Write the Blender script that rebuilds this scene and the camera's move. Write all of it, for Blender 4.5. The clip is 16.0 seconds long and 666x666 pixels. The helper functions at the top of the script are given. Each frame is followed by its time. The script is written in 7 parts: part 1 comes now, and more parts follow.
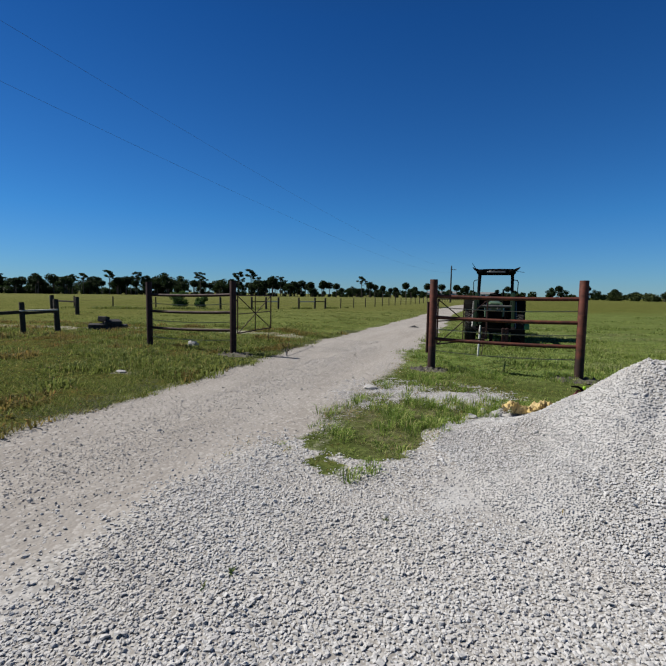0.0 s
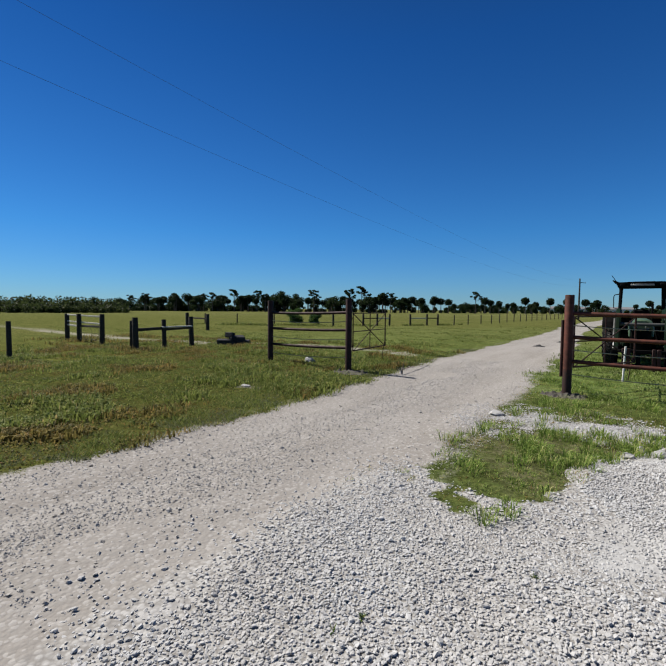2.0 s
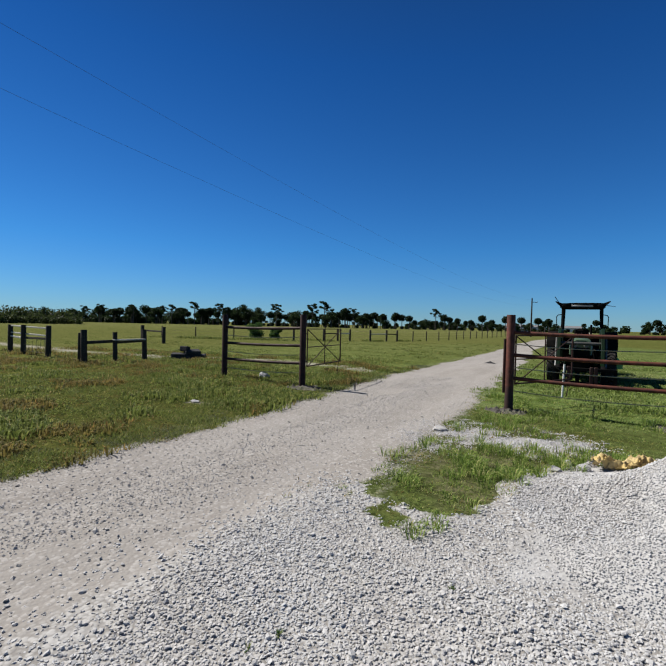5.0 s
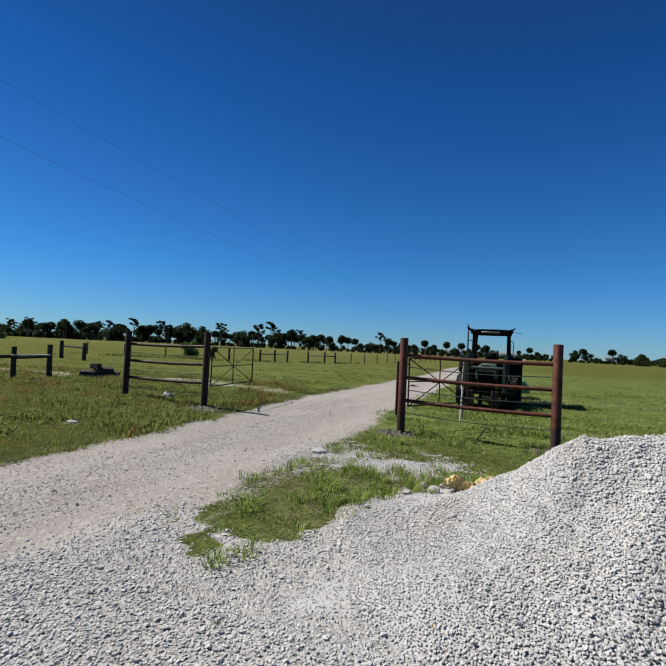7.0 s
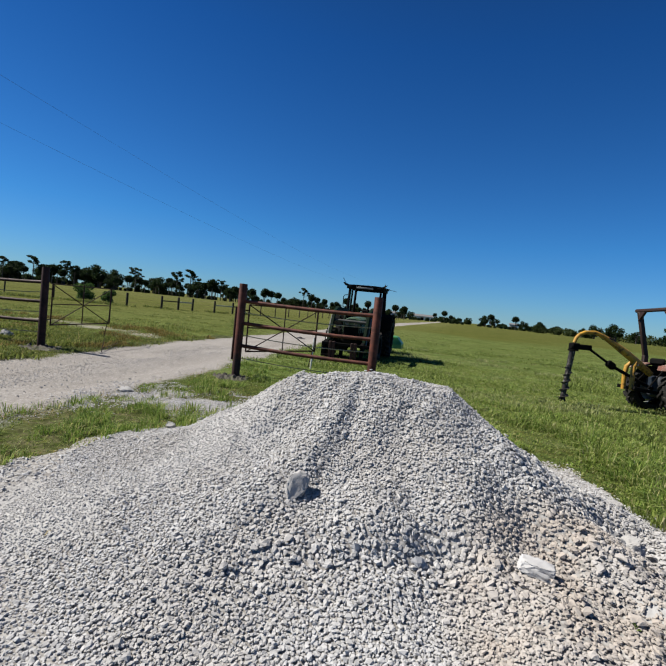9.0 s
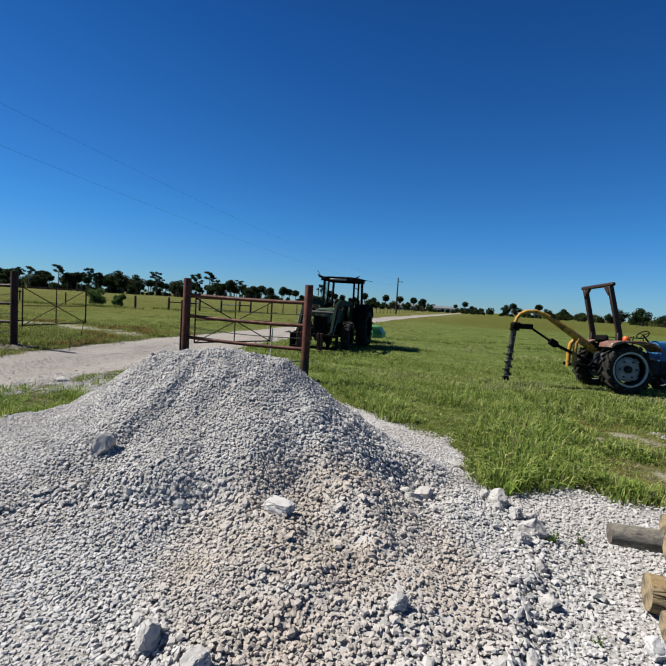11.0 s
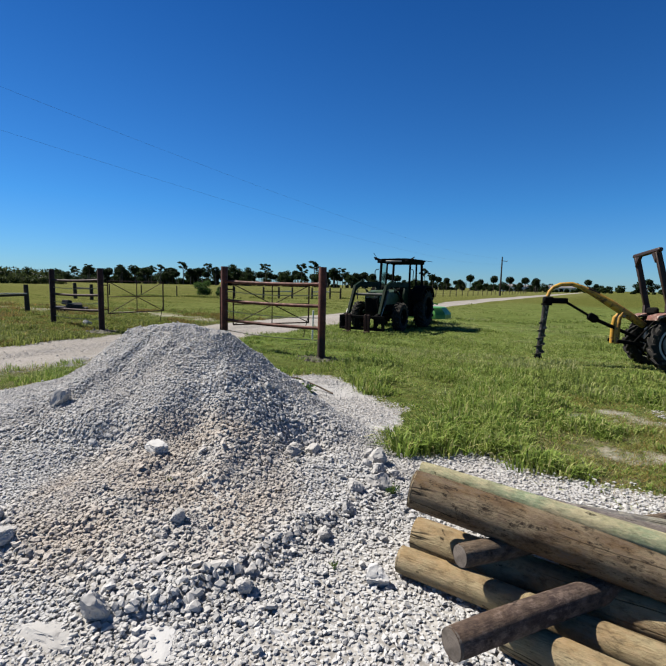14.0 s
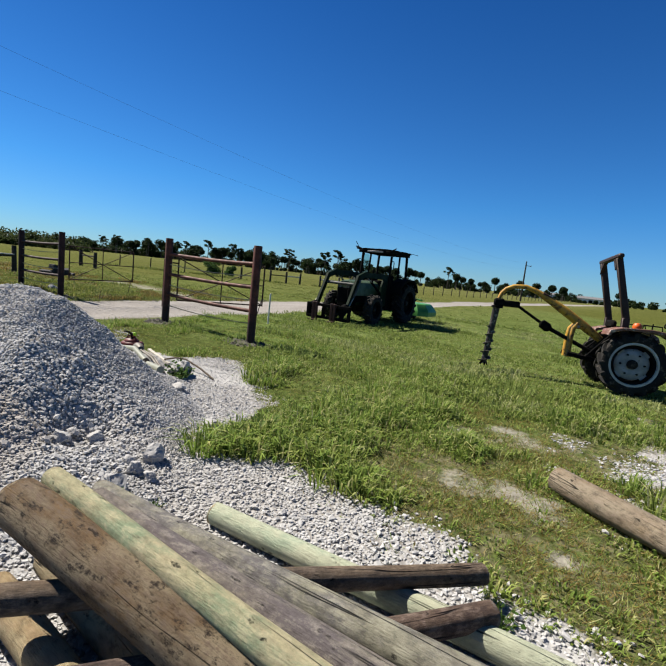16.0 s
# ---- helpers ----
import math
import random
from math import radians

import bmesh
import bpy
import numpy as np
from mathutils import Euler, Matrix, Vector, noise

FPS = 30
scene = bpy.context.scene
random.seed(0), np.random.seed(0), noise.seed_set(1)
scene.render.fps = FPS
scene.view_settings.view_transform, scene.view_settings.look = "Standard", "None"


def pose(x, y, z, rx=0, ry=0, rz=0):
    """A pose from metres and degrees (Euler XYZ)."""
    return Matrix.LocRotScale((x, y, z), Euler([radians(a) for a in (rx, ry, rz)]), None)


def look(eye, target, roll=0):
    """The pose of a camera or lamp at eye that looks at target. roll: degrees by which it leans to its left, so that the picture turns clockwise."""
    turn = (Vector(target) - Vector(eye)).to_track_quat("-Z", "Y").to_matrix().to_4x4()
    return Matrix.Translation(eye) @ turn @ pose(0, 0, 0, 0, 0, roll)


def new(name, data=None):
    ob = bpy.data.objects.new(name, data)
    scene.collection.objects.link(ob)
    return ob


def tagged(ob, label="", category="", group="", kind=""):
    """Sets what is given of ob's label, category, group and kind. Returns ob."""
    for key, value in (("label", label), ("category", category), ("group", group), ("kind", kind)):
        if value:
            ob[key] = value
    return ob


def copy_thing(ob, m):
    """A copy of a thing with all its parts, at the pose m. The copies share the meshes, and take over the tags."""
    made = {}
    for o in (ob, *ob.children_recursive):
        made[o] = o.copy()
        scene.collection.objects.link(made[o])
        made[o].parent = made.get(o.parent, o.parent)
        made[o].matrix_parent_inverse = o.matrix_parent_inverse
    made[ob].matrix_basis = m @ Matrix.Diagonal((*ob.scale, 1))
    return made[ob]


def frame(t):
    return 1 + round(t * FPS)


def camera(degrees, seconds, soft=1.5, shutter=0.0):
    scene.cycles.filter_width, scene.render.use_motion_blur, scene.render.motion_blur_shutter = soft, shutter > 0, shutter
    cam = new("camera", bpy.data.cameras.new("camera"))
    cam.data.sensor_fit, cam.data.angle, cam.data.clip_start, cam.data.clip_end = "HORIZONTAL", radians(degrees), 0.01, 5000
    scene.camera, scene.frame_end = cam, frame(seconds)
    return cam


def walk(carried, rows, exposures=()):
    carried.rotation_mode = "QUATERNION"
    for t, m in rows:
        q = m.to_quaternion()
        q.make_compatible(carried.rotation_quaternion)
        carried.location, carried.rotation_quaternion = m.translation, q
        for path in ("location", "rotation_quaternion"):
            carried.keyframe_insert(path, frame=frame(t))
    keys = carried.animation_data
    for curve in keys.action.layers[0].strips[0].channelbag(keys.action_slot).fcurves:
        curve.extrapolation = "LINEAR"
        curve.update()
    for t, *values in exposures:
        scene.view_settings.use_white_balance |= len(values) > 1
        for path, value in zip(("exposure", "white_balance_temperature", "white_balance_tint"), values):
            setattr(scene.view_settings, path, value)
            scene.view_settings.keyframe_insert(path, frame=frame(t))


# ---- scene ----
cam = camera(73.4, 16.0)
PATH = [
    (0, (-0.159, -0.104, 1.513), (-0.925, 1.735, 1.339), 0.8),
    (0.5, (-0.208, -0.075, 1.524), (-1.086, 1.715, 1.365), 0.1),
    (1, (-0.3, -0.025, 1.518), (-1.303, 1.699, 1.376), -0.0),
    (1.5, (-0.355, -0.012, 1.528), (-1.462, 1.649, 1.402), 0.2),
    (2, (-0.377, -0.005, 1.541), (-1.569, 1.598, 1.434), 0.5),
    (2.5, (-0.4, -0.006, 1.546), (-1.65, 1.553, 1.457), 0.7),
    (3, (-0.394, -0.014, 1.551), (-1.678, 1.518, 1.478), 0.8),
    (5.5, (-0.057, 0.117, 1.573), (-1.03, 1.864, 1.561), 1.8),
    (6, (0.082, 0.333, 1.571), (-0.832, 2.112, 1.606), 2.4),
    (6.5, (0.338, 0.502, 1.586), (-0.557, 2.289, 1.65), 2.8),
    (7, (0.685, 0.64, 1.572), (-0.173, 2.445, 1.639), 2.8),
    (7.5, (1.028, 0.805, 1.56), (0.217, 2.633, 1.588), 2.7),
    (8, (1.428, 0.965, 1.557), (0.688, 2.823, 1.531), 3.2),
    (8.5, (1.92, 1.05, 1.551), (1.285, 2.945, 1.489), 4.7),
    (9, (2.317, 1.178, 1.527), (1.78, 3.101, 1.42), 5.9),
    (9.5, (2.728, 1.274, 1.53), (2.214, 3.204, 1.426), 5.8),
    (10, (3.154, 1.328, 1.526), (2.65, 3.26, 1.407), 5.0),
    (12.5, (5.023, 1.337, 1.481), (4.114, 3.112, 1.332), 1.4),
    (13, (5.245, 1.281, 1.534), (4.284, 3.028, 1.372), 1.0),
    (13.5, (5.444, 1.397, 1.512), (4.445, 3.12, 1.337), 0.9),
    (14, (5.752, 1.74, 1.48), (4.698, 3.426, 1.265), 1.3),
    (14.5, (5.986, 2.195, 1.467), (4.923, 3.859, 1.149), 3.2),
    (15, (6.338, 2.489, 1.448), (5.326, 4.179, 1.103), 6.7),
    (15.5, (6.656, 2.817, 1.463), (5.659, 4.53, 1.188), 8.7),
    (16, (6.852, 3.145, 1.467), (5.725, 4.776, 1.204), 6.2),
]
walk(cam, [(t, look(eye, target, roll)) for t, eye, target, roll in PATH],
     exposures=((0, 0.62, 6500, 10), (1.2, 0.65, 6500, 10), (2.5, 0.78, 6480, 10), (5.5, 0.76, 6450, 10), (10, 0.82, 6550, 10), (13.5, 0.96, 6620, 10), (16, 1.08, 6720, 10)))

# ---- light ----
SUN_AZ, SUN_EL = 264.5, 47.0          # degrees clockwise from +y, above the horizon
sun_dir = Vector((math.sin(radians(SUN_AZ)) * math.cos(radians(SUN_EL)), math.cos(radians(SUN_AZ)) * math.cos(radians(SUN_EL)), math.sin(radians(SUN_EL))))
world = bpy.data.worlds.new("sky")
scene.world = world
world.use_nodes = True
wn = world.node_tree
sky = wn.nodes.new("ShaderNodeTexSky")
sky.sky_type, sky.sun_disc = "NISHITA", False
sky.sun_elevation, sky.sun_rotation = radians(SUN_EL), radians(SUN_AZ)
sky.air_density, sky.dust_density, sky.ozone_density, sky.altitude = 1.0, 0.0, 1.0, 0
clear = wn.nodes.new("ShaderNodeMix")          # the deep blue of very dry, clear air
clear.data_type, clear.blend_type = "RGBA", "MULTIPLY"
clear.inputs[0].default_value = 1.0
up, rise = wn.nodes.new("ShaderNodeSeparateXYZ"), wn.nodes.new("ShaderNodeValToRGB")
wn.links.new(wn.nodes.new("ShaderNodeTexCoord").outputs["Generated"], up.inputs[0])
wn.links.new(up.outputs[2], rise.inputs[0])
rise.color_ramp.elements.new(0.15)
rise.color_ramp.elements.new(0.8)
for e, p0, c in zip(rise.color_ramp.elements, (0.0, 0.16, 0.5, 0.85), ((0.44, 0.845, 1.50, 1), (0.245, 0.815, 1.52, 1), (0.115, 0.56, 1.22, 1), (0.13, 0.28, 0.51, 1))):
    e.position, e.color = p0, c
west = wn.nodes.new("ShaderNodeMapRange")      # the thin dry air scatters less round the sun
west.inputs["From Min"].default_value, west.inputs["From Max"].default_value = -1.0, 0.1
west.inputs["To Min"].default_value, west.inputs["To Max"].default_value = 0.86, 1.0
wn.links.new(up.outputs[0], west.inputs["Value"])
thin_air = wn.nodes.new("ShaderNodeVectorMath")
thin_air.operation = "SCALE"
wn.links.new(rise.outputs[0], thin_air.inputs[0])
wn.links.new(west.outputs[0], thin_air.inputs["Scale"])
wn.links.new(thin_air.outputs[0], clear.inputs[7])
wn.links.new(sky.outputs[0], clear.inputs[6])
wn.links.new(clear.outputs[2], wn.nodes["Background"].inputs[0])
wn.nodes["Background"].inputs[1].default_value = 0.0385
sun = bpy.data.lights.new("sun", "SUN")
sun.energy, sun.angle, sun.color = 5.0, radians(0.53), (1.0, 0.95, 0.875)
sun_ob = new("sun", sun)
sun_ob.matrix_world = look(sun_dir * 60, (0, 0, 0))

# ---- helpers for meshes ----
def soft_edges(bm, degrees=38):
    lim = radians(degrees)
    for f in bm.faces:
        f.smooth = True
    for e in bm.edges:
        if len(e.link_faces) != 2 or e.calc_face_angle(0) > lim:
            e.smooth = False


def part(name, bm, material, parent=None, label="", degrees=38):
    """One mesh object from a bmesh, under a thing or a part."""
    bm.normal_update()
    soft_edges(bm, degrees)
    me = bpy.data.meshes.new(name)
    bm.to_mesh(me)
    bm.free()
    for m in (material if isinstance(material, (list, tuple)) else [material]):
        me.materials.append(m)
    ob = new(name, me)
    if parent is not None:
        ob.parent = parent
    if label:
        tagged(ob, label)
    return ob


def thing(name, m, label, category, group=""):
    ob = new(name)
    ob.empty_display_size = 0.2
    ob.matrix_basis = m
    return tagged(ob, label, category, group)


def B():
    return bmesh.new()


def box(bm, size, m=None, bevel=0.0, segs=1):
    """A box of that size about the middle of m, with chamfered edges."""
    m = m or Matrix()
    got = bmesh.ops.create_cube(bm, size=1.0, matrix=m @ Matrix.Diagonal((*size, 1)))
    if bevel > 0:
        edges = {e for v in got["verts"] for e in v.link_edges}
        bmesh.ops.bevel(bm, geom=list(edges), offset=bevel, segments=segs, affect="EDGES", profile=0.5)
    return bm


def slab(bm, lo, hi, bevel=0.0):
    c = [(a + b) / 2 for a, b in zip(lo, hi)]
    return box(bm, [abs(b - a) for a, b in zip(lo, hi)], Matrix.Translation(c), bevel)


def beam(bm, a, b, w, h, bevel=0.0, up=(0, 0, 1)):
    """A box of section w x h from a to b."""
    a, b = Vector(a), Vector(b)
    y = (b - a).normalized()
    x = y.cross(Vector(up)).normalized()
    z = x.cross(y)
    m = Matrix((x, y, z)).transposed().to_4x4()
    m.translation = (a + b) / 2
    return box(bm, (w, (b - a).length, h), m, bevel)


def tube(bm, pts, radii, seg=10, cap=True):
    """A round tube along points."""
    pts = [Vector(p) for p in pts]
    if not isinstance(radii, (list, tuple)):
        radii = [radii] * len(pts)
    rings, side = [], None
    for i, p in enumerate(pts):
        d = (pts[min(i + 1, len(pts) - 1)] - pts[max(i - 1, 0)]).normalized()
        if side is None:
            side = d.orthogonal().normalized()
        else:
            side = (side - d * side.dot(d)).normalized()
        other = d.cross(side)
        rings.append([bm.verts.new(p + radii[i] * (math.cos(2 * math.pi * k / seg) * side + math.sin(2 * math.pi * k / seg) * other)) for k in range(seg)])
    for r, s in zip(rings, rings[1:]):
        for k in range(seg):
            bm.faces.new((r[k], r[(k + 1) % seg], s[(k + 1) % seg], s[k]))
    if cap:
        bm.faces.new(rings[0][::-1])
        bm.faces.new(rings[-1])
    return bm


def lathe(bm, profile, m=None, seg=32, closed=True):
    """Turns (radius, height) pairs about the z axis of m."""
    m = m or Matrix()
    rings = []
    for r, z in profile:
        rings.append([bm.verts.new(m @ Vector((r * math.cos(2 * math.pi * k / seg), r * math.sin(2 * math.pi * k / seg), z))) for k in range(seg)])
    for r, s in zip(rings, rings[1:]):
        for k in range(seg):
            bm.faces.new((r[k], r[(k + 1) % seg], s[(k + 1) % seg], s[k]))
    if closed:
        bm.faces.new(rings[0][::-1])
        bm.faces.new(rings[-1])
    return bm


def hull(bm, corners, faces):
    vs = [bm.verts.new(c) for c in corners]
    for f in faces:
        bm.faces.new([vs[i] for i in f])
    return bm


def extrude_outline(bm, outline, x0, x1, axis="x", bevel=0.0):
    """A plate: an outline in the plane across the axis, from x0 to x1."""
    def at(p, x):
        return {"x": (x, p[0], p[1]), "y": (p[0], x, p[1]), "z": (p[0], p[1], x)}[axis]
    a = [bm.verts.new(at(p, x0)) for p in outline]
    b = [bm.verts.new(at(p, x1)) for p in outline]
    n = len(outline)
    faces = [bm.faces.new(a[::-1]), bm.faces.new(b)]
    for k in range(n):
        faces.append(bm.faces.new((a[k], a[(k + 1) % n], b[(k + 1) % n], b[k])))
    bmesh.ops.recalc_face_normals(bm, faces=faces)
    if bevel:
        bmesh.ops.bevel(bm, geom=list({e for f in faces for e in f.edges}), offset=bevel, segments=1, affect="EDGES", profile=0.5)
    return bm


def arrays_mesh(name, verts, faces, smooth=False):
    """A mesh from arrays: verts (n, 3), faces (m, k)."""
    verts, faces = np.asarray(verts, np.float32), np.asarray(faces, np.int32)
    me = bpy.data.meshes.new(name)
    k = faces.shape[1]
    me.vertices.add(len(verts))
    me.vertices.foreach_set("co", verts.ravel())
    me.loops.add(faces.size)
    me.loops.foreach_set("vertex_index", faces.ravel())
    me.polygons.add(len(faces))
    me.polygons.foreach_set("loop_start", np.arange(0, faces.size, k, dtype=np.int32))
    me.polygons.foreach_set("use_smooth", np.full(len(faces), smooth))
    me.update(calc_edges=True)
    return me


def hash2(i, j, seed):
    h = (i.astype(np.int64) * 374761393 + j.astype(np.int64) * 668265263 + seed * 1442695041) & 0x7FFFFFFF
    h = ((h ^ (h >> 13)) * 1274126177) & 0x7FFFFFFF
    return ((h ^ (h >> 16)) & 0xFFFF) / 65535.0


def vnoise(x, y, seed=0):
    """Smooth noise from 0 to 1 over the plan."""
    x, y = np.asarray(x, float), np.asarray(y, float)
    i, j = np.floor(x), np.floor(y)
    u, v = x - i, y - j
    u, v = u * u * (3 - 2 * u), v * v * (3 - 2 * v)
    a, b, c, d = hash2(i, j, seed), hash2(i + 1, j, seed), hash2(i, j + 1, seed), hash2(i + 1, j + 1, seed)
    return (a * (1 - u) + b * u) * (1 - v) + (c * (1 - u) + d * u) * v


def fbm(x, y, seed=0, octaves=3):
    total, amp, norm = 0, 1.0, 0
    for o in range(octaves):
        total = total + amp * vnoise(np.asarray(x) * 2**o, np.asarray(y) * 2**o, seed + o * 17)
        norm, amp = norm + amp, amp * 0.5
    return total / norm


def smooth(a, b, v):
    t = np.clip((np.asarray(v, float) - a) / (b - a), 0, 1)
    return t * t * (3 - 2 * t)


# ---- materials ----
def material(name):
    m = bpy.data.materials.new(name)
    m.use_nodes = True
    return m, m.node_tree, m.node_tree.nodes["Principled BSDF"]


def N(t, kind, **inputs):
    n = t.nodes.new(kind)
    for k, v in inputs.items():
        n.inputs[k.replace("_", " ")].default_value = v
    return n


def coords(t, scale=(1, 1, 1), kind="Object"):
    c, m = t.nodes.new("ShaderNodeTexCoord"), t.nodes.new("ShaderNodeMapping")
    m.inputs["Scale"].default_value = scale
    t.links.new(c.outputs[kind], m.inputs[0])
    return m.outputs[0]


def noise_tex(t, vec, scale, detail=4.0, rough=0.55):
    n = N(t, "ShaderNodeTexNoise", Scale=scale, Detail=detail, Roughness=rough)
    t.links.new(vec, n.inputs["Vector"])
    return n.outputs[0]


def ramp(t, fac, stops):
    r = t.nodes.new("ShaderNodeValToRGB")
    while len(r.color_ramp.elements) < len(stops):
        r.color_ramp.elements.new(0.5)
    for e, (p, c) in zip(r.color_ramp.elements, stops):
        e.position = p
        e.color = (*c, 1) if isinstance(c, (tuple, list)) else (c, c, c, 1)
    t.links.new(fac, r.inputs[0])
    return r.outputs[0]


def mix(t, fac, a, b, mode="MIX"):
    n = t.nodes.new("ShaderNodeMix")
    n.data_type, n.blend_type = "RGBA", mode
    for sock, v in ((n.inputs[0], fac), (n.inputs[6], a), (n.inputs[7], b)):
        if isinstance(v, bpy.types.NodeSocket):
            t.links.new(v, sock)
        elif isinstance(v, (int, float)):
            sock.default_value = v
        else:
            sock.default_value = (*v, 1)
    return n.outputs[2]


def mathn(t, op, a, b=0.0, clamp=False):
    n = t.nodes.new("ShaderNodeMath")
    n.operation, n.use_clamp = op, clamp
    for sock, v in zip(n.inputs, (a, b)):
        if isinstance(v, bpy.types.NodeSocket):
            t.links.new(v, sock)
        else:
            sock.default_value = v
    return n.outputs[0]


def toned(t, col):
    """All base colours a shade deeper, for strong sun against a dark sky."""
    return mix(t, 1.0, col, (0.85, 0.85, 0.85), "MULTIPLY")


def bump(t, p, height, strength, distance):
    b = N(t, "ShaderNodeBump", Strength=strength, Distance=distance)
    t.links.new(height, b.inputs["Height"])
    t.links.new(b.outputs[0], p.inputs["Normal"])
    return b


def worn(name, main, second, wear=None, rough=0.5, metal=0.0, scale=6.0, grain=60.0, depth=0.002, wear_at=0.62, stretch=(1, 1, 1), spec=0.3, foot=None):
    """Painted or rusty metal, plastic or rubber: two tones, fine grain, worn spots."""
    m, t, p = material(name)
    v = coords(t, stretch)
    big, fine = noise_tex(t, v, scale, 5), noise_tex(t, v, grain, 3)
    col = mix(t, ramp(t, big, [(0.35, 0.0), (0.65, 1.0)]), main, second)
    if wear:
        spots = mathn(t, "ADD", mathn(t, "MULTIPLY", noise_tex(t, v, scale * 2.3, 6, 0.7), 0.75), mathn(t, "MULTIPLY", fine, 0.25))
        col = mix(t, ramp(t, spots, [(wear_at - 0.04, 0.0), (wear_at + 0.03, 1.0)]), col, wear)
    if foot:                                     # old tar on the lower end, with an uneven upper edge
        sep = t.nodes.new("ShaderNodeSeparateXYZ")
        t.links.new(coords(t), sep.inputs[0])
        edge = mathn(t, "ADD", sep.outputs[2], mathn(t, "MULTIPLY", noise_tex(t, v, scale * 0.8, 6, 0.7), 0.9))
        col = mix(t, ramp(t, edge, [(0.75, 0.85), (1.1, 0.0)]), col, foot)
    t.links.new(toned(t, col), p.inputs["Base Color"])
    t.links.new(ramp(t, big, [(0.3, max(rough - 0.12, 0.05)), (0.7, min(rough + 0.12, 1.0))]), p.inputs["Roughness"])
    p.inputs["Metallic"].default_value = metal
    p.inputs["Specular IOR Level"].default_value = spec
    bump(t, p, fine, 0.35, depth)
    return m


M_rust = worn("rusty_red_pipe", (0.125, 0.034, 0.018), (0.055, 0.018, 0.011), (0.17, 0.07, 0.036), 0.68, 0.1, 9, 70, foot=(0.022, 0.014, 0.012))
M_rust_dark = worn("dark_rusty_pipe", (0.045, 0.018, 0.014), (0.025, 0.013, 0.011), (0.09, 0.042, 0.027), 0.68, 0.1, 9, 70, spec=0.2)
M_wire = worn("wire_steel", (0.42, 0.36, 0.22), (0.28, 0.23, 0.14), None, 0.6, 0.1)
M_cable = worn("overhead_cable", (0.12, 0.13, 0.14), (0.1, 0.11, 0.12), None, 0.5, 0.2)
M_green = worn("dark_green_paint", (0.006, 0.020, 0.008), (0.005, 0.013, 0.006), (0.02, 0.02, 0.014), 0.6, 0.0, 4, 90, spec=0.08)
M_hood = worn("faded_green_paint", (0.08, 0.125, 0.07), (0.04, 0.07, 0.035), (0.14, 0.18, 0.11), 0.45, 0.0, 5, 60)
M_mower = worn("bright_green_paint", (0.085, 0.30, 0.075), (0.06, 0.22, 0.055), (0.05, 0.11, 0.05), 0.4, 0.0, 3, 60, wear_at=0.7)
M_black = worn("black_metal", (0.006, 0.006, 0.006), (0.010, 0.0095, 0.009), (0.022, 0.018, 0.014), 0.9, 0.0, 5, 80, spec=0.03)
M_rubber = worn("tyre_rubber", (0.014, 0.014, 0.014), (0.026, 0.025, 0.023), (0.085, 0.075, 0.062), 0.9, 0.0, 5, 50, 0.003, 0.58, spec=0.1)
M_steel = worn("bare_steel", (0.33, 0.33, 0.32), (0.22, 0.21, 0.2), (0.14, 0.10, 0.08), 0.55, 0.5, 7, 70)
M_yellow = worn("yellow_paint", (0.52, 0.30, 0.04), (0.40, 0.21, 0.03), (0.10, 0.05, 0.025), 0.5, 0.0, 5, 70, wear_at=0.55)
M_blue = worn("blue_paint", (0.03, 0.16, 0.36), (0.025, 0.11, 0.26), (0.05, 0.06, 0.08), 0.42, 0.0, 4, 60)
M_oily = worn("oily_blue_casting", (0.014, 0.022, 0.034), (0.02, 0.022, 0.024), (0.05, 0.045, 0.04), 0.6, 0.1, 6, 60)
M_fender = worn("sunbleached_red_paint", (0.18, 0.075, 0.05), (0.115, 0.06, 0.045), (0.42, 0.35, 0.30), 0.55, 0.0, 6, 60, wear_at=0.57)
M_orange = worn("orange_plastic", (0.72, 0.13, 0.02), (0.62, 0.10, 0.015), None, 0.4)
M_rim = worn("pale_rim_paint", (0.46, 0.46, 0.45), (0.34, 0.34, 0.33), (0.2, 0.15, 0.12), 0.4, 0.1, 7, 60, wear_at=0.68)
M_disc = worn("grey_wheel_disc", (0.31, 0.315, 0.32), (0.21, 0.21, 0.21), (0.1, 0.08, 0.07), 0.5, 0.1, 7, 60)
M_rops = worn("brown_primer", (0.034, 0.018, 0.015), (0.022, 0.013, 0.011), (0.08, 0.04, 0.025), 0.6, 0.1, 8, 70)
M_whitepaint = worn("white_paint", (0.72, 0.71, 0.68), (0.55, 0.54, 0.5), (0.3, 0.26, 0.2), 0.6, 0.0, 9, 60)
M_red = worn("red_plastic", (0.13, 0.018, 0.018), (0.08, 0.014, 0.014), (0.06, 0.045, 0.04), 0.55)
M_palegreen = worn("pale_green_tube", (0.27, 0.28, 0.22), (0.20, 0.21, 0.165), (0.2, 0.2, 0.17), 0.5, 0.0)
M_lime = worn("lime_plastic", (0.35, 0.62, 0.03), (0.3, 0.55, 0.03), None, 0.4)
M_roof_white = worn("far_white_wall", (0.7, 0.7, 0.7), (0.6, 0.6, 0.6), None, 0.6)


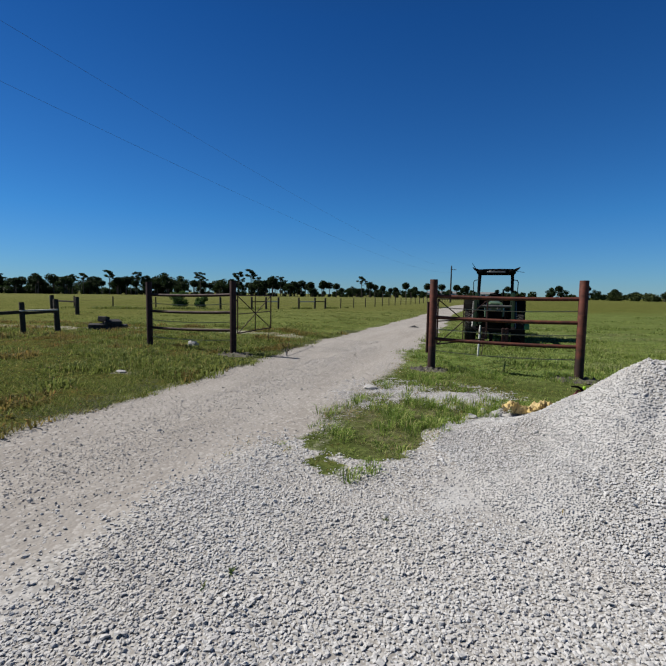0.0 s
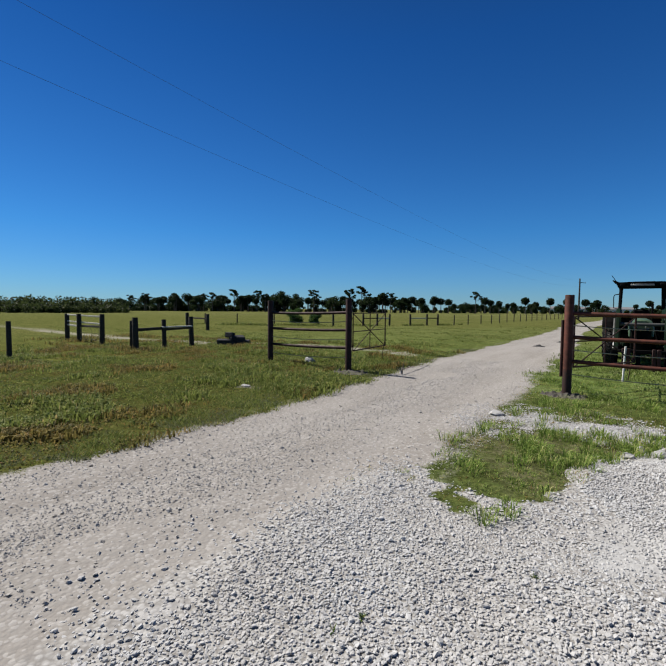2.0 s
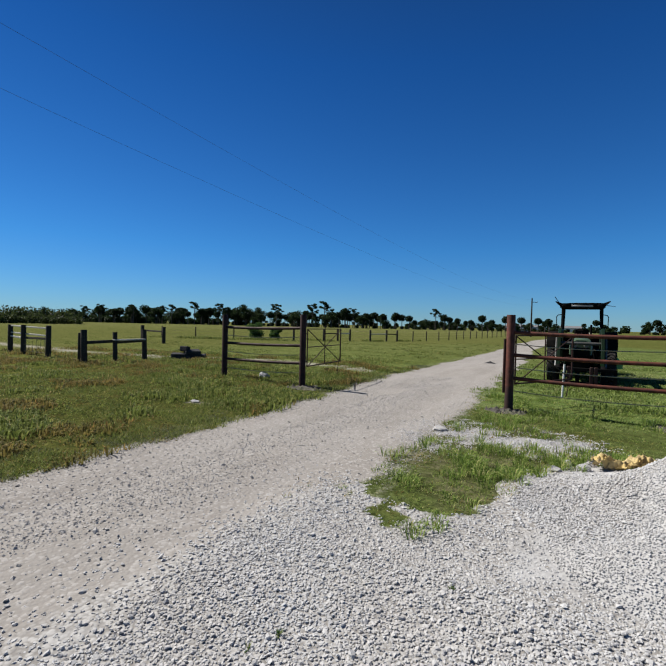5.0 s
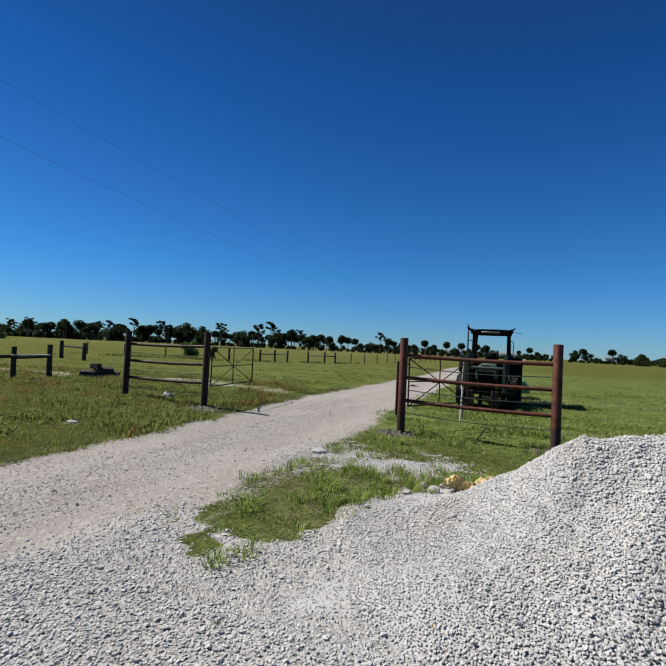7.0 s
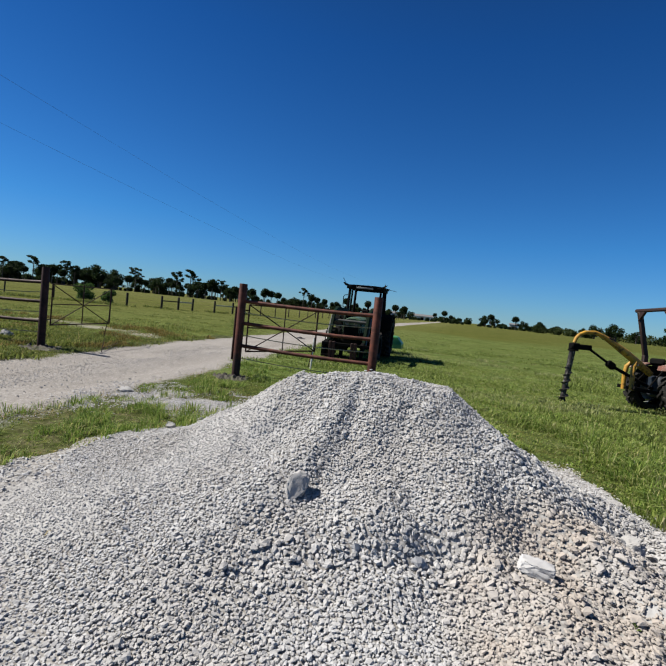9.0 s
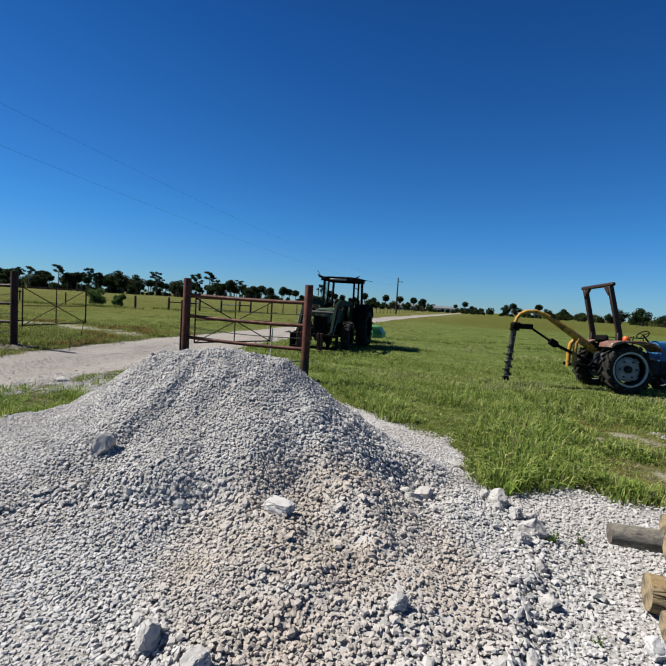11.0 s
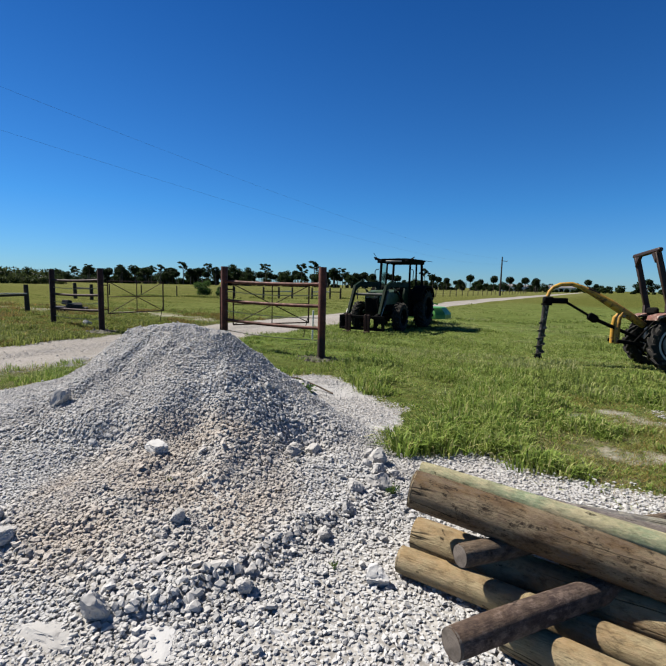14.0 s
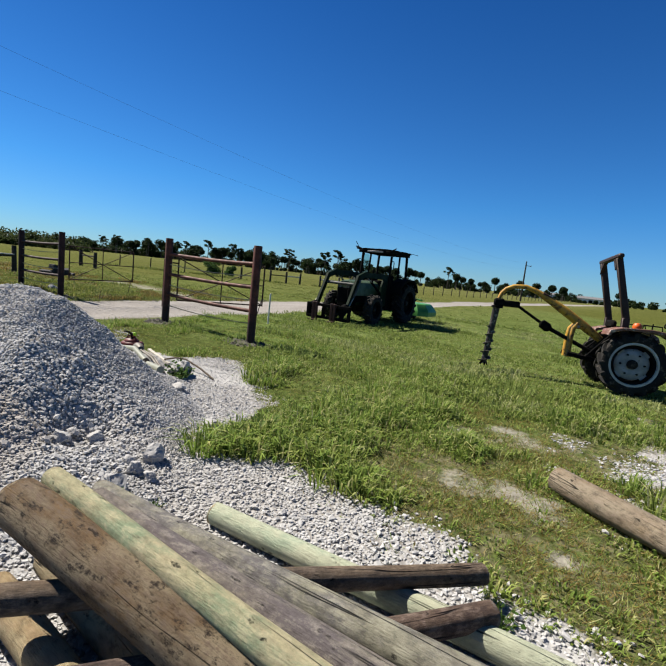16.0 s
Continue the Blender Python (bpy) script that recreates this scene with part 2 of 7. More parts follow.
def timber(name, a, b, crack, stain=None, amount=0.6, grain=0.35, mottle=0.4):
    """Round or sawn timber, grain along the object's x axis: broad tones, stains, mottled skin, long drying cracks, small scars."""
    a, b, crack, stain = ([c * 0.95 for c in col] if col else None for col in (a, b, crack, stain))
    m, t, p = material(name)
    fine = noise_tex(t, coords(t, (2.5, 26, 26)), 5.0, 8, 0.7)
    long = noise_tex(t, coords(t, (0.28, 7, 7)), 1.5, 3, 0.45)
    big = noise_tex(t, coords(t, (1, 2.2, 2.2)), 2.6, 7, 0.68)
    skin = noise_tex(t, coords(t, (1, 1.7, 1.7)), 15, 9, 0.78)
    col = mix(t, ramp(t, big, [(0.40, 0.0), (0.60, 1.0)]), a, b)
    if stain:
        col = mix(t, ramp(t, noise_tex(t, coords(t, (0.9, 2.0, 2.0)), 3.3, 8, 0.72), [(amount - 0.10, 0.0), (amount + 0.05, 0.9)]), col, stain)
    col = mix(t, ramp(t, skin, [(0.50, 0.0), (0.60, mottle)]), col, [min(1.0, c * 1.5 + 0.03) for c in b])
    col = mix(t, ramp(t, skin, [(0.38, mottle), (0.48, 0.0)]), col, crack)
    col = mix(t, ramp(t, fine, [(0.30, grain), (0.46, 0.0)]), col, crack)
    check = mathn(t, "ABSOLUTE", mathn(t, "SUBTRACT", long, 0.5))
    gate = ramp(t, noise_tex(t, coords(t, (0.5, 2.2, 2.2)), 1.9, 2), [(0.55, 0.0), (0.62, 1.0)])
    line = mathn(t, "MULTIPLY", ramp(t, check, [(0.0, 1.0), (0.009, 0.0)]), gate)
    col = mix(t, line, col, [c * 0.3 for c in crack])
    scar = ramp(t, noise_tex(t, coords(t, (0.8, 1.6, 1.6)), 13, 7, 0.7), [(0.62, 0.0), (0.68, 0.9)])
    col = mix(t, scar, col, [c * 0.45 for c in crack])
    t.links.new(toned(t, col), p.inputs["Base Color"])
    p.inputs["Roughness"].default_value = 0.85
    p.inputs["Specular IOR Level"].default_value = 0.2
    relief = mathn(t, "ADD", mathn(t, "ADD", mathn(t, "MULTIPLY", fine, 0.5), mathn(t, "MULTIPLY", skin, 0.7)), mathn(t, "MULTIPLY", big, 0.6))
    bump(t, p, mathn(t, "SUBTRACT", mathn(t, "SUBTRACT", relief, line), mathn(t, "MULTIPLY", scar, 0.8)), 1.0, 0.014)
    return m


M_log_brown = timber("brown_log", (0.185, 0.117, 0.055), (0.085, 0.056, 0.032), (0.026, 0.018, 0.012), (0.25, 0.20, 0.13), 0.56, 0.4, 1.0)
M_log_tan = timber("tan_log", (0.235, 0.175, 0.11), (0.175, 0.135, 0.095), (0.05, 0.038, 0.027), (0.27, 0.225, 0.16), 0.55, 0.3, 0.6)
M_log_green = timber("pale_green_log", (0.36, 0.34, 0.20), (0.42, 0.365, 0.225), (0.11, 0.105, 0.065), (0.225, 0.29, 0.175), 0.58, 0.15, 0.4)
M_log_mint = timber("mint_log", (0.40, 0.43, 0.31), (0.46, 0.47, 0.34), (0.17, 0.19, 0.14), (0.31, 0.38, 0.27), 0.60, 0.1, 0.25)
M_log_grey = timber("grey_log", (0.225, 0.21, 0.158), (0.265, 0.255, 0.185), (0.06, 0.055, 0.048), (0.15, 0.14, 0.142), 0.53, 0.3, 0.5)
M_log_purple = timber("purplish_log", (0.215, 0.185, 0.150), (0.25, 0.225, 0.178), (0.06, 0.052, 0.046), (0.135, 0.115, 0.118), 0.5, 0.3, 0.5)
M_log_reddish = timber("reddish_dark_log", (0.10, 0.066, 0.048), (0.145, 0.105, 0.08), (0.022, 0.016, 0.014), (0.06, 0.042, 0.038), 0.56, 0.5, 0.6)
M_log_yellow = timber("yellow_log", (0.34, 0.24, 0.12), (0.24, 0.17, 0.095), (0.075, 0.052, 0.032), (0.38, 0.32, 0.19), 0.58, 0.2, 0.5)
M_log_dark = timber("dark_log", (0.115, 0.08, 0.053), (0.165, 0.125, 0.088), (0.025, 0.02, 0.018), (0.055, 0.045, 0.04), 0.58, 0.5, 0.5)
M_post = timber("dark_post_wood", (0.032, 0.026, 0.018), (0.05, 0.042, 0.03), (0.014, 0.012, 0.011), (0.065, 0.055, 0.044))
M_board = timber("grey_board", (0.60, 0.57, 0.50), (0.50, 0.47, 0.41), (0.3, 0.27, 0.23))
M_tie = timber("blackened_tie", (0.018, 0.019, 0.022), (0.035, 0.035, 0.038), (0.012, 0.012, 0.013), (0.06, 0.06, 0.062))
M_trunk = timber("tree_trunk", (0.10, 0.085, 0.07), (0.07, 0.06, 0.05), (0.03, 0.025, 0.02))


def end_grain(name, a, b):
    m, t, p = material(name)
    w = N(t, "ShaderNodeTexWave", Scale=34.0, Distortion=7.0, Detail=4.0)
    w.wave_type, w.rings_direction = "RINGS", "X"
    t.links.new(coords(t), w.inputs["Vector"])
    col = mix(t, w.outputs["Fac"], a, b)
    col = mix(t, ramp(t, noise_tex(t, coords(t), 17, 7, 0.7), [(0.44, 0.0), (0.60, 0.85)]), col, (0.055, 0.045, 0.037))
    t.links.new(toned(t, col), p.inputs["Base Color"])
    p.inputs["Roughness"].default_value = 0.85
    return m


M_end = end_grain("cut_end_grain", (0.135, 0.113, 0.096), (0.105, 0.088, 0.075))
M_end_y = end_grain("yellow_cut_end", (0.33, 0.26, 0.15), (0.25, 0.19, 0.105))


def soil_material():
    m, t, p = material("dug_soil")
    v = coords(t)
    col = mix(t, noise_tex(t, v, 9, 6, 0.7), (0.035, 0.03, 0.025), (0.10, 0.088, 0.075))
    col = mix(t, ramp(t, noise_tex(t, v, 3, 4), [(0.5, 0.0), (0.65, 0.6)]), col, (0.10, 0.11, 0.05))
    t.links.new(toned(t, col), p.inputs["Base Color"])
    p.inputs["Roughness"].default_value = 0.95
    bump(t, p, noise_tex(t, v, 60, 5, 0.7), 0.8, 0.01)
    return m


M_soil = soil_material()


def leafy(name, dark, light, dry=None, rough=0.6, dry_from=0.9):
    """Leaves or blades: each one its own tone."""
    m, t, p = material(name)
    g = t.nodes.new("ShaderNodeNewGeometry")
    col = ramp(t, g.outputs["Random Per Island"], [(0.0, dark), (dry_from, light), (1.0, dry or light)])
    t.links.new(toned(t, col), p.inputs["Base Color"])
    p.inputs["Roughness"].default_value = rough
    p.inputs["Specular IOR Level"].default_value = 0.08
    tr = N(t, "ShaderNodeBsdfTranslucent")
    t.links.new(toned(t, col), tr.inputs[0])
    add = N(t, "ShaderNodeMixShader", Fac=0.38)
    t.links.new(p.outputs[0], add.inputs[1])
    t.links.new(tr.outputs[0], add.inputs[2])
    t.links.new(add.outputs[0], t.nodes["Material Output"].inputs[0])
    return m


M_palm = leafy("palm_fronds", (0.011, 0.021, 0.008), (0.027, 0.045, 0.018))
M_pine = leafy("pine_needles", (0.013, 0.027, 0.011), (0.030, 0.051, 0.019))
M_oak = leafy("oak_leaves", (0.012, 0.025, 0.008), (0.033, 0.054, 0.018))
M_brush = leafy("brush_leaves", (0.026, 0.040, 0.013), (0.066, 0.086, 0.028))
M_bush = leafy("bush_leaves", (0.04, 0.085, 0.02), (0.09, 0.16, 0.04))
M_grass = leafy("green_grass_blades", (0.13, 0.18, 0.035), (0.30, 0.37, 0.09), (0.48, 0.45, 0.24), 0.5, 0.72)
M_grass_deep = leafy("deep_green_grass_blades", (0.085, 0.15, 0.026), (0.27, 0.37, 0.08), (0.50, 0.46, 0.2), 0.5, 0.78)
M_grass_dry = leafy("short_pasture_blades", (0.09, 0.125, 0.028), (0.27, 0.31, 0.08), (0.42, 0.33, 0.14), 0.6)
M_grass_mix = leafy("yellowed_grass_blades", (0.09, 0.085, 0.025), (0.29, 0.23, 0.07), (0.38, 0.22, 0.08), 0.6)
M_grass_pale = leafy("pale_grass_blades", (0.24, 0.27, 0.10), (0.37, 0.40, 0.17), (0.46, 0.44, 0.24), 0.6)
M_grass_far = leafy("meadow_grass_blades", (0.15, 0.205, 0.045), (0.25, 0.315, 0.082), (0.36, 0.36, 0.15), 0.6)
M_grass_dusty = leafy("dusty_grass_blades", (0.085, 0.10, 0.048), (0.20, 0.215, 0.12), (0.3, 0.27, 0.17), 0.7)
M_grass_straw = leafy("dry_straw_blades", (0.17, 0.11, 0.03), (0.33, 0.26, 0.085), (0.5, 0.42, 0.2), 0.6)


def stone_mat(name, tones, earth=(3.3, 3.6, 0.1)):
    m, t, p = material(name)
    g = t.nodes.new("ShaderNodeNewGeometry")
    col = ramp(t, g.outputs["Random Per Island"], tones)
    v = coords(t)
    col = mix(t, ramp(t, noise_tex(t, v, 1.1, 4), [(0.44, 0.0), (0.62, 0.42)]), col, (0.395, 0.374, 0.347))
    far = t.nodes.new("ShaderNodeVectorMath")           # brown earth mixed into the heap's front
    far.operation = "DISTANCE"
    t.links.new(v, far.inputs[0])
    far.inputs[1].default_value = earth
    soil = mathn(t, "MULTIPLY", ramp(t, far.outputs["Value"], [(0.75, 0.85), (1.75, 0.0)]), ramp(t, noise_tex(t, v, 2.2, 5), [(0.34, 0.35), (0.56, 1.0)]))
    col = mix(t, soil, col, (0.378, 0.328, 0.278))
    col = mix(t, mathn(t, "MULTIPLY", noise_tex(t, v, 160, 3), 0.3), col, (0.40, 0.385, 0.365))
    t.links.new(toned(t, col), p.inputs["Base Color"])
    p.inputs["Roughness"].default_value = 0.9
    p.inputs["Specular IOR Level"].default_value = 0.25
    bump(t, p, noise_tex(t, v, 120, 4), 0.5, 0.004)
    return m


M_stone = stone_mat("crushed_limestone", [(0.0, (0.33, 0.328, 0.325)), (0.15, (0.41, 0.411, 0.408)), (0.9, (0.455, 0.458, 0.458)), (1.0, (0.50, 0.503, 0.503))])
M_road_stone = stone_mat("road_stone", [(0.0, (0.23, 0.215, 0.20)), (0.2, (0.30, 0.287, 0.27)), (0.9, (0.40, 0.385, 0.365)), (1.0, (0.46, 0.445, 0.425))])
M_rock = stone_mat("limestone_rock", [(0.0, (0.335, 0.333, 0.328)), (1.0, (0.395, 0.393, 0.388))])
M_rock_white = stone_mat("white_limestone_rock", [(0.0, (0.44, 0.443, 0.445)), (1.0, (0.49, 0.493, 0.495))])


def ground_material():
    """Pasture, packed road and loose gravel, blended by the sheet's attributes."""
    m, t, p = material("ground")
    v = coords(t)
    def attr(name):
        a = t.nodes.new("ShaderNodeAttribute")
        a.attribute_name = name
        return a.outputs["Fac"]
    n_big, n_mid, n_small = noise_tex(t, v, 0.16, 4), noise_tex(t, v, 1.4, 5, 0.6), noise_tex(t, v, 22, 5, 0.65)
    streak = noise_tex(t, coords(t, (0.42, 1.2, 1)), 0.9, 6, 0.68)
    grass = mix(t, ramp(t, n_mid, [(0.32, 0.0), (0.68, 1.0)]), (0.062, 0.083, 0.015), (0.112, 0.128, 0.024))
    grass = mix(t, ramp(t, n_big, [(0.42, 0.0), (0.62, 0.5)]), grass, (0.145, 0.135, 0.038))
    grass = mix(t, ramp(t, streak, [(0.52, 0.0), (0.70, 0.6)]), grass, (0.185, 0.185, 0.05))
    grass = mix(t, ramp(t, streak, [(0.30, 0.55), (0.46, 0.0)]), grass, (0.048, 0.075, 0.014))
    lush = mix(t, ramp(t, streak, [(0.38, 0.0), (0.60, 1.0)]), (0.088, 0.14, 0.034), (0.16, 0.22, 0.066))
    lush = mix(t, ramp(t, noise_tex(t, coords(t, (0.45, 1.3, 1)), 0.55, 7, 0.75), [(0.55, 0.0), (0.68, 0.8)]), lush, (0.25, 0.28, 0.13))
    grass = mix(t, ramp(t, attr("lush"), [(0.3, 0.0), (0.7, 1.0)]), grass, lush)
    grass = mix(t, ramp(t, noise_tex(t, coords(t, (0.7, 1.5, 1)), 1.7, 6, 0.7), [(0.40, 0.75), (0.50, 0.0)]), grass, (0.052, 0.068, 0.014))
    grass = mix(t, ramp(t, noise_tex(t, coords(t, (0.6, 1.4, 1)), 2.3, 6, 0.7), [(0.54, 0.0), (0.64, 0.7)]), grass, (0.185, 0.195, 0.055))
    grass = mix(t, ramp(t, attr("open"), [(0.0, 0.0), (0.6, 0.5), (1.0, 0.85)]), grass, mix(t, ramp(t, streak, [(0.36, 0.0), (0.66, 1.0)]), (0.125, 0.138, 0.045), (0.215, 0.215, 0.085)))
    thin = ramp(t, noise_tex(t, v, 7.5, 6, 0.75), [(0.42, 0.0), (0.56, 1.0)])
    grass = mix(t, mathn(t, "MULTIPLY", thin, attr("thin")), grass, (0.26, 0.22, 0.155))
    rusty = ramp(t, noise_tex(t, v, 2.6, 6, 0.7), [(0.53, 0.0), (0.64, 0.65)])
    grass = mix(t, mathn(t, "MULTIPLY", rusty, attr("worn")), grass, (0.15, 0.085, 0.03))
    # ground darkened where blades stand near and thick: the shade among them, painted in
    grass = mix(t, mathn(t, "MULTIPLY", attr("blade_shade"), 0.6), grass, (0.05, 0.054, 0.017))
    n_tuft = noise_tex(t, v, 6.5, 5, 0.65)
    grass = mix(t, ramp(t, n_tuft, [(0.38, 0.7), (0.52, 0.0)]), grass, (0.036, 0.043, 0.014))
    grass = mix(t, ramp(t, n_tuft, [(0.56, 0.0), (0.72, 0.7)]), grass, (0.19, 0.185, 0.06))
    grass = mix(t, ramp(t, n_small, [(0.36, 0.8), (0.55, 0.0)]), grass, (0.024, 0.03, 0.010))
    sand = mix(t, ramp(t, n_small, [(0.3, 0.0), (0.7, 1.0)]), (0.25, 0.23, 0.195), (0.41, 0.385, 0.335))
    vor = N(t, "ShaderNodeTexVoronoi", Scale=34.0)
    t.links.new(v, vor.inputs["Vector"])
    cell = vor.outputs["Color"]
    sep = t.nodes.new("ShaderNodeSeparateColor")
    t.links.new(cell, sep.inputs[0])
    stone = ramp(t, sep.outputs[0], [(0.0, (0.29, 0.28, 0.265)), (0.3, (0.42, 0.412, 0.395)), (1.0, (0.53, 0.52, 0.50))])
    # shade in the gaps between the stones, painted as a darker bed
    stone = mix(t, ramp(t, vor.outputs["Distance"], [(0.40, 0.0), (0.72, 0.85)]), stone, (0.17, 0.155, 0.14))
    stone = mix(t, 0.45, stone, (0.27, 0.262, 0.25))
    dust = ramp(t, attr("dust"), [(0.1, 0.0), (0.8, 0.9)])
    stone = mix(t, dust, stone, mix(t, n_small, (0.36, 0.355, 0.345), (0.44, 0.44, 0.435)))
    pebble = ramp(t, mathn(t, "SUBTRACT", sep.outputs[1], mathn(t, "MULTIPLY", vor.outputs["Distance"], 0.5)), [(0.52, 0.0), (0.58, 0.55)])
    packed = mix(t, ramp(t, noise_tex(t, coords(t, (1.2, 0.25, 1)), 1.3, 4), [(0.38, 0.0), (0.64, 1.0)]), (0.245, 0.230, 0.211), (0.298, 0.283, 0.263))
    packed = mix(t, ramp(t, n_small, [(0.3, 0.35), (0.55, 0.0)]), packed, (0.23, 0.205, 0.18))
    packed = mix(t, ramp(t, noise_tex(t, v, 75, 3, 0.7), [(0.36, 0.35), (0.48, 0.0)]), packed, (0.24, 0.21, 0.19))
    packed = mix(t, pebble, packed, (0.40, 0.385, 0.365))
    edge = mathn(t, "MULTIPLY", mathn(t, "SUBTRACT", mathn(t, "ADD", mathn(t, "MULTIPLY", n_small, 0.6), mathn(t, "MULTIPLY", n_mid, 0.4)), 0.5), 0.9)
    def cover(name):
        return ramp(t, mathn(t, "ADD", attr(name), edge), [(0.42, 0.0), (0.58, 1.0)])
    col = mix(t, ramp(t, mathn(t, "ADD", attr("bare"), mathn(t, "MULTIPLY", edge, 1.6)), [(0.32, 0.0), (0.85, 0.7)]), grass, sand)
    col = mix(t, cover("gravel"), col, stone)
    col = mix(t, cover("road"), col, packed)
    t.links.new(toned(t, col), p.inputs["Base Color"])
    p.inputs["Roughness"].default_value = 1.0
    p.inputs["Specular IOR Level"].default_value = 0.0
    rough_h = mathn(t, "ADD", mathn(t, "MULTIPLY", vor.outputs["Distance"], -0.8), n_small)
    bump(t, p, rough_h, 0.45, 0.012)
    return m


M_ground = ground_material()


def glass_material():
    m, t, p = material("tinted_glass")
    p.inputs["Base Color"].default_value = (0.55, 0.68, 0.62, 1)
    p.inputs["Roughness"].default_value = 0.06
    p.inputs["Transmission Weight"].default_value = 1.0
    p.inputs["IOR"].default_value = 1.1
    return m


M_glass = glass_material()

# ---- the plan of the ground ----
def road_left(y):
    return np.interp(y, [-40, 1.5, 5.5, 9, 13, 20, 30, 45, 60, 110, 180, 400], [-5.6, -5.05, -5.25, -5.65, -6.05, -6.4, -6.75, -7.9, -8.6, -9.3, -10.2, -13])


def road_right(y):
    return np.interp(y, [-40, 1.5, 4, 6, 8, 12, 16, 21, 32, 40, 60, 110, 180, 400], [-1.0, -2.1, -2.1, -2.3, -2.5, -2.85, -3.1, -3.4, -4.6, -5.3, -6.2, -6.8, -7.6, -10])


def apron_edge(x):
    """Up to which y the loose gravel beside the road reaches."""
    return np.interp(x, [-2.7, -2.2, -1.65, -1.3, -1.1, -0.85, -0.2, 0.4, 1.3, 1.9, 2.5, 3.3, 3.7, 3.9, 4.05, 4.55, 4.7, 5.3, 6.1, 6.5, 7.1, 8.2, 10, 11.5],
                     [4.6, 3.8, 3.35, 3.4, 4.1, 5.05, 6.0, 6.75, 7.3, 8.0, 7.5, 6.9, 6.6, 5.95, 5.5, 5.35, 5.8, 5.65, 5.48, 5.33, 5.0, 4.65, 3.8, 1.0])


def blob(x, y, cx, cy, rx, ry):
    return 1 - np.sqrt(((x - cx) / rx) ** 2 + ((y - cy) / ry) ** 2)


def wobble(x, y):
    return (fbm(x * 1.7, y * 1.7, 5, 4) - 0.5) * 0.75


def road_mask(x, y):
    w = wobble(x, y) * np.clip(np.abs(y - 4) / 40 + 1, 1, 2.0)
    edge = np.minimum(x - road_left(y), road_right(y) - x)
    loose = smooth(0.5, -0.6, x - road_right(y) + 0.45) # fades into the loose gravel
    return np.clip(0.5 + (edge + w * 0.7) * 1.6, 0, 1) * (1 - (1 - loose) * smooth(4.3, 3.3, y))


def gravel_mask(x, y):
    w = wobble(x, y)
    ragged = (fbm(x * 3.1, y * 3.1, 57, 3) - 0.5) * 0.9 * smooth(4.0, 5.0, y) + (fbm(x * 5.5, y * 5.5, 56, 3) - 0.5) * 1.3 * smooth(2.9, 3.4, y) * smooth(9, 7, y) * smooth(0.5, -0.5, x)
    inside = np.minimum(apron_edge(x) - y, x - road_right(y) + 0.9) + w * 0.55 + ragged
    inside = np.minimum(inside, (12 - x))
    g = np.clip(0.5 + inside * 1.6, 0, 1) * (y > -14)
    for cx, cy, rx, ry in ((-1.55, 6.65, 1.05, 0.75), (-0.95, 6.95, 0.6, 0.35), (7.5, 8.0, 0.75, 1.1), (8.9, 7.2, 1.3, 0.9)):
        g = np.maximum(g, np.clip(0.46 + (blob(x, y, cx, cy, rx, ry) * 0.42 + w * 0.9 + (fbm(x * 4.5, y * 4.5, 58, 3) - 0.5) * 1.0), 0, 1) * (blob(x, y, cx, cy, rx * 1.7, ry * 1.7) > 0))
    return g


def bare_mask(x, y):
    w = wobble(x * 0.7 + 9, y * 0.7)
    b = np.zeros(np.shape(x))
    spots = ((5.95, 7.75, 0.5, 0.28), (6.22, 6.48, 0.34, 0.22), (6.66, 5.92, 0.09, 0.09), (-7.9, 14.0, 1.2, 0.5), (-7.3, 6.4, 0.3, 0.2), (7.6, 9.9, 0.6, 0.2), (-6.8, 5.95, 0.3, 0.14))
    for cx, cy, rx, ry in spots:
        b = np.maximum(b, np.clip(0.44 + (blob(x, y, cx, cy, rx, ry) * 0.4 + w * 1.3 + (fbm(x * 4, y * 4, 59, 4) - 0.5) * 2.2) * 0.9, 0, 1) * smooth(0, 0.3, blob(x, y, cx, cy, rx * 1.8, ry * 1.8)))
    yc = np.interp(x, [-70, -50, -43, -37, -31, -28, -20, -16, -13.4, -10, -6.5], [14.0, 13.0, 12.2, 12.3, 11.7, 11.6, 11.8, 12.6, 13.7, 13.6, 13.9])
    track = np.clip(0.72 - np.abs(y - yc) / (0.75 + 0.012 * np.abs(x)) * 0.5 + w * 1.1, 0, 1) * smooth(-90, -60, x) * smooth(-6.2, -7.5, x)
    b = np.maximum(b, np.where(np.abs(y - yc) < 2.5, track, 0))
    side = np.maximum(0, 0.45 - np.abs(np.minimum(x - road_left(y), road_right(y) - x) + 0.12) * 1.6) * (y > 3.0)
    return np.maximum(b, side)


def ground_z(x, y):
    x, y = np.asarray(x, float), np.asarray(y, float)
    z = 0.09 * smooth(-6.6, -9.4, x) * smooth(-16, -11.5, x) + 0.05 * smooth(3, 7, x) * smooth(6.5, 9.5, y)
    z = z + (fbm(x * 0.35, y * 0.35, 3, 2) - 0.5) * 0.05 * smooth(9.5, 14, np.abs(y) + np.abs(x) * 0.3)
    ruts = np.exp(-((x - road_left(y) - 1.0) / 0.35) ** 2) + np.exp(-((x - road_right(y) + 0.75) / 0.35) ** 2)
    return z - 0.02 * ruts * (np.abs(y) < 60) + (fbm(x * 2.2, y * 2.2, 8, 2) - 0.5) * 0.025 * gravel_mask(x, y)


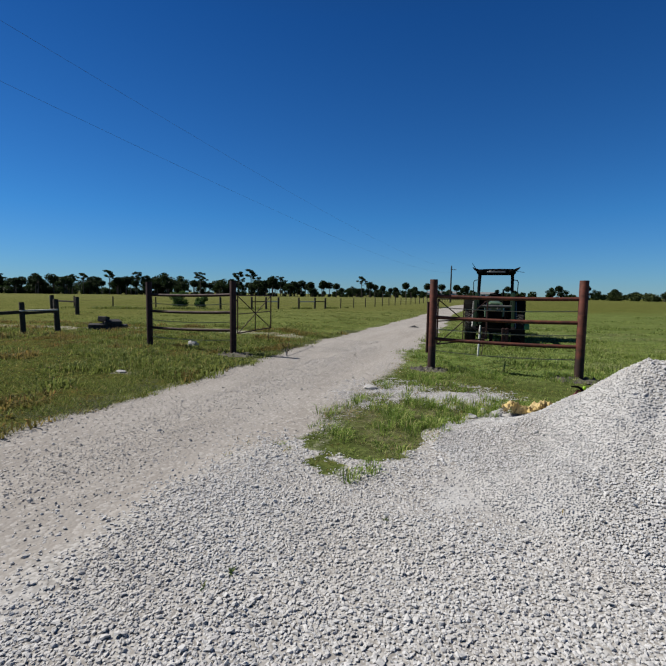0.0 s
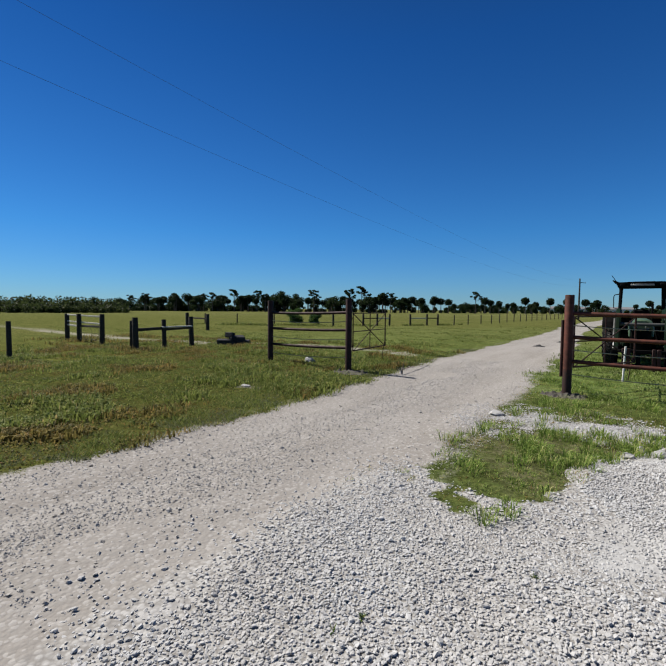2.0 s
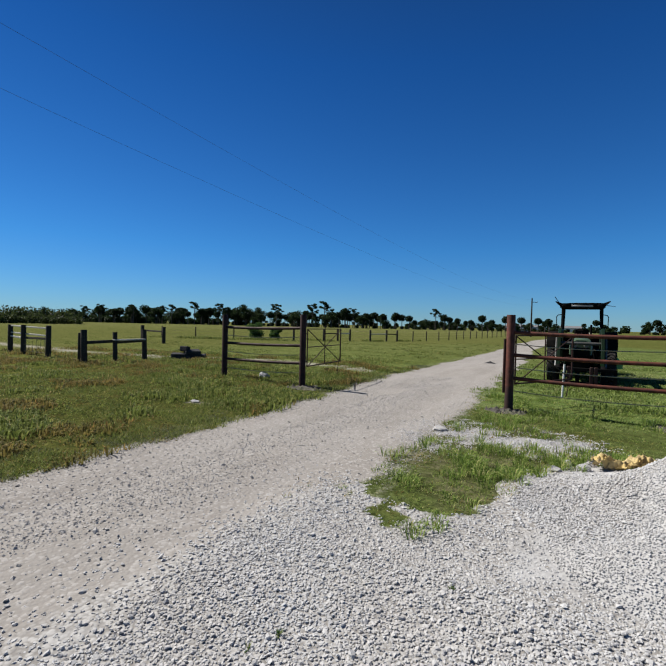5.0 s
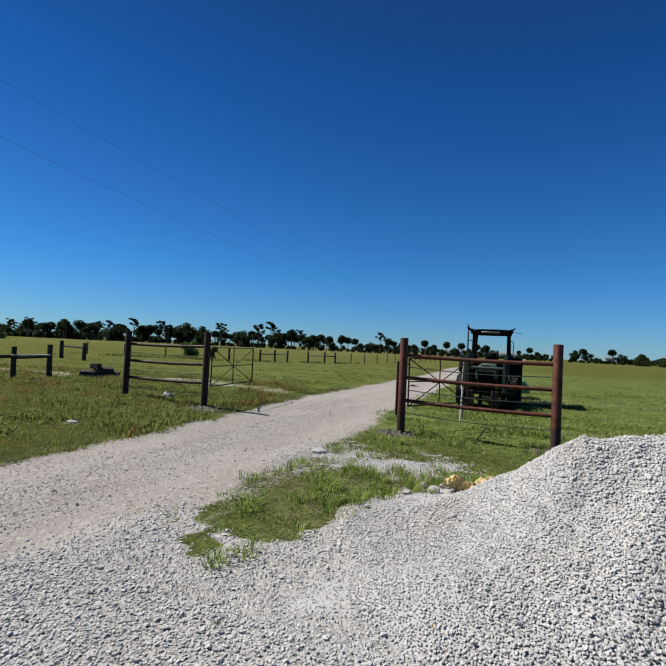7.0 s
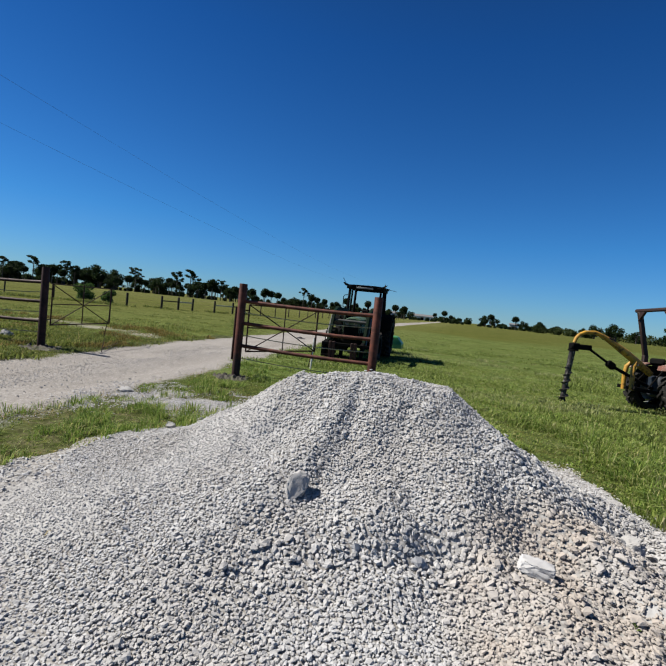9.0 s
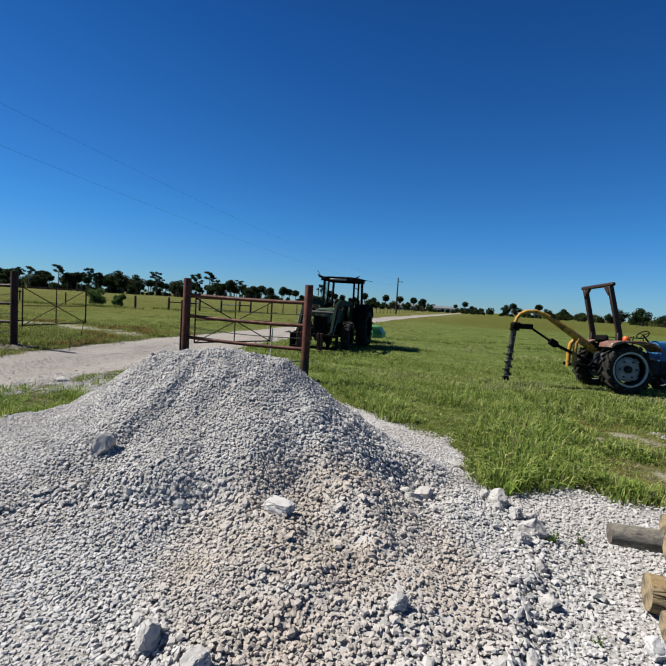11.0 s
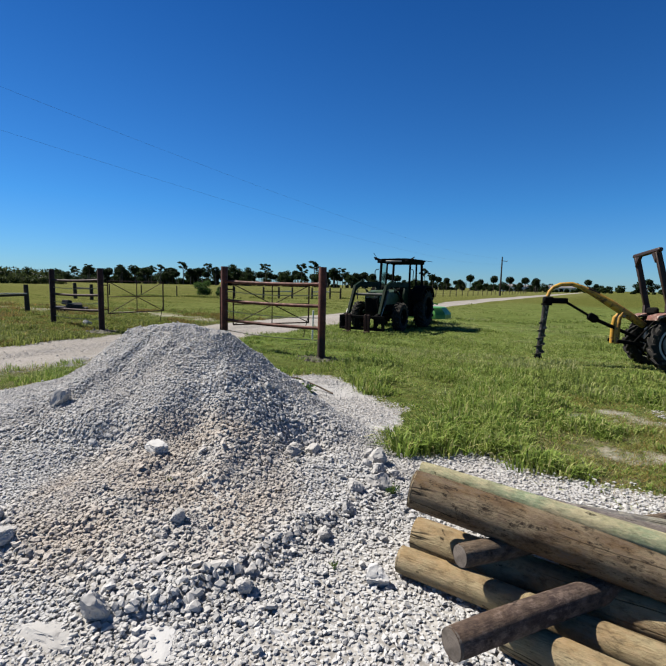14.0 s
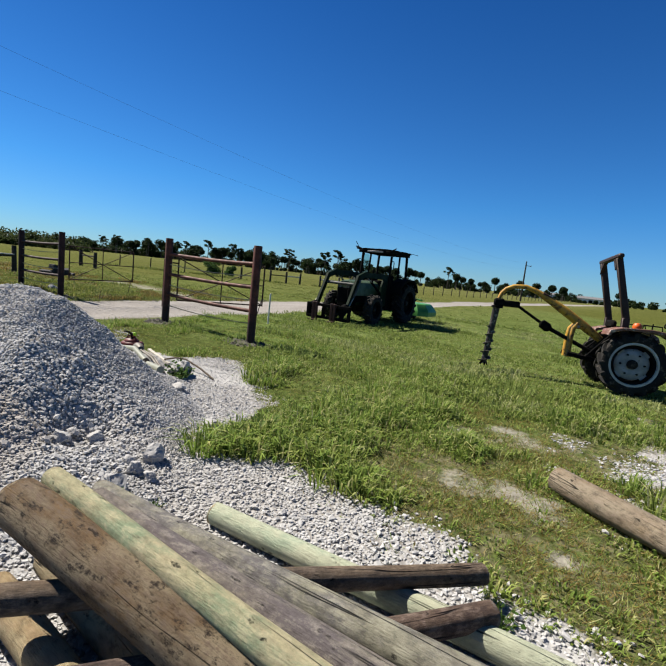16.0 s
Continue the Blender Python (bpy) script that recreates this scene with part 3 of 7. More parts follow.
def near_line(x, y, pts):
    """Distance from a line of points in the plan."""
    gap = np.full(np.shape(x), 9.0)
    for (ax, ay), (bx, by) in zip(pts, pts[1:]):
        t = np.clip(((x - ax) * (bx - ax) + (y - ay) * (by - ay)) / ((bx - ax) ** 2 + (by - ay) ** 2), 0, 1)
        gap = np.minimum(gap, np.hypot(x - ax - t * (bx - ax), y - ay - t * (by - ay)))
    return gap


def fan_inside(x, y):
    """How far a spot lies inside the low fan of dug gravel before the heap."""
    ang = np.degrees(np.arctan2(y - 3.9, x - 3.2))
    r = np.interp(ang, [-180, -120, -100, -84, -57, -49, -32, -4, 27, 48, 75, 110, 180], [0.9, 1.2, 1.30, 1.25, 1.35, 1.40, 1.34, 1.22, 1.35, 1.3, 1.3, 1.2, 0.9])
    return r - np.hypot(x - 3.2, y - 3.9) + (fbm(x * 2.5, y * 2.5, 77, 3) - 0.5) * 0.3


# hollows (negative) and swells of the heap's front: x, y, half widths, height
SWELLS = ((2.45, 3.55, 0.38, 0.38, -0.078), (2.9, 4.05, 0.28, 0.35, -0.238), (3.35, 3.7, 0.3, 0.3, -0.114), (3.6, 4.7, 0.28, 0.3, -0.19), (3.75, 4.1, 0.3, 0.3, -0.04), (1.5, 4.05, 0.25, 0.35, 0.043), (1.55, 3.5, 0.35, 0.3, 0.049), (0.5, 4.4, 0.35, 0.4, -0.036), (0.3, 3.4, 0.7, 0.45, 0.085), (2.1, 4.4, 0.3, 0.3, -0.046), (3.6, 5.15, 0.3, 0.25, 0.089), (1.0, 4.4, 0.3, 0.3, -0.183), (2.0, 3.8, 0.3, 0.25, 0.059), (3.2, 3.1, 0.3, 0.3, -0.049), (0.02, 5.5, 0.32, 0.35, -0.06))


def pile_h(x, y):
    """Height of the gravel heap over the ground."""
    x, y = np.asarray(x, float), np.asarray(y, float)
    ax, ay, bx, by = 1.14, 4.94, 2.2, 5.06
    t = np.clip(((x - ax) * (bx - ax) + (y - ay) * (by - ay)) / ((bx - ax) ** 2 + (by - ay) ** 2), 0, 1)
    d = np.hypot(x - ax - t * (bx - ax), y - ay - t * (by - ay))
    ang = np.arctan2(y - 5.0, x - 1.6)
    d = d * (1 + 0.05 * np.sin(3 * ang + 0.6) + 0.05 * np.sin(5 * ang + 2.0) + 0.035 * np.sin(11 * ang))
    d = d * np.where(y > 5.0, 1 + 0.12 * smooth(5.0, 6.4, y), 1.0) * (1 + 0.05 * smooth(2.5, 3.3, x) * smooth(4.3, 5.2, y)) * (1 - 0.15 * smooth(2.3, 3.0, x) * smooth(5.4, 4.6, y)) * (1 + 0.13 * smooth(1.1, 0.3, x))
    h = np.interp(d, [0, 0.15, 0.4, 0.7, 1.1, 1.4, 1.8, 2.2, 2.6], [1.0, 0.98, 0.815, 0.58, 0.34, 0.21, 0.105, 0.04, -0.03])
    h = h * (1 + (np.interp(t, [0, 0.3, 0.6, 1.0], [0.95, 1.01, 1.02, 0.97]) - 1) * smooth(0.2, 0.6, h))
    fan = np.maximum(h, 0.092 * smooth(-0.02, 0.12, fan_inside(x, y)))
    h = np.where((x > 2.4) & (y < 5.4), fan, h)
    for cx, cy, rx, ry, a in SWELLS:
        h = h + a * np.exp(-((x - cx) / rx) ** 2 - ((y - cy) / ry) ** 2)
    slip = near_line(x, y, ((3.02, 2.70), (3.2, 3.14), (3.30, 3.5), (3.5, 3.76)))      # small steps where the stones slid
    h = h + 0.03 * np.exp(-(slip / 0.10) ** 2) + 0.05 * np.exp(-(near_line(x, y, ((2.72, 4.72), (3.0, 4.32), (3.34, 4.16), (3.52, 3.86))) / 0.11) ** 2)
    h = h - 0.035 * np.exp(-(near_line(x, y, ((1.40, 3.28), (1.55, 3.42), (2.05, 3.60), (2.5, 3.80))) / 0.10) ** 2)
    h = h - 0.14 * smooth(5.45, 6.15, y) * smooth(1.3, 2.1, x)
    furrow = fbm(np.cos(ang) * 2.6 + 0.3 * d + 7, np.sin(ang) * 2.6 + 0.2 * d + 7, 25, 3)
    h = h + (0.5 - np.abs(furrow - 0.5) * 4) * 0.022 * smooth(0.05, 0.3, h) * smooth(0.1, 0.7, d)
    return h + (fbm(x * 2.4, y * 2.4, 21, 4) - 0.5) * 0.06 * smooth(0.0, 0.5, h) + (fbm(x * 6, y * 6, 33, 3) - 0.5) * 0.055 * smooth(0.02, 0.2, h)


def coarse_mask(x, y):
    """Where large pieces have rolled together."""
    c = 0.95 * np.exp(-(near_line(x, y, ((1.35, 3.25), (1.55, 3.42), (2.05, 3.60), (2.55, 3.80), (2.95, 3.62))) / 0.20) ** 2)
    c = np.maximum(c, np.exp(-(near_line(x, y, ((3.02, 2.70), (3.2, 3.14), (3.30, 3.5), (3.5, 3.76))) / 0.13) ** 2))
    inside = fan_inside(x, y)
    c = np.maximum(c, np.where((x > 2.6) & (y < 5.2), np.exp(-((inside - 0.08) / 0.13) ** 2), 0))
    c = np.maximum(c, 0.55 * smooth(0.0, 0.2, inside) * (x > 3.0))
    c = np.maximum(c, 0.85 * smooth(0.0, 0.4, blob(x, y, 3.35, 4.6, 0.75, 0.8)))
    c = np.maximum(c, 0.75 * smooth(3.7, 4.3, x + 0.5 * (fbm(x, y, 78, 2) - 0.5)) * smooth(0.06, 0.0, pile_h(x, y)))
    return np.clip(c + (fbm(x * 1.9, y * 1.9, 79, 3) - 0.55) * 0.7, 0, 1)


def walk_gap(x, y):
    """How far a spot lies outside the strip beside the walk."""
    walk_y = np.interp(x, [-0.3, 0.3, 1.5, 3.2, 5.1, 6.0, 6.9], [0.1, 0.4, 1.0, 1.3, 1.4, 2.2, 3.1])
    return np.abs(y - walk_y - 1.7) - 1.0


def dust_mask(x, y):
    """Where fines fill the gaps between the stones."""
    d = smooth(0.57, 0.68, fbm(x * 0.85 + 31, y * 0.85, 40, 4))
    d = np.maximum(d, 0.9 * smooth(0.30, 0.62, blob(x, y, 0.35, 4.35, 1.1, 0.9) + 0.9 * (fbm(x * 1.9, y * 1.9, 47, 3) - 0.5)))
    return d


def surface_z(x, y):
    return ground_z(x, y) + np.maximum(pile_h(x, y) - 0.02, 0)


def graded(lo, hi, step, far, grow=1.13):
    mid = list(np.arange(lo, hi + step / 2, step))
    out, s, v = [], step, hi
    while v < far:
        s *= grow
        v += s
        out.append(v)
    back, s, v = [], step, lo
    while v > -far:
        s *= grow
        v -= s
        back.append(v)
    return np.array(back[::-1] + mid + out)


gx, gy = graded(-8.0, 9.0, 0.07, 3500), graded(0.4, 11.0, 0.07, 3500)
GX, GY = np.meshgrid(gx, gy, indexing="ij")
masks = {"road": road_mask(GX, GY), "gravel": gravel_mask(GX, GY), "bare": bare_mask(GX, GY), "dust": dust_mask(GX, GY),
         "lush": np.maximum(smooth(-3.5, -1.5, GX + 0.04 * GY), 0.6 * smooth(8, 13, GY + 0.3 * GX + 4) * smooth(-34, -14, GX)) * smooth(75, 38, GY + 2.0 * (fbm(GX * 0.1, GY * 0.1, 90, 2) - 0.5) * 20),
         "thin": np.clip(smooth(0.02, 0.4, blob(GX, GY, 6.9, 6.7, 2.3, 2.2) + 0.6 * (fbm(GX, GY, 93, 3) - 0.5)) + smooth(0.0, 0.35, blob(GX, GY, -1.2, 6.0, 1.3, 2.2) + 0.5 * (fbm(GX * 1.5, GY * 1.5, 94, 3) - 0.5)), 0, 0.85),
         "blade_shade": np.clip(smooth(-5.0, -5.6, GX) * smooth(-15, -11, GX) * smooth(14, 10, GY) + smooth(-3.2, -2.6, GX) * smooth(3.2, 2.2, GX) * smooth(2.8, 3.4, GY) * smooth(10, 8, GY) + 0.7 * smooth(2.6, 3.4, GX) * smooth(12, 9.5, GX) * smooth(13, 9, GY), 0, 1),
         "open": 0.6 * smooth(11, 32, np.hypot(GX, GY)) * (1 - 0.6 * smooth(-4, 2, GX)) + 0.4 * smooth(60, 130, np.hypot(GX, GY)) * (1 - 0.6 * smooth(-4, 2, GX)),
         "worn": smooth(-5.0, -6.2, GX) * smooth(-22, -15, GX) * smooth(22, 12, GY) + 0.5 * smooth(6.0, 9.5, GX) * smooth(14, 9, GY)}
far_off = np.hypot(GX, GY)
verts = np.stack([GX, GY, ground_z(GX, GY)], -1).reshape(-1, 3)
idx = np.arange(GX.size).reshape(GX.shape)
quads = np.stack([idx[:-1, :-1], idx[1:, :-1], idx[1:, 1:], idx[:-1, 1:]], -1).reshape(-1, 4)
stony = np.maximum(masks["road"], masks["gravel"]).ravel()[quads].mean(1) > 0.5
beside = (GX < road_right(GY) + 0.3).ravel()[quads].all(1)
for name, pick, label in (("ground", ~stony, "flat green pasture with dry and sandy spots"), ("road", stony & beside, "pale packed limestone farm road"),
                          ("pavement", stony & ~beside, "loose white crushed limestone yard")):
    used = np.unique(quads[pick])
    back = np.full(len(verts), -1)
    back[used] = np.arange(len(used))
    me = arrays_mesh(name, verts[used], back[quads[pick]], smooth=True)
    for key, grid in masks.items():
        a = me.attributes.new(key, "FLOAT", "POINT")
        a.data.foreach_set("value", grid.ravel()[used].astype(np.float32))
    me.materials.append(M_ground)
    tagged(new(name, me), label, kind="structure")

# ---- the heap of gravel ----
px, py = np.arange(-1.4, 5.01, 0.035), np.arange(2.2, 8.0, 0.035)
PX, PY = np.meshgrid(px, py, indexing="ij")
ph = pile_h(PX, PY)
pverts = np.stack([PX, PY, ground_z(PX, PY) + ph - 0.025], -1).reshape(-1, 3)
pidx = np.arange(PX.size).reshape(PX.shape)
pquads = np.stack([pidx[:-1, :-1], pidx[1:, :-1], pidx[1:, 1:], pidx[:-1, 1:]], -1).reshape(-1, 4)
pquads = pquads[(ph.ravel()[pquads] > 0.004).any(1)]
used = np.unique(pquads)
back = np.full(len(pverts), -1)
back[used] = np.arange(len(used))
me = arrays_mesh("gravel_mound", pverts[used], back[pquads], smooth=True)
for key, val in (("road", 0.0 * PX), ("gravel", 1.0 + 0.0 * PX), ("bare", 0.0 * PX), ("dust", dust_mask(PX, PY))):
    a = me.attributes.new(key, "FLOAT", "POINT")
    a.data.foreach_set("value", val.ravel()[used].astype(np.float32))
me.materials.append(M_ground)
tagged(new("gravel_mound", me), "heap of pale crushed limestone gravel beside the farm road", "gravel heap")

# ---- loose stones ----
def dome(sides):
    """The upper part of a broken pebble: a small flat over a wider ring."""
    v, f = [], []
    for r, z, turn in ((0.68, 0.58, 0.0), (1.0, -0.15, 0.5)):
        v += [(r * math.cos(2 * math.pi * (k + turn) / sides), r * math.sin(2 * math.pi * (k + turn) / sides), z) for k in range(sides)]
    for k in range(sides):
        n = (k + 1) % sides
        f += [(k, sides + k, n), (n, sides + k, sides + n)]
    f += [(0, k, k + 1) for k in range(1, sides - 1)]
    return np.array(v, float), np.array(f)


def chip():
    """A small four-sided splinter."""
    v = [(0.1, -0.05, 0.72)] + [(math.cos(a), math.sin(a), -0.1) for a in (0.2, 1.7, 3.4, 4.9)]
    return np.array(v), np.array([(0, 1, 2), (0, 2, 3), (0, 3, 4), (0, 4, 1)])


def stones(name, x, y, size, rng, material, label, sink=0.2, fine=True, rough=0.14):
    """Broken pieces strewn over the surface; fine: with more facets."""
    n = len(x)
    base, tris = dome(4) if fine else chip()
    k = len(base)
    shapes = base[None] * (1 + 0.13 * rng.standard_normal((80, k, 1))) + 0.12 * rng.standard_normal((80, k, 3))
    v = shapes[rng.integers(0, 80, n)] * rng.uniform([0.8, 0.65, 0.5], [1.35, 1.1, 0.85], (n, 3))[:, None] * (size / 2)[:, None, None]
    az, tx, ty = rng.uniform(0, 2 * math.pi, n), rng.normal(0, 0.2, n), rng.normal(0, 0.2, n)
    # lean with the slope beneath
    e = 0.03
    tx = tx - (surface_z(x + e, y) - surface_z(x - e, y)) / (2 * e)
    ty = ty - (surface_z(x, y + e) - surface_z(x, y - e)) / (2 * e)
    ca, sa = np.cos(az), np.sin(az)
    X = v[:, :, 0] * ca[:, None] - v[:, :, 1] * sa[:, None]
    Y = v[:, :, 0] * sa[:, None] + v[:, :, 1] * ca[:, None]
    Z = v[:, :, 2]
    up = np.stack([tx, ty, np.ones(n)], -1)
    up /= np.linalg.norm(up, axis=1, keepdims=True)
    sx = np.stack([up[:, 2], np.zeros(n), -up[:, 0]], -1)
    sx /= np.linalg.norm(sx, axis=1, keepdims=True)
    sy = np.cross(up, sx)
    v = X[..., None] * sx[:, None] + Y[..., None] * sy[:, None] + Z[..., None] * up[:, None]
    z = surface_z(x, y) + size * (0.25 - sink) + rng.normal(0, rough, n) * size
    v = v + np.stack([x, y, z], -1)[:, None]
    f = tris[None] + k * np.arange(n)[:, None, None]
    me = arrays_mesh(name, v.reshape(-1, 3), f.reshape(-1, 3))
    me.materials.append(material)
    return tagged(new(name, me), label, "gravel", kind="stuff")


def strewn(x0, x1, y0, y1, step, rng, jitter=0.42):
    """Spots packed side by side, with some disorder."""
    i, j = np.meshgrid(np.arange(x0, x1, step), np.arange(y0, y1, step * 0.87), indexing="ij")
    x = i + (np.arange(i.shape[1])[None] % 2) * step / 2 + rng.uniform(-jitter, jitter, i.shape) * step
    y = j + rng.uniform(-jitter, jitter, i.shape) * step
    return x.ravel(), y.ravel()


rng = np.random.default_rng(4)
# over the heap: fine pieces, then the large ones that rolled together
x, y = strewn(-0.9, 4.7, 2.3, 7.0, 0.0172, rng)
big = coarse_mask(x, y)
h = pile_h(x, y)
keep = (h > 0.022) & ((y < 5.25) | (rng.random(len(x)) < np.where(x > 1.6, 0.95, 0.2))) & (rng.random(len(x)) < (1 - 0.8 * big) * (1 - 0.1 * dust_mask(x, y)))
x, y = x[keep], y[keep]
size = rng.lognormal(math.log(0.0222), 0.25, len(x)) * (1 - 0.22 * dust_mask(x, y)) * (1 - 0.15 * smooth(1.2, 0.2, x))
near = y < 4.75
for pick, fine in ((near, True), (~near, False)):
    stones("loose_gravel", x[pick], y[pick], size[pick], rng, M_stone, "crushed limestone pieces on the heap", 0.19, fine)
x, y = strewn(0.9, 4.7, 2.3, 6.2, 0.025, rng)
big, h = coarse_mask(x, y), pile_h(x, y)
keep = (h > 0.012) & (rng.random(len(x)) < 0.03 + 0.95 * big)
x, y, big = x[keep], y[keep], big[keep]
stones("loose_gravel", x, y, rng.lognormal(math.log(0.0245), 0.26, len(x)) * (0.9 + 0.35 * big), rng, M_stone, "large crushed limestone pieces rolled down the heap", 0.08, True, 0.19)
x, y = strewn(1.2, 4.7, 2.4, 5.2, 0.055, rng, 0.5)
keep = (pile_h(x, y) > 0.012) & (rng.random(len(x)) < 0.45 * smooth(0.5, 0.9, coarse_mask(x, y)) * smooth(4.4, 4.0, y))
x, y = x[keep], y[keep]
stones("loose_gravel", x, y, rng.lognormal(math.log(0.040), 0.25, len(x)), rng, M_stone, "fist-sized broken limestone among the gravel", -0.05, True, 0.12)
# over the yard, densest where the walk passes
x, y = strewn(-3.3, 4.6, 0.8, 7.8, 0.0184, rng)
gap = walk_gap(x, y)
chance = np.clip(1.0 - np.maximum(gap, 0) * 0.5, np.where((y > 5.0) & (x > 1.4), 0.85, np.where((y > 5.4) & (x < 0), 0.85, 0.16)), 1) * np.clip(gravel_mask(x, y) * 1.4 - 0.25, 0, 1) * (pile_h(x, y) < 0.03)
chance *= 0.10 + 0.90 * smooth(-0.35, 0.3, x - road_right(y) + 0.35 + 0.8 * (fbm(x * 0.8, y * 0.8, 44, 3) - 0.5))
chance *= (1.0 - 0.3 * dust_mask(x, y)) * (1 - 0.8 * coarse_mask(x, y) * (x > 3))
keep = rng.random(len(x)) < chance * np.where((x > 0.8) & (y < 2.2), 0.2, 1.0)
x, y, gap = x[keep], y[keep], gap[keep]
size = rng.lognormal(math.log(0.0208), 0.25, len(x)) * (1 + 0.2 * smooth(0, 1, gap)) * (1 - 0.3 * dust_mask(x, y))
near = gap < 0.0
for pick, fine in ((near, True), (~near, False)):
    stones("loose_gravel", x[pick], y[pick], size[pick], rng, M_stone, "loose crushed limestone of the yard", 0.2, fine)
x, y = strewn(3.2, 8.4, 0.8, 8.4, 0.0225, rng)
gap = walk_gap(x, y)
chance = np.clip(1.0 - np.maximum(gap - 1.2, 0) * 0.15, 0.3, 1) * np.clip(gravel_mask(x, y) * 1.5 - 0.3, 0, 1) * (pile_h(x, y) < 0.03) * smooth(0.1, 0.45, coarse_mask(x, y)) * np.where((y < 2.35) | (x > 7.6) & (y < 4), 0.15, 1.0)
keep = rng.random(len(x)) < chance
x, y = x[keep], y[keep]
stones("loose_gravel", x, y, rng.lognormal(math.log(0.0238), 0.25, len(x)), rng, M_stone, "loose coarse limestone gravel round the log stack", 0.15, True)
# stones bedded in the packed road, most of them between the wheel tracks
n = 110000
x, y = rng.uniform(-5.6, -1.8, n), 0.8 + 13 * rng.random(n) ** 1.3
across = (x - road_left(y)) / (road_right(y) - road_left(y))
band = np.exp(-((across - 0.47) / 0.19) ** 2) + 0.6 * np.exp(-((across - 0.04) / 0.1) ** 2) + 0.8 * np.exp(-((across - 1.0) / 0.09) ** 2)
keep = rng.random(n) < np.clip(road_mask(x, y), 0, 1) * (0.07 + 0.93 * np.clip(band, 0, 1) * smooth(0.34, 0.54, fbm(x * 1.5, y * 0.7, 50, 3)))
x, y = x[keep], y[keep]
stones("loose_gravel", x, y, rng.lognormal(math.log(0.0158), 0.36, len(x)), rng, M_road_stone, "small stones bedded in the packed road", 0.24, False)
n = 220
x, y = rng.uniform(-5.4, -2.0, n), 1.0 + 12 * rng.random(n) ** 1.2
keep = rng.random(n) < road_mask(x, y)
x, y = x[keep], y[keep]
stones("loose_gravel", x, y, rng.lognormal(math.log(0.026), 0.3, len(x)), rng, M_road_stone, "scattered larger stones on the packed road", 0.22, True)

# ---- grass ----
def blades(name, x, y, height, lean, width, rng, material, label):
    n = len(x)
    az = rng.uniform(0, 2 * math.pi, n)
    d = np.stack([np.cos(az), np.sin(az)], -1)
    side = np.stack([-d[:, 1], d[:, 0], np.zeros(n)], -1) * (width / 2)[:, None]
    base = np.stack([x, y, surface_z(x, y) - 0.01], -1)
    mid = base + np.concatenate([d * (lean * height * 0.35)[:, None], (height * 0.62)[:, None]], 1)
    tip = base + np.concatenate([d * (lean * height)[:, None], (height * np.clip(1.0 - 0.35 * lean, 0.3, 1))[:, None]], 1)
    v = np.stack([base - side, base + side, mid + side * 0.75, mid - side * 0.75, tip], 1)
    k = 5 * np.arange(n)[:, None]
    f = np.concatenate([k + [0, 1, 2], k + [0, 2, 3], k + [3, 2, 4]], 0)
    me = arrays_mesh(name, v.reshape(-1, 3), f)
    me.materials.append(material)
    return tagged(new(name, me), label, "grass", kind="stuff")


def sward(name, x, y, height, lean, width, rng, material, label):
    """Short turf: one slim leaf a spot."""
    n = len(x)
    az = rng.uniform(0, 2 * math.pi, n)
    d = np.stack([np.cos(az), np.sin(az)], -1)
    turn = rng.uniform(0, 2 * math.pi, n)
    side = np.stack([np.cos(turn), np.sin(turn), np.zeros(n)], -1) * (width / 2)[:, None]
    base = np.stack([x, y, surface_z(x, y) - 0.01], -1)
    tip = base + np.concatenate([d * (lean * height)[:, None], (height * np.clip(1.0 - 0.35 * lean, 0.3, 1))[:, None]], 1)
    v = np.stack([base - side, base + side, tip], 1)
    me = arrays_mesh(name, v.reshape(-1, 3), np.arange(3 * n).reshape(-1, 3))
    me.materials.append(material)
    return tagged(new(name, me), label, "grass", kind="stuff")


def tufts(name, cx, cy, tall, per, spread, rng, material, label, broad=1.0):
    """Clumps: blades that fan out from common middles."""
    k = np.repeat(np.arange(len(cx)), per)
    n = len(k)
    az, r = rng.uniform(0, 2 * math.pi, n), spread * np.sqrt(rng.random(n))
    x, y = cx[k] + r * np.cos(az), cy[k] + r * np.sin(az)
    az = az + rng.normal(0, 0.5, n)
    height = tall[k] * rng.uniform(0.55, 1.2, n)
    lean = np.clip(r / spread * 0.8 + rng.normal(0.1, 0.25, n), 0.05, 1.2)
    width = rng.uniform(0.005, 0.0105, n) * broad
    d = np.stack([np.cos(az), np.sin(az)], -1)
    side = np.stack([-d[:, 1], d[:, 0], np.zeros(n)], -1) * (width / 2)[:, None]
    base = np.stack([x, y, surface_z(x, y) - 0.01], -1)
    mid = base + np.concatenate([d * (lean * height * 0.35)[:, None], (height * 0.62)[:, None]], 1)
    tip = base + np.concatenate([d * (lean * height)[:, None], (height * np.clip(1.0 - 0.4 * lean, 0.25, 1))[:, None]], 1)
    v = np.stack([base - side, base + side, mid + side * 0.8, mid - side * 0.8, tip], 1)
    q = 5 * np.arange(n)[:, None]
    f = np.concatenate([q + [0, 1, 2], q + [0, 2, 3], q + [3, 2, 4]], 0)
    me = arrays_mesh(name, v.reshape(-1, 3), f)
    me.materials.append(material)
    return tagged(new(name, me), label, "grass", kind="stuff")


def grassy(x, y):
    return 1 - np.clip(np.maximum(np.maximum(road_mask(x, y), gravel_mask(x, y)), bare_mask(x, y) * 0.7) * 1.5 - 0.2, 0, 1)


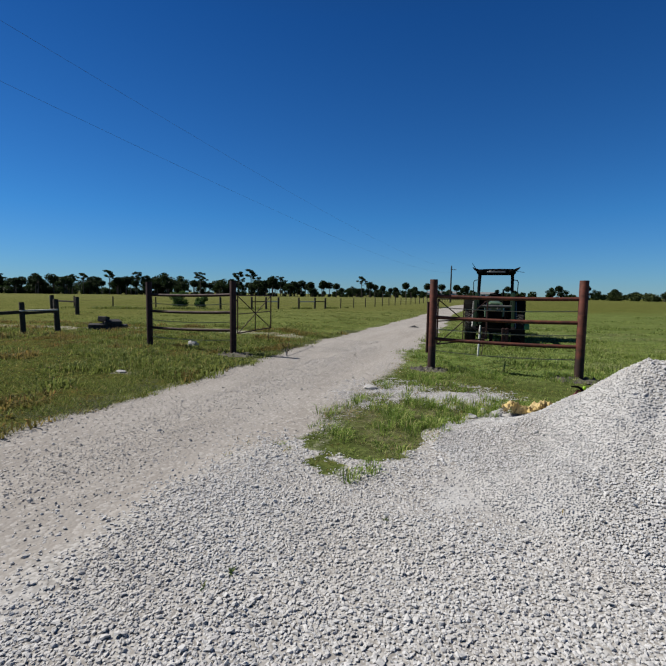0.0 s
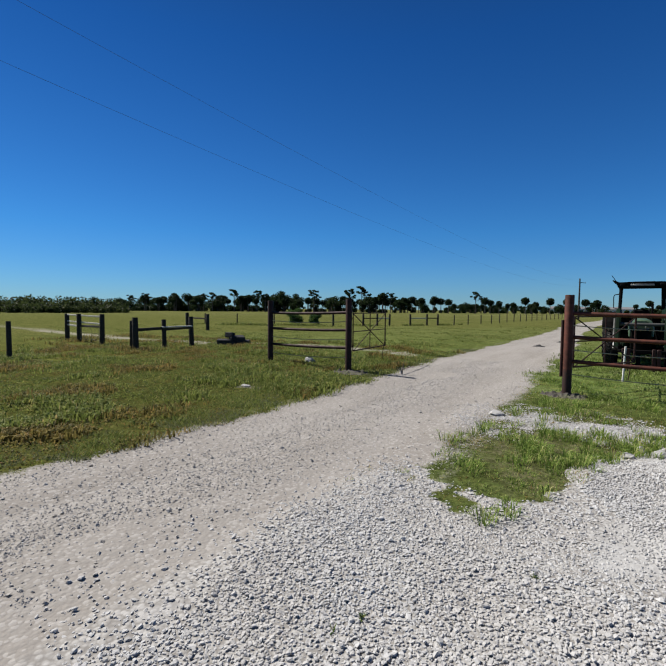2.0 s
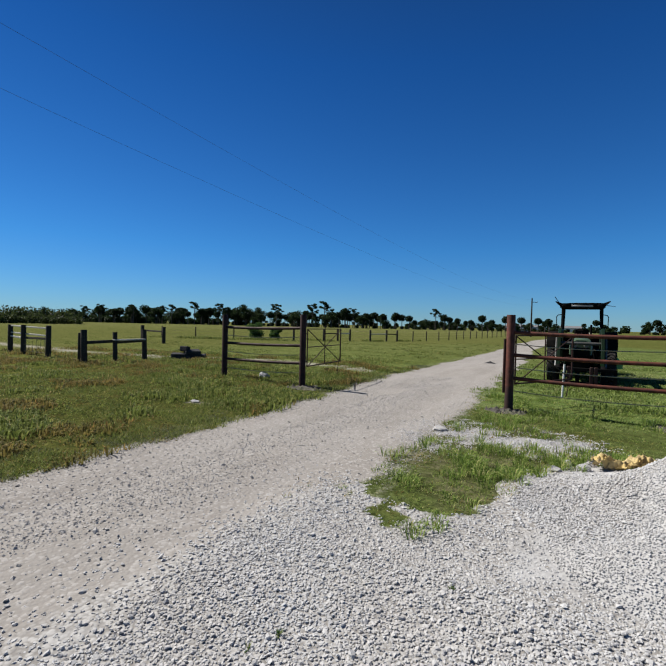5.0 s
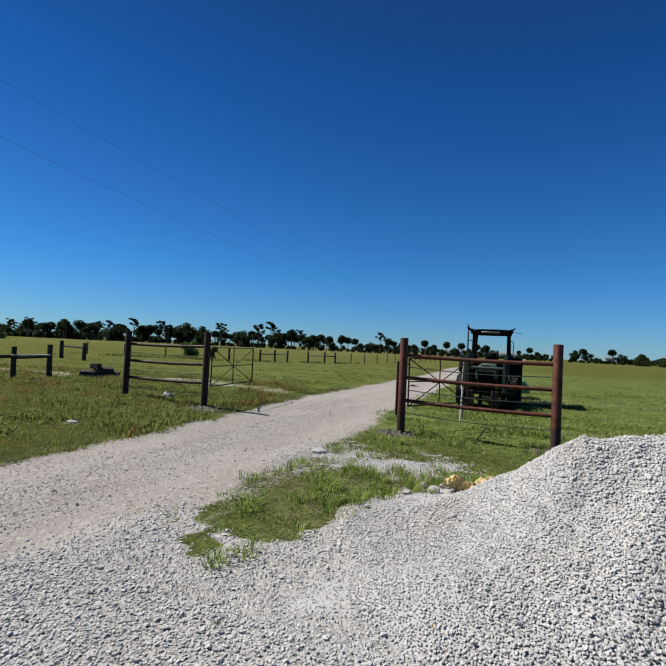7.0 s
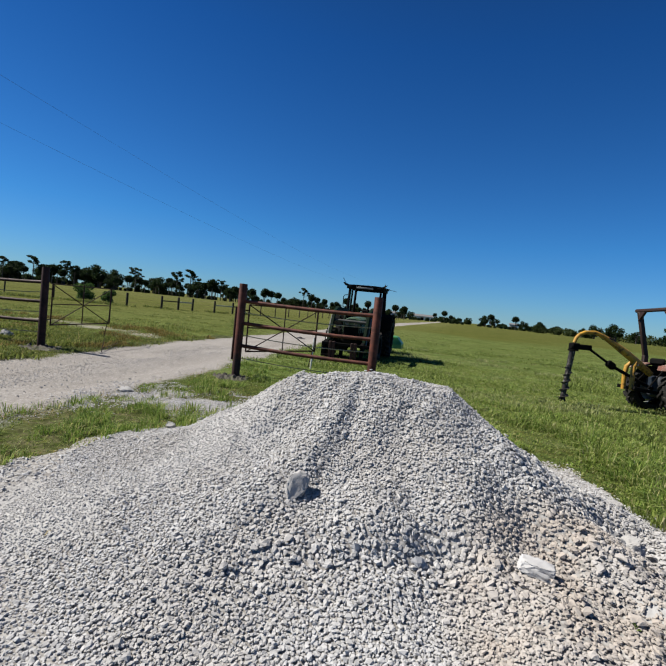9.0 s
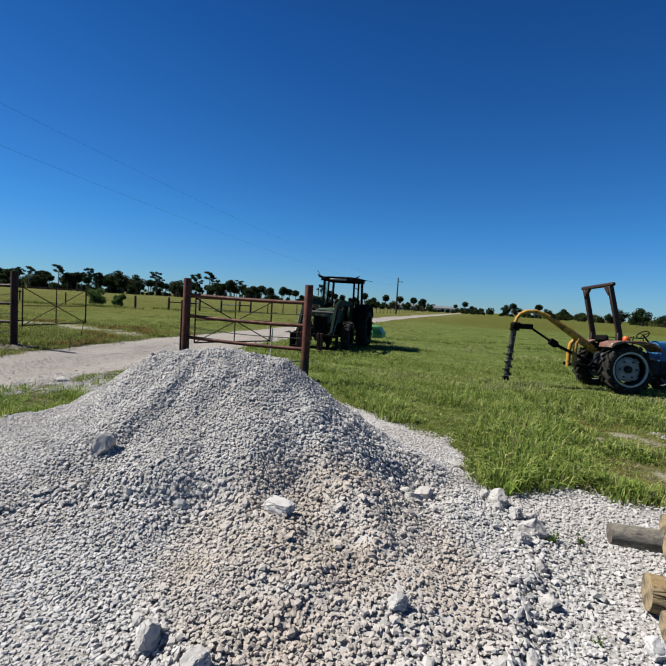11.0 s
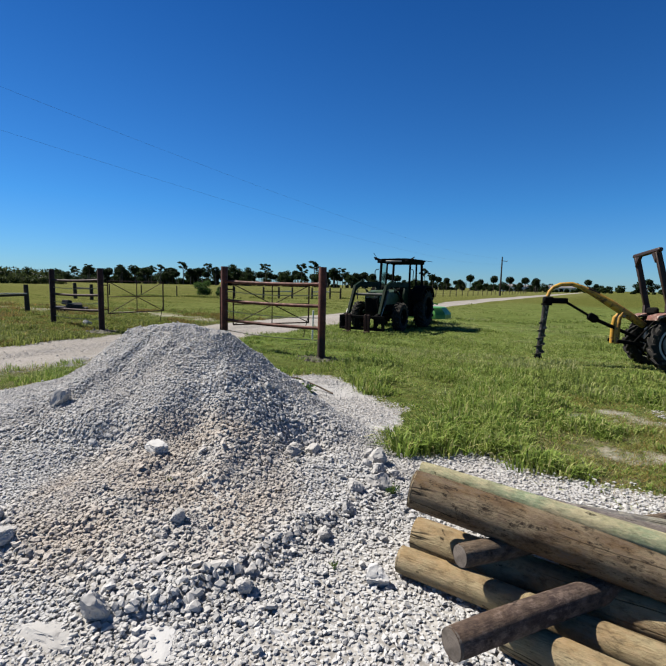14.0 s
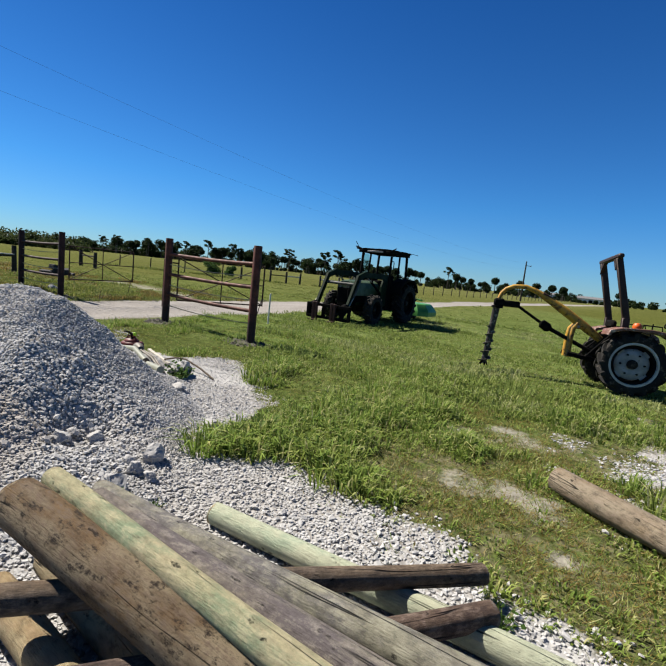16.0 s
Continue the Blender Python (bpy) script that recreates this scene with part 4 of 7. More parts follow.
def worn_spot(x, y):
    """Thin, trodden turf with sand showing through."""
    s = smooth(0.05, 0.55, blob(x, y, 6.6, 6.6, 1.5, 1.7) + 0.9 * (fbm(x * 1.3, y * 1.3, 93, 3) - 0.5))
    s = np.maximum(s, smooth(0.1, 0.6, blob(x, y, 5.2, 8.4, 1.1, 0.5) + 0.7 * (fbm(x * 1.3, y * 1.3, 95, 3) - 0.5)))
    return np.maximum(s, 0.8 * smooth(0.1, 0.6, blob(x, y, 7.6, 10.2, 2.0, 0.8) + 0.8 * (fbm(x * 1.1, y * 1.1, 96, 3) - 0.5)))


rng = np.random.default_rng(9)
# lush tufts beside the yard, long arching blades in separate clumps
def lush_mask(x, y):
    belt = smooth(0.0, 0.5, blob(x, y, 4.9, 6.6, 1.6, 1.7)) * 0.16 + smooth(0.0, 0.5, blob(x, y, 5.6, 9.2, 3.0, 1.6)) * 0.08 + smooth(0.0, 0.4, blob(x, y, 7.0, 5.2, 0.9, 0.6)) * 0.12
    return fbm(x * 1.1, y * 1.1, 60, 3) + belt


n = 11000
x, y = rng.uniform(2.2, 11.0, n), 4.7 + 9.0 * rng.random(n) ** 1.35
lush = lush_mask(x, y)
keep = rng.random(n) < grassy(x, y) * (0.08 + 0.92 * smooth(0.46, 0.58, lush)) * (1 - 0.55 * worn_spot(x, y))
x, y, lush = x[keep], y[keep], lush[keep]
tall = 0.05 + 0.17 * smooth(0.50, 0.74, lush) * smooth(14, 6.5, y) * rng.uniform(0.5, 1.3, len(x))
deep = rng.random(len(x)) < 0.5
tufts("grass_tuft", x[deep], y[deep], tall[deep], 20, 0.085, rng, M_grass_deep, "lush deep green grass tufts beside the gravel yard", 1.7)
tufts("grass_tuft", x[~deep], y[~deep], tall[~deep] * 0.9, 18, 0.085, rng, M_grass, "lush yellow-green grass tufts beside the gravel yard", 1.6)
n = 260000
x, y = rng.uniform(1.2, 12.5, n), 4.6 + 13 * rng.random(n) ** 1.5
keep = rng.random(n) < grassy(x, y) * (0.30 + 0.70 * smooth(0.42, 0.62, lush_mask(x, y))) * (1 - 0.1 * worn_spot(x, y))
x, y = x[keep], y[keep]
far = 1 + 0.10 * np.maximum(y - 6, 0)
sward("grass", x, y, rng.uniform(0.03, 0.085, len(x)), rng.uniform(0.3, 1.5, len(x)), rng.uniform(0.005, 0.010, len(x)) * far, rng, M_grass, "short green grass beside the gravel yard")
# trodden turf on the sandy ground by the log
n = 190000
x, y = rng.uniform(4.3, 9.2, n), rng.uniform(4.8, 8.6, n)
keep = rng.random(n) < (0.25 + 0.75 * worn_spot(x, y)) * grassy(x, y) * smooth(0.36, 0.5, fbm(x * 3, y * 3, 99, 3))
x, y = x[keep], y[keep]
dry = rng.random(len(x)) < 0.55
for pick, mat, label in ((dry, M_grass_straw, "trodden straw-coloured turf on sandy ground"), (~dry, M_grass_deep, "trodden green turf on sandy ground")):
    k = int(pick.sum())
    sward("grass", x[pick], y[pick], rng.uniform(0.02, 0.075, k), rng.uniform(0.4, 1.7, k), rng.uniform(0.004, 0.009, k), rng, mat, label)
# clumps of the meadow round the two tractors
n = 9000
x, y = rng.uniform(-1.5, 15, n), 8.5 + 17 * rng.random(n) ** 1.2
lush = fbm(x * 0.5 + 3, y * 0.9, 97, 3)
keep = rng.random(n) < grassy(x, y) * (0.15 + 0.85 * smooth(0.42, 0.58, lush))
x, y, lush = x[keep], y[keep], lush[keep]
pale = fbm(x * 0.35 + 9, y * 1.1, 98, 3) + rng.normal(0, 0.03, len(x)) > 0.55
tall = (0.05 + 0.10 * smooth(0.45, 0.65, lush)) * rng.uniform(0.6, 1.3, len(x))
tufts("grass_tuft", x[~pale], y[~pale], tall[~pale], 10, 0.17, rng, M_grass_far, "green grass clumps of the meadow", 2.2)
tufts("grass_tuft", x[pale], y[pale], tall[pale] * 0.8, 10, 0.19, rng, M_grass_pale, "pale dry grass clumps of the meadow", 2.0)
# dry straw round the sandy spots and along the edge of the yard
n = 130000
x, y = rng.uniform(2.2, 11.5, n), 4.6 + 8 * rng.random(n) ** 1.2
rim = np.exp(-((np.maximum(gravel_mask(x, y), bare_mask(x, y)) - 0.42) / 0.2) ** 2)
keep = rng.random(n) < 0.16 * grassy(x, y) * smooth(0.60, 0.44, lush_mask(x, y)) + 0.5 * rim + 0.7 * worn_spot(x, y) * grassy(x, y)
x, y = x[keep], y[keep]
sward("dry_grass", x, y, rng.uniform(0.02, 0.07, len(x)), rng.uniform(0.6, 1.8, len(x)), rng.uniform(0.004, 0.008, len(x)) * (1 + 0.1 * np.maximum(y - 6, 0)), rng, M_grass_straw, "dry straw grass round the sandy spots")
# the verge between road and heap, and up to the gate
n = 3600
x, y = rng.uniform(-3.0, 2.4, n), 3.2 + 8 * rng.random(n) ** 1.5
lush = fbm(x * 1.6 + 5, y * 1.6, 61, 3)
keep = rng.random(n) < grassy(x, y) * (0.06 + 0.94 * smooth(0.47, 0.60, lush))
x, y, lush = x[keep], y[keep], lush[keep]
tufts("grass_tuft", x, y, 0.04 + 0.10 * smooth(0.48, 0.66, lush) * rng.uniform(0.6, 1.2, len(x)), 22, 0.075, rng, M_grass_deep, "green grass tufts of the verge")
n = 60000
x, y = rng.uniform(-3.2, 2.6, n), 3.1 + 10 * rng.random(n) ** 1.5
keep = rng.random(n) < grassy(x, y) * (0.35 + 0.65 * smooth(0.46, 0.60, fbm(x * 1.7 + 5, y * 1.7, 67, 3)))
x, y = x[keep], y[keep]
sward("grass", x, y, rng.uniform(0.025, 0.065, len(x)), rng.uniform(0.3, 1.5, len(x)), rng.uniform(0.005, 0.011, len(x)), rng, M_grass, "short green verge grass between the road and the heap")
n = 22000
x, y = rng.uniform(-3.2, 2.6, n), 3.1 + 8 * rng.random(n) ** 1.4
rim = np.exp(-((np.maximum(gravel_mask(x, y), road_mask(x, y)) - 0.42) / 0.22) ** 2)
keep = rng.random(n) < 0.04 * grassy(x, y) + 0.8 * rim * smooth(0.40, 0.55, fbm(x * 2.2, y * 2.2, 68, 3))
x, y = x[keep], y[keep]
blades("dry_grass", x, y, rng.uniform(0.02, 0.07, len(x)), rng.uniform(0.6, 1.8, len(x)), rng.uniform(0.004, 0.009, len(x)), rng, M_grass_straw, "dry straw grass along the edge of the verge")
# dusty grass on the road's far edge
n = 42000
y = 1.2 + 16 * rng.random(n) ** 1.3
x = road_left(y) - np.abs(rng.normal(0.05, 0.38, n)) + 0.15
keep = rng.random(n) < grassy(x, y) * 1.2 * smooth(0.36, 0.52, fbm(x * 2, y * 2, 72, 3))
x, y = x[keep], y[keep]
sward("grass", x, y, rng.uniform(0.025, 0.07, len(x)), rng.uniform(0.5, 1.6, len(x)), rng.uniform(0.008, 0.016, len(x)), rng, M_grass_dusty, "dusty grey-green grass at the road's edge")
# pasture beyond the road: low clumps, rusty and dry patches
n = 105000
x, y = -5.0 - 8.0 * rng.random(n) ** 1.25, 1.2 + 11 * rng.random(n) ** 1.2
tuft = fbm(x * 1.6, y * 1.6, 62, 3)
keep = rng.random(n) < grassy(x, y) * (0.45 + 0.55 * smooth(0.42, 0.58, tuft))
x, y, tuft = x[keep], y[keep], tuft[keep]
tall = (0.03 + 0.06 * smooth(0.45, 0.7, tuft)) * rng.uniform(0.6, 1.4, len(x))
sward("grass", x, y, tall, rng.uniform(0.3, 1.3, len(x)), rng.uniform(0.008, 0.016, len(x)), rng, M_grass_dry, "short mixed green and dry pasture grass")
n = 15000
x, y = -5.0 - 14 * rng.random(n) ** 1.2, 1.6 + 14 * rng.random(n) ** 1.25
tuft = fbm(x * 1.3 + 3, y * 1.3, 69, 3)
keep = rng.random(n) < grassy(x, y) * (0.25 + 0.75 * smooth(0.42, 0.58, tuft))
x, y, tuft = x[keep], y[keep], tuft[keep]
rusty = fbm(x * 0.8 + 13, y * 0.8, 70, 3) > 0.53
tall = 0.045 + 0.11 * smooth(0.47, 0.64, tuft) * rng.uniform(0.5, 1.3, len(x))
tufts("grass_tuft", x[~rusty], y[~rusty], tall[~rusty], 12, 0.16, rng, M_grass_dry, "olive pasture grass clumps", 2.5)
tufts("grass_tuft", x[rusty], y[rusty], tall[rusty] * 0.9, 11, 0.14, rng, M_grass_mix, "yellowed pasture grass clumps", 2.5)
# farther pasture, coarser clumps
n = 9000
r = 12 + 32 * rng.random(n) ** 1.3
a = np.radians(rng.uniform(-72, 36, n))
x, y = r * np.sin(a), r * np.cos(a)
tuft = fbm(x * 0.35, y * 0.9, 63, 3)
keep = rng.random(n) < grassy(x, y) * (0.05 + 0.95 * smooth(0.46, 0.60, tuft))
x, y, tuft = x[keep], y[keep], tuft[keep]
east = x > road_right(y) - 0.5
tall = 0.05 + 0.10 * smooth(0.48, 0.66, tuft) * rng.uniform(0.5, 1.3, len(x))
tufts("grass_tuft", x[east], y[east], tall[east] * 0.75, 12, 0.28, rng, M_grass_far, "low green clumps of the open pasture", 2.2)
tufts("grass_tuft", x[~east], y[~east], tall[~east] * 0.75, 12, 0.28, rng, M_grass_dry, "low olive clumps of the open pasture", 2.2)

# taller weeds round the pens and along the fences
n = 16000
x, y = rng.uniform(-24, -13.5, n), rng.uniform(7.5, 14.5, n)
keep = rng.random(n) < smooth(0.48, 0.62, fbm(x * 0.8, y * 0.8, 64, 3)) * grassy(x, y) * 0.7
x, y = x[keep], y[keep]
blades("grass", x, y, rng.uniform(0.06, 0.24, len(x)), rng.uniform(0.3, 1.3, len(x)), rng.uniform(0.012, 0.03, len(x)), rng, M_grass_mix, "tall brownish weeds round the timber pens")
n = 14000
x, y = -36 + 18.5 * rng.random(n) ** 0.9, 0.0
y = np.interp(x, [-36, -29.3, -22.2, -20, -17.5], [27.2, 29.8, 35, 38.8, 45]) + rng.normal(0, 1.0, n)
keep = rng.random(n) < smooth(0.52, 0.62, fbm(x * 0.7, y * 0.7, 65, 3))
x, y = x[keep], y[keep]
blades("grass", x, y, rng.uniform(0.08, 0.34, len(x)), rng.uniform(0.3, 1.2, len(x)), rng.uniform(0.02, 0.05, len(x)), rng, M_grass_dry, "tall weeds along the field fence")

# ---- rocks ----
def rock(x, y, size, seed, label, z=None, stretch=(1, 0.75, 0.7), tilt=(0, 0, 0), mat=None, name="rock", sink=0.3, squared=False):
    """A broken block: a ball cut by flat faces, with a chipped skin."""
    rg = random.Random(seed * 7.3)
    cuts = []
    if squared:
        for d in ((1, 0, 0), (-1, 0, 0), (0, 1, 0), (0, -1, 0), (0, 0, 1), (0, 0, -1)):
            cuts.append((Vector([c + rg.uniform(-0.25, 0.25) for c in d]).normalized(), rg.uniform(0.33, 0.38)))
    for k in range(6 if squared else 13):
        d = Vector((rg.gauss(0, 1), rg.gauss(0, 1), rg.gauss(0, 1))).normalized()
        cuts.append((d, rg.uniform(0.42, 0.48) if squared else rg.uniform(0.29, 0.43)))
    bm = B()
    bmesh.ops.create_icosphere(bm, subdivisions=4, radius=0.5)
    at = Vector((seed, seed * 0.7, 0))
    for v in bm.verts:
        p = v.co.normalized()
        q = p * 0.56
        for _ in range(2):
            for d, r in cuts:
                over = q.dot(d) - r
                if over > 0:
                    q -= d * over
        q += p * (0.05 * noise.noise(p * 2.6 + at) + 0.045 * noise.noise(p * 6.3 + at) + 0.022 * noise.noise(p * 14 + at))
        v.co = Vector((q.x * stretch[0], q.y * stretch[1], q.z * stretch[2])) * size * 1.18
    ob = part(name, bm, mat or M_rock, None, degrees=26)
    zz = float(surface_z(x, y)) if z is None else z
    ob.matrix_basis = pose(x, y, zz + size * stretch[2] * (0.5 - sink), *tilt)
    return tagged(ob, label, "rock", "rocks on the gravel")


rock(2.88, 3.83, 0.17, 3, "white squared limestone block on the heap", None, (1.2, 0.75, 0.52), (0, 5, -12), M_rock_white, sink=0.12, squared=True)
rock(1.42, 3.86, 0.21, 5, "pale grey wedge of limestone bedded upright in the heap", None, (0.75, 0.62, 0.95), (-12, 30, 25), sink=0.52)
rock(2.78, 2.80, 0.13, 7, "pale chipped limestone rock on the gravel", None, (0.8, 0.75, 1.0), (0, 10, 20), sink=0.18)
rock(3.06, 2.74, 0.11, 8, "pale chipped limestone rock on the gravel", None, (1.0, 0.75, 0.75), (0, 0, 35), sink=0.2)
rock(3.94, 2.73, 0.13, 9, "pale angular limestone rock at the edge of the dug gravel", None, (0.95, 0.85, 0.9), (0, 0, 10), sink=0.15)
rock(4.86, 3.64, 0.12, 11, "grey-white limestone rock beside the log stack", None, (0.95, 0.85, 0.8), mat=M_rock_white, sink=0.2)
rock(3.86, 2.58, 0.30, 41, "broad flat limestone slab sunk level with the gravel", None, (1.1, 0.6, 0.22), (2, -3, 12), sink=0.66)
rock(4.28, 2.80, 0.24, 42, "flat pale limestone slab sunk in the gravel", None, (1.1, 0.65, 0.2), (0, 3, -20), M_rock_white, sink=0.68)
for x, y, d, k in ((3.60, 4.58, 0.13, 12), (3.67, 4.79, 0.12, 13), (3.54, 4.70, 0.09, 31), (4.22, 4.92, 0.16, 14), (4.33, 4.72, 0.12, 15), (4.44, 4.76, 0.08, 32), (4.42, 4.54, 0.15, 16), (4.20, 4.76, 0.08, 33),
                   (4.33, 4.34, 0.10, 34), (4.44, 3.80, 0.09, 35), (4.42, 4.10, 0.09, 36), (4.35, 3.22, 0.09, 37), (3.72, 3.35, 0.09, 38), (4.12, 4.98, 0.09, 39)):
    rock(x, y, d, k, "lumpy pale limestone rock at the foot of the heap", None, (1.0, 0.85, 0.8), sink=0.2)
rock(3.85, 5.75, 0.14, 18, "pale limestone rock at the edge of the grass")
rock(2.22, 6.60, 0.29, 19, "large lumpy limestone rock behind the heap", None, (1, 0.8, 0.8), sink=0.2)
rock(2.80, 6.13, 0.16, 43, "flat pale limestone rock behind the heap", None, (1.1, 0.8, 0.45), sink=0.3)
rock(-0.55, 5.92, 0.12, 20, "white limestone rock at the edge of the grass")
rock(-0.36, 5.62, 0.13, 21, "grey limestone rock beside the yellow tarp", None, (1, 0.8, 0.6))
rock(-0.30, 5.95, 0.12, 22, "white limestone rock beside the yellow tarp")
rock(-0.62, 5.45, 0.12, 23, "grey limestone rock on the gravel")
rock(-2.33, 6.71, 0.20, 24, "flat white limestone rock at the road's edge", None, (1.1, 0.8, 0.35))
rock(-8.25, 9.48, 0.28, 25, "pale boulder in the grass before the pipe fence", None, (1, 0.8, 0.8))
rock(-6.95, 5.98, 0.16, 26, "flat pale rock in the pasture", None, (1.2, 0.8, 0.35))

# ---- pipe fence and gate ----
def pipe(bm, a, b, r, seg=14, bend=0.0, seed=0):
    """A pipe from a to b with a slight natural bow."""
    a, b = Vector(a), Vector(b)
    pts = []
    for i in range(9):
        t = i / 8
        pts.append(a.lerp(b, t) + Vector((0, 0, -bend * 4 * t * (1 - t))) + Vector((0, math.sin(t * 7 + seed) * 0.15 * bend, 0)))
    return tube(bm, pts, r, seg)


def fence_panel(x0, x1, y, mat_post, label, z0=0.0, z1=0.0):
    """Two heavy pipe posts, three pipe rails and three cables between them."""
    f = thing("pipe_fence", pose(x0, y, z0), label, "fence", "pipe fence panels")
    w = x1 - x0
    for i, (x, z) in enumerate(((0, 0), (w, z1 - z0))):
        bm = B()
        lathe(bm, [(0.078, z - 0.35), (0.078, z + 1.790), (0.074, z + 1.80), (0.0, z + 1.802)], Matrix.Translation((x, 0, 0)), 28)
        part("post", bm, mat_post, f, "heavy rusty red pipe post")
    for i, h in enumerate((1.465, 1.035, 0.595)):
        part("rail", pipe(B(), (0.073, 0, h), (w - 0.073, 0, h + z1 - z0), 0.036, bend=0.02, seed=i), mat_post, f)
    for i, h in enumerate((1.245, 0.80, 0.355)):
        part("cable", pipe(B(), (0.07, 0.0, h), (w - 0.07, 0.0, h + z1 - z0), 0.0085, 7, 0.04, i), M_wire, f, "thin straw-coloured sagging cable")
    return f


fence_panel(-1.785, 0.893, 9.085, M_rust, "rusty red pipe fence panel with three rails at the gate", 0.035, 0.015)
fence_panel(-9.278, -6.608, 9.02, M_rust_dark, "dark rusty pipe fence panel with three rails in the grass", -0.04, -0.007)


def gate_leaf(x, y, dx, dy, label):
    """A light swung-open gate leaf: frame, centre upright, two crossing braces, a drop rod."""
    L = math.hypot(dx, dy)
    g = thing("gate", Matrix.Translation((x, y, 0)) @ pose(0, 0, 0, 0, 0, math.degrees(math.atan2(dy, dx))), label, "gate", "swung-open gate leaves")
    lo, hi, a = 0.50, 1.44, 0.14
    for nm, p, q, r in (("stile", (a, 0, lo), (a, 0, hi), 0.016), ("stile", (L, 0, lo - 0.02), (L, 0, hi), 0.02), ("upright", (L / 2 + 0.05, 0, lo), (L / 2 + 0.05, 0, hi + 0.05), 0.013),
                        ("rail", (a, 0, hi), (L, 0, hi), 0.012), ("rail", (a, 0, 0.98), (L, 0, 0.98), 0.012), ("rail", (a, 0, lo), (L, 0, lo), 0.016),
                        ("brace", (a, 0.012, hi), (L, 0.012, lo), 0.012), ("brace", (a, -0.012, lo), (L, -0.012, hi), 0.011)):
        part(nm, pipe(B(), p, q, r, 8), M_rust_dark, g)
    part("drop_rod", pipe(B(), (L - 0.02, 0.02, lo + 0.1), (L - 0.12, 0.04, 0.12), 0.010, 8), M_rust_dark, g)
    for h in (0.62, 1.32):
        bm = B()
        tube(bm, [(0.0, 0, h), (a, 0, h)], 0.014, 8)
        part("hinge", bm, M_black, g)
    return g


gate_leaf(-6.608, 9.10, -0.30, 2.22, "dark rusty swung-open gate leaf with crossed braces")
gate_leaf(-1.785, 9.18, 0.92, 1.94, "dark rusty swung-open gate leaf with crossed braces behind the pipe fence")
# the slim steel post on the road side of the gate
bm = B()
tube(bm, [(-1.885, 9.07, 0.34), (-1.88, 9.07, 1.38)], 0.026, 10)
tagged(part("latch_post", bm, M_rust_dark), "slim dark pipe latch fixed beside the gate post", "gate latch")
bm = B()
tube(bm, [(-1.08, 11.62, 0.0), (-1.05, 11.6, 0.78)], 0.021, 10)
tagged(part("marker_pipe", bm, M_whitepaint), "thin white plastic pipe standing in the grass", "marker pipe")

# ---- timber pen left of the road ----
def timber_post(x, y, h, w, tilt=0.0, lean=0.0, name="fence_post", label="dark weathered timber fence post", group="timber posts", round_top=True, mat=None):
    bm = B()
    pts = [(0, 0, -0.2), (0, 0, h * 0.5), (0, 0, h - 0.015), (0, 0, h)]
    tube(bm, pts, [w / 2 * 1.04, w / 2, w / 2 * 0.97, w / 2 * 0.88], 12)
    for v in bm.verts:
        v.co.x += 0.012 * noise.noise(v.co * 3 + Vector((x, y, 0)))
    ob = part(name, bm, mat or M_post)
    ob.matrix_basis = pose(x, y, float(ground_z(x, y)), tilt, lean, 0)
    return tagged(ob, label, "fence post", group)


def rail_between(a, b, w, h, mat, label):
    bm = B()
    beam(bm, (0, -(Vector(b) - Vector(a)).length / 2, 0), (0, (Vector(b) - Vector(a)).length / 2, 0), w, h, 0.008)
    ob = part("fence_rail", bm, mat)
    d = Vector(b) - Vector(a)
    ob.matrix_basis = Matrix.Translation((Vector(a) + Vector(b)) / 2) @ d.to_track_quat("Y", "Z").to_matrix().to_4x4()
    return tagged(ob, label, "fence rail", "timber rails")


timber_post(-16.35, 8.85, 1.06, 0.11, 0, 1)
timber_post(-15.85, 8.75, 1.18, 0.21, 0, -2)
timber_post(-15.75, 9.85, 1.09, 0.17, 0, -2)
timber_post(-15.85, 11.15, 1.18, 0.19, 0, -3)
rail_between((-15.85, 8.8, 0.72), (-15.78, 10.0, 0.76), 0.09, 0.11, M_post, "dark timber rail of the small pen")
rail_between((-15.70, 9.75, 0.80), (-15.80, 11.1, 0.80), 0.16, 0.05, M_board, "pale grey board rail of the small pen")
rail_between((-15.79, 9.8, 0.70), (-15.84, 11.1, 0.74), 0.08, 0.09, M_post, "dark timber rail of the small pen")
timber_post(-15.54, 4.73, 1.11, 0.13, 0, -1)
timber_post(-28.6, 20.0, 1.18, 0.26, 0, -3)
timber_post(-25.9, 19.7, 1.12, 0.24, 0, 0)
rail_between((-28.5, 20.0, 0.82), (-26.0, 19.7, 0.80), 0.08, 0.10, M_post, "dark timber rail across two posts")
timber_post(-22.75, 9.3, 1.22, 0.2)
timber_post(-21.2, 9.15, 1.23, 0.2)
timber_post(-19.05, 9.1, 1.25, 0.2, 0, 1)
rail_between((-22.7, 9.3, 1.18), (-19.1, 9.1, 1.14), 0.05, 0.06, M_board, "pale top rail of the far pen")
rail_between((-22.7, 9.3, 0.88), (-19.1, 9.1, 0.84), 0.05, 0.06, M_board, "pale middle rail of the far pen")
rail_between((-21.2, 9.15, 0.70), (-19.1, 9.1, 0.73), 0.06, 0.09, M_post, "dark lower rail of the far pen")
rail_between((-22.7, 9.3, 0.72), (-21.2, 9.15, 0.68), 0.06, 0.07, M_board, "pale lower rail of the far pen")
mesh_panel = thing("wire_panel", pose(-21.1, 9.12, 0.1), "rusty wire mesh panel in the far pen", "wire panel")
for i in range(6):
    part("wire", pipe(B(), (0.12 + i * 0.32, 0, 0), (0.12 + i * 0.32, 0, 0.62), 0.006, 5), M_wire, mesh_panel)
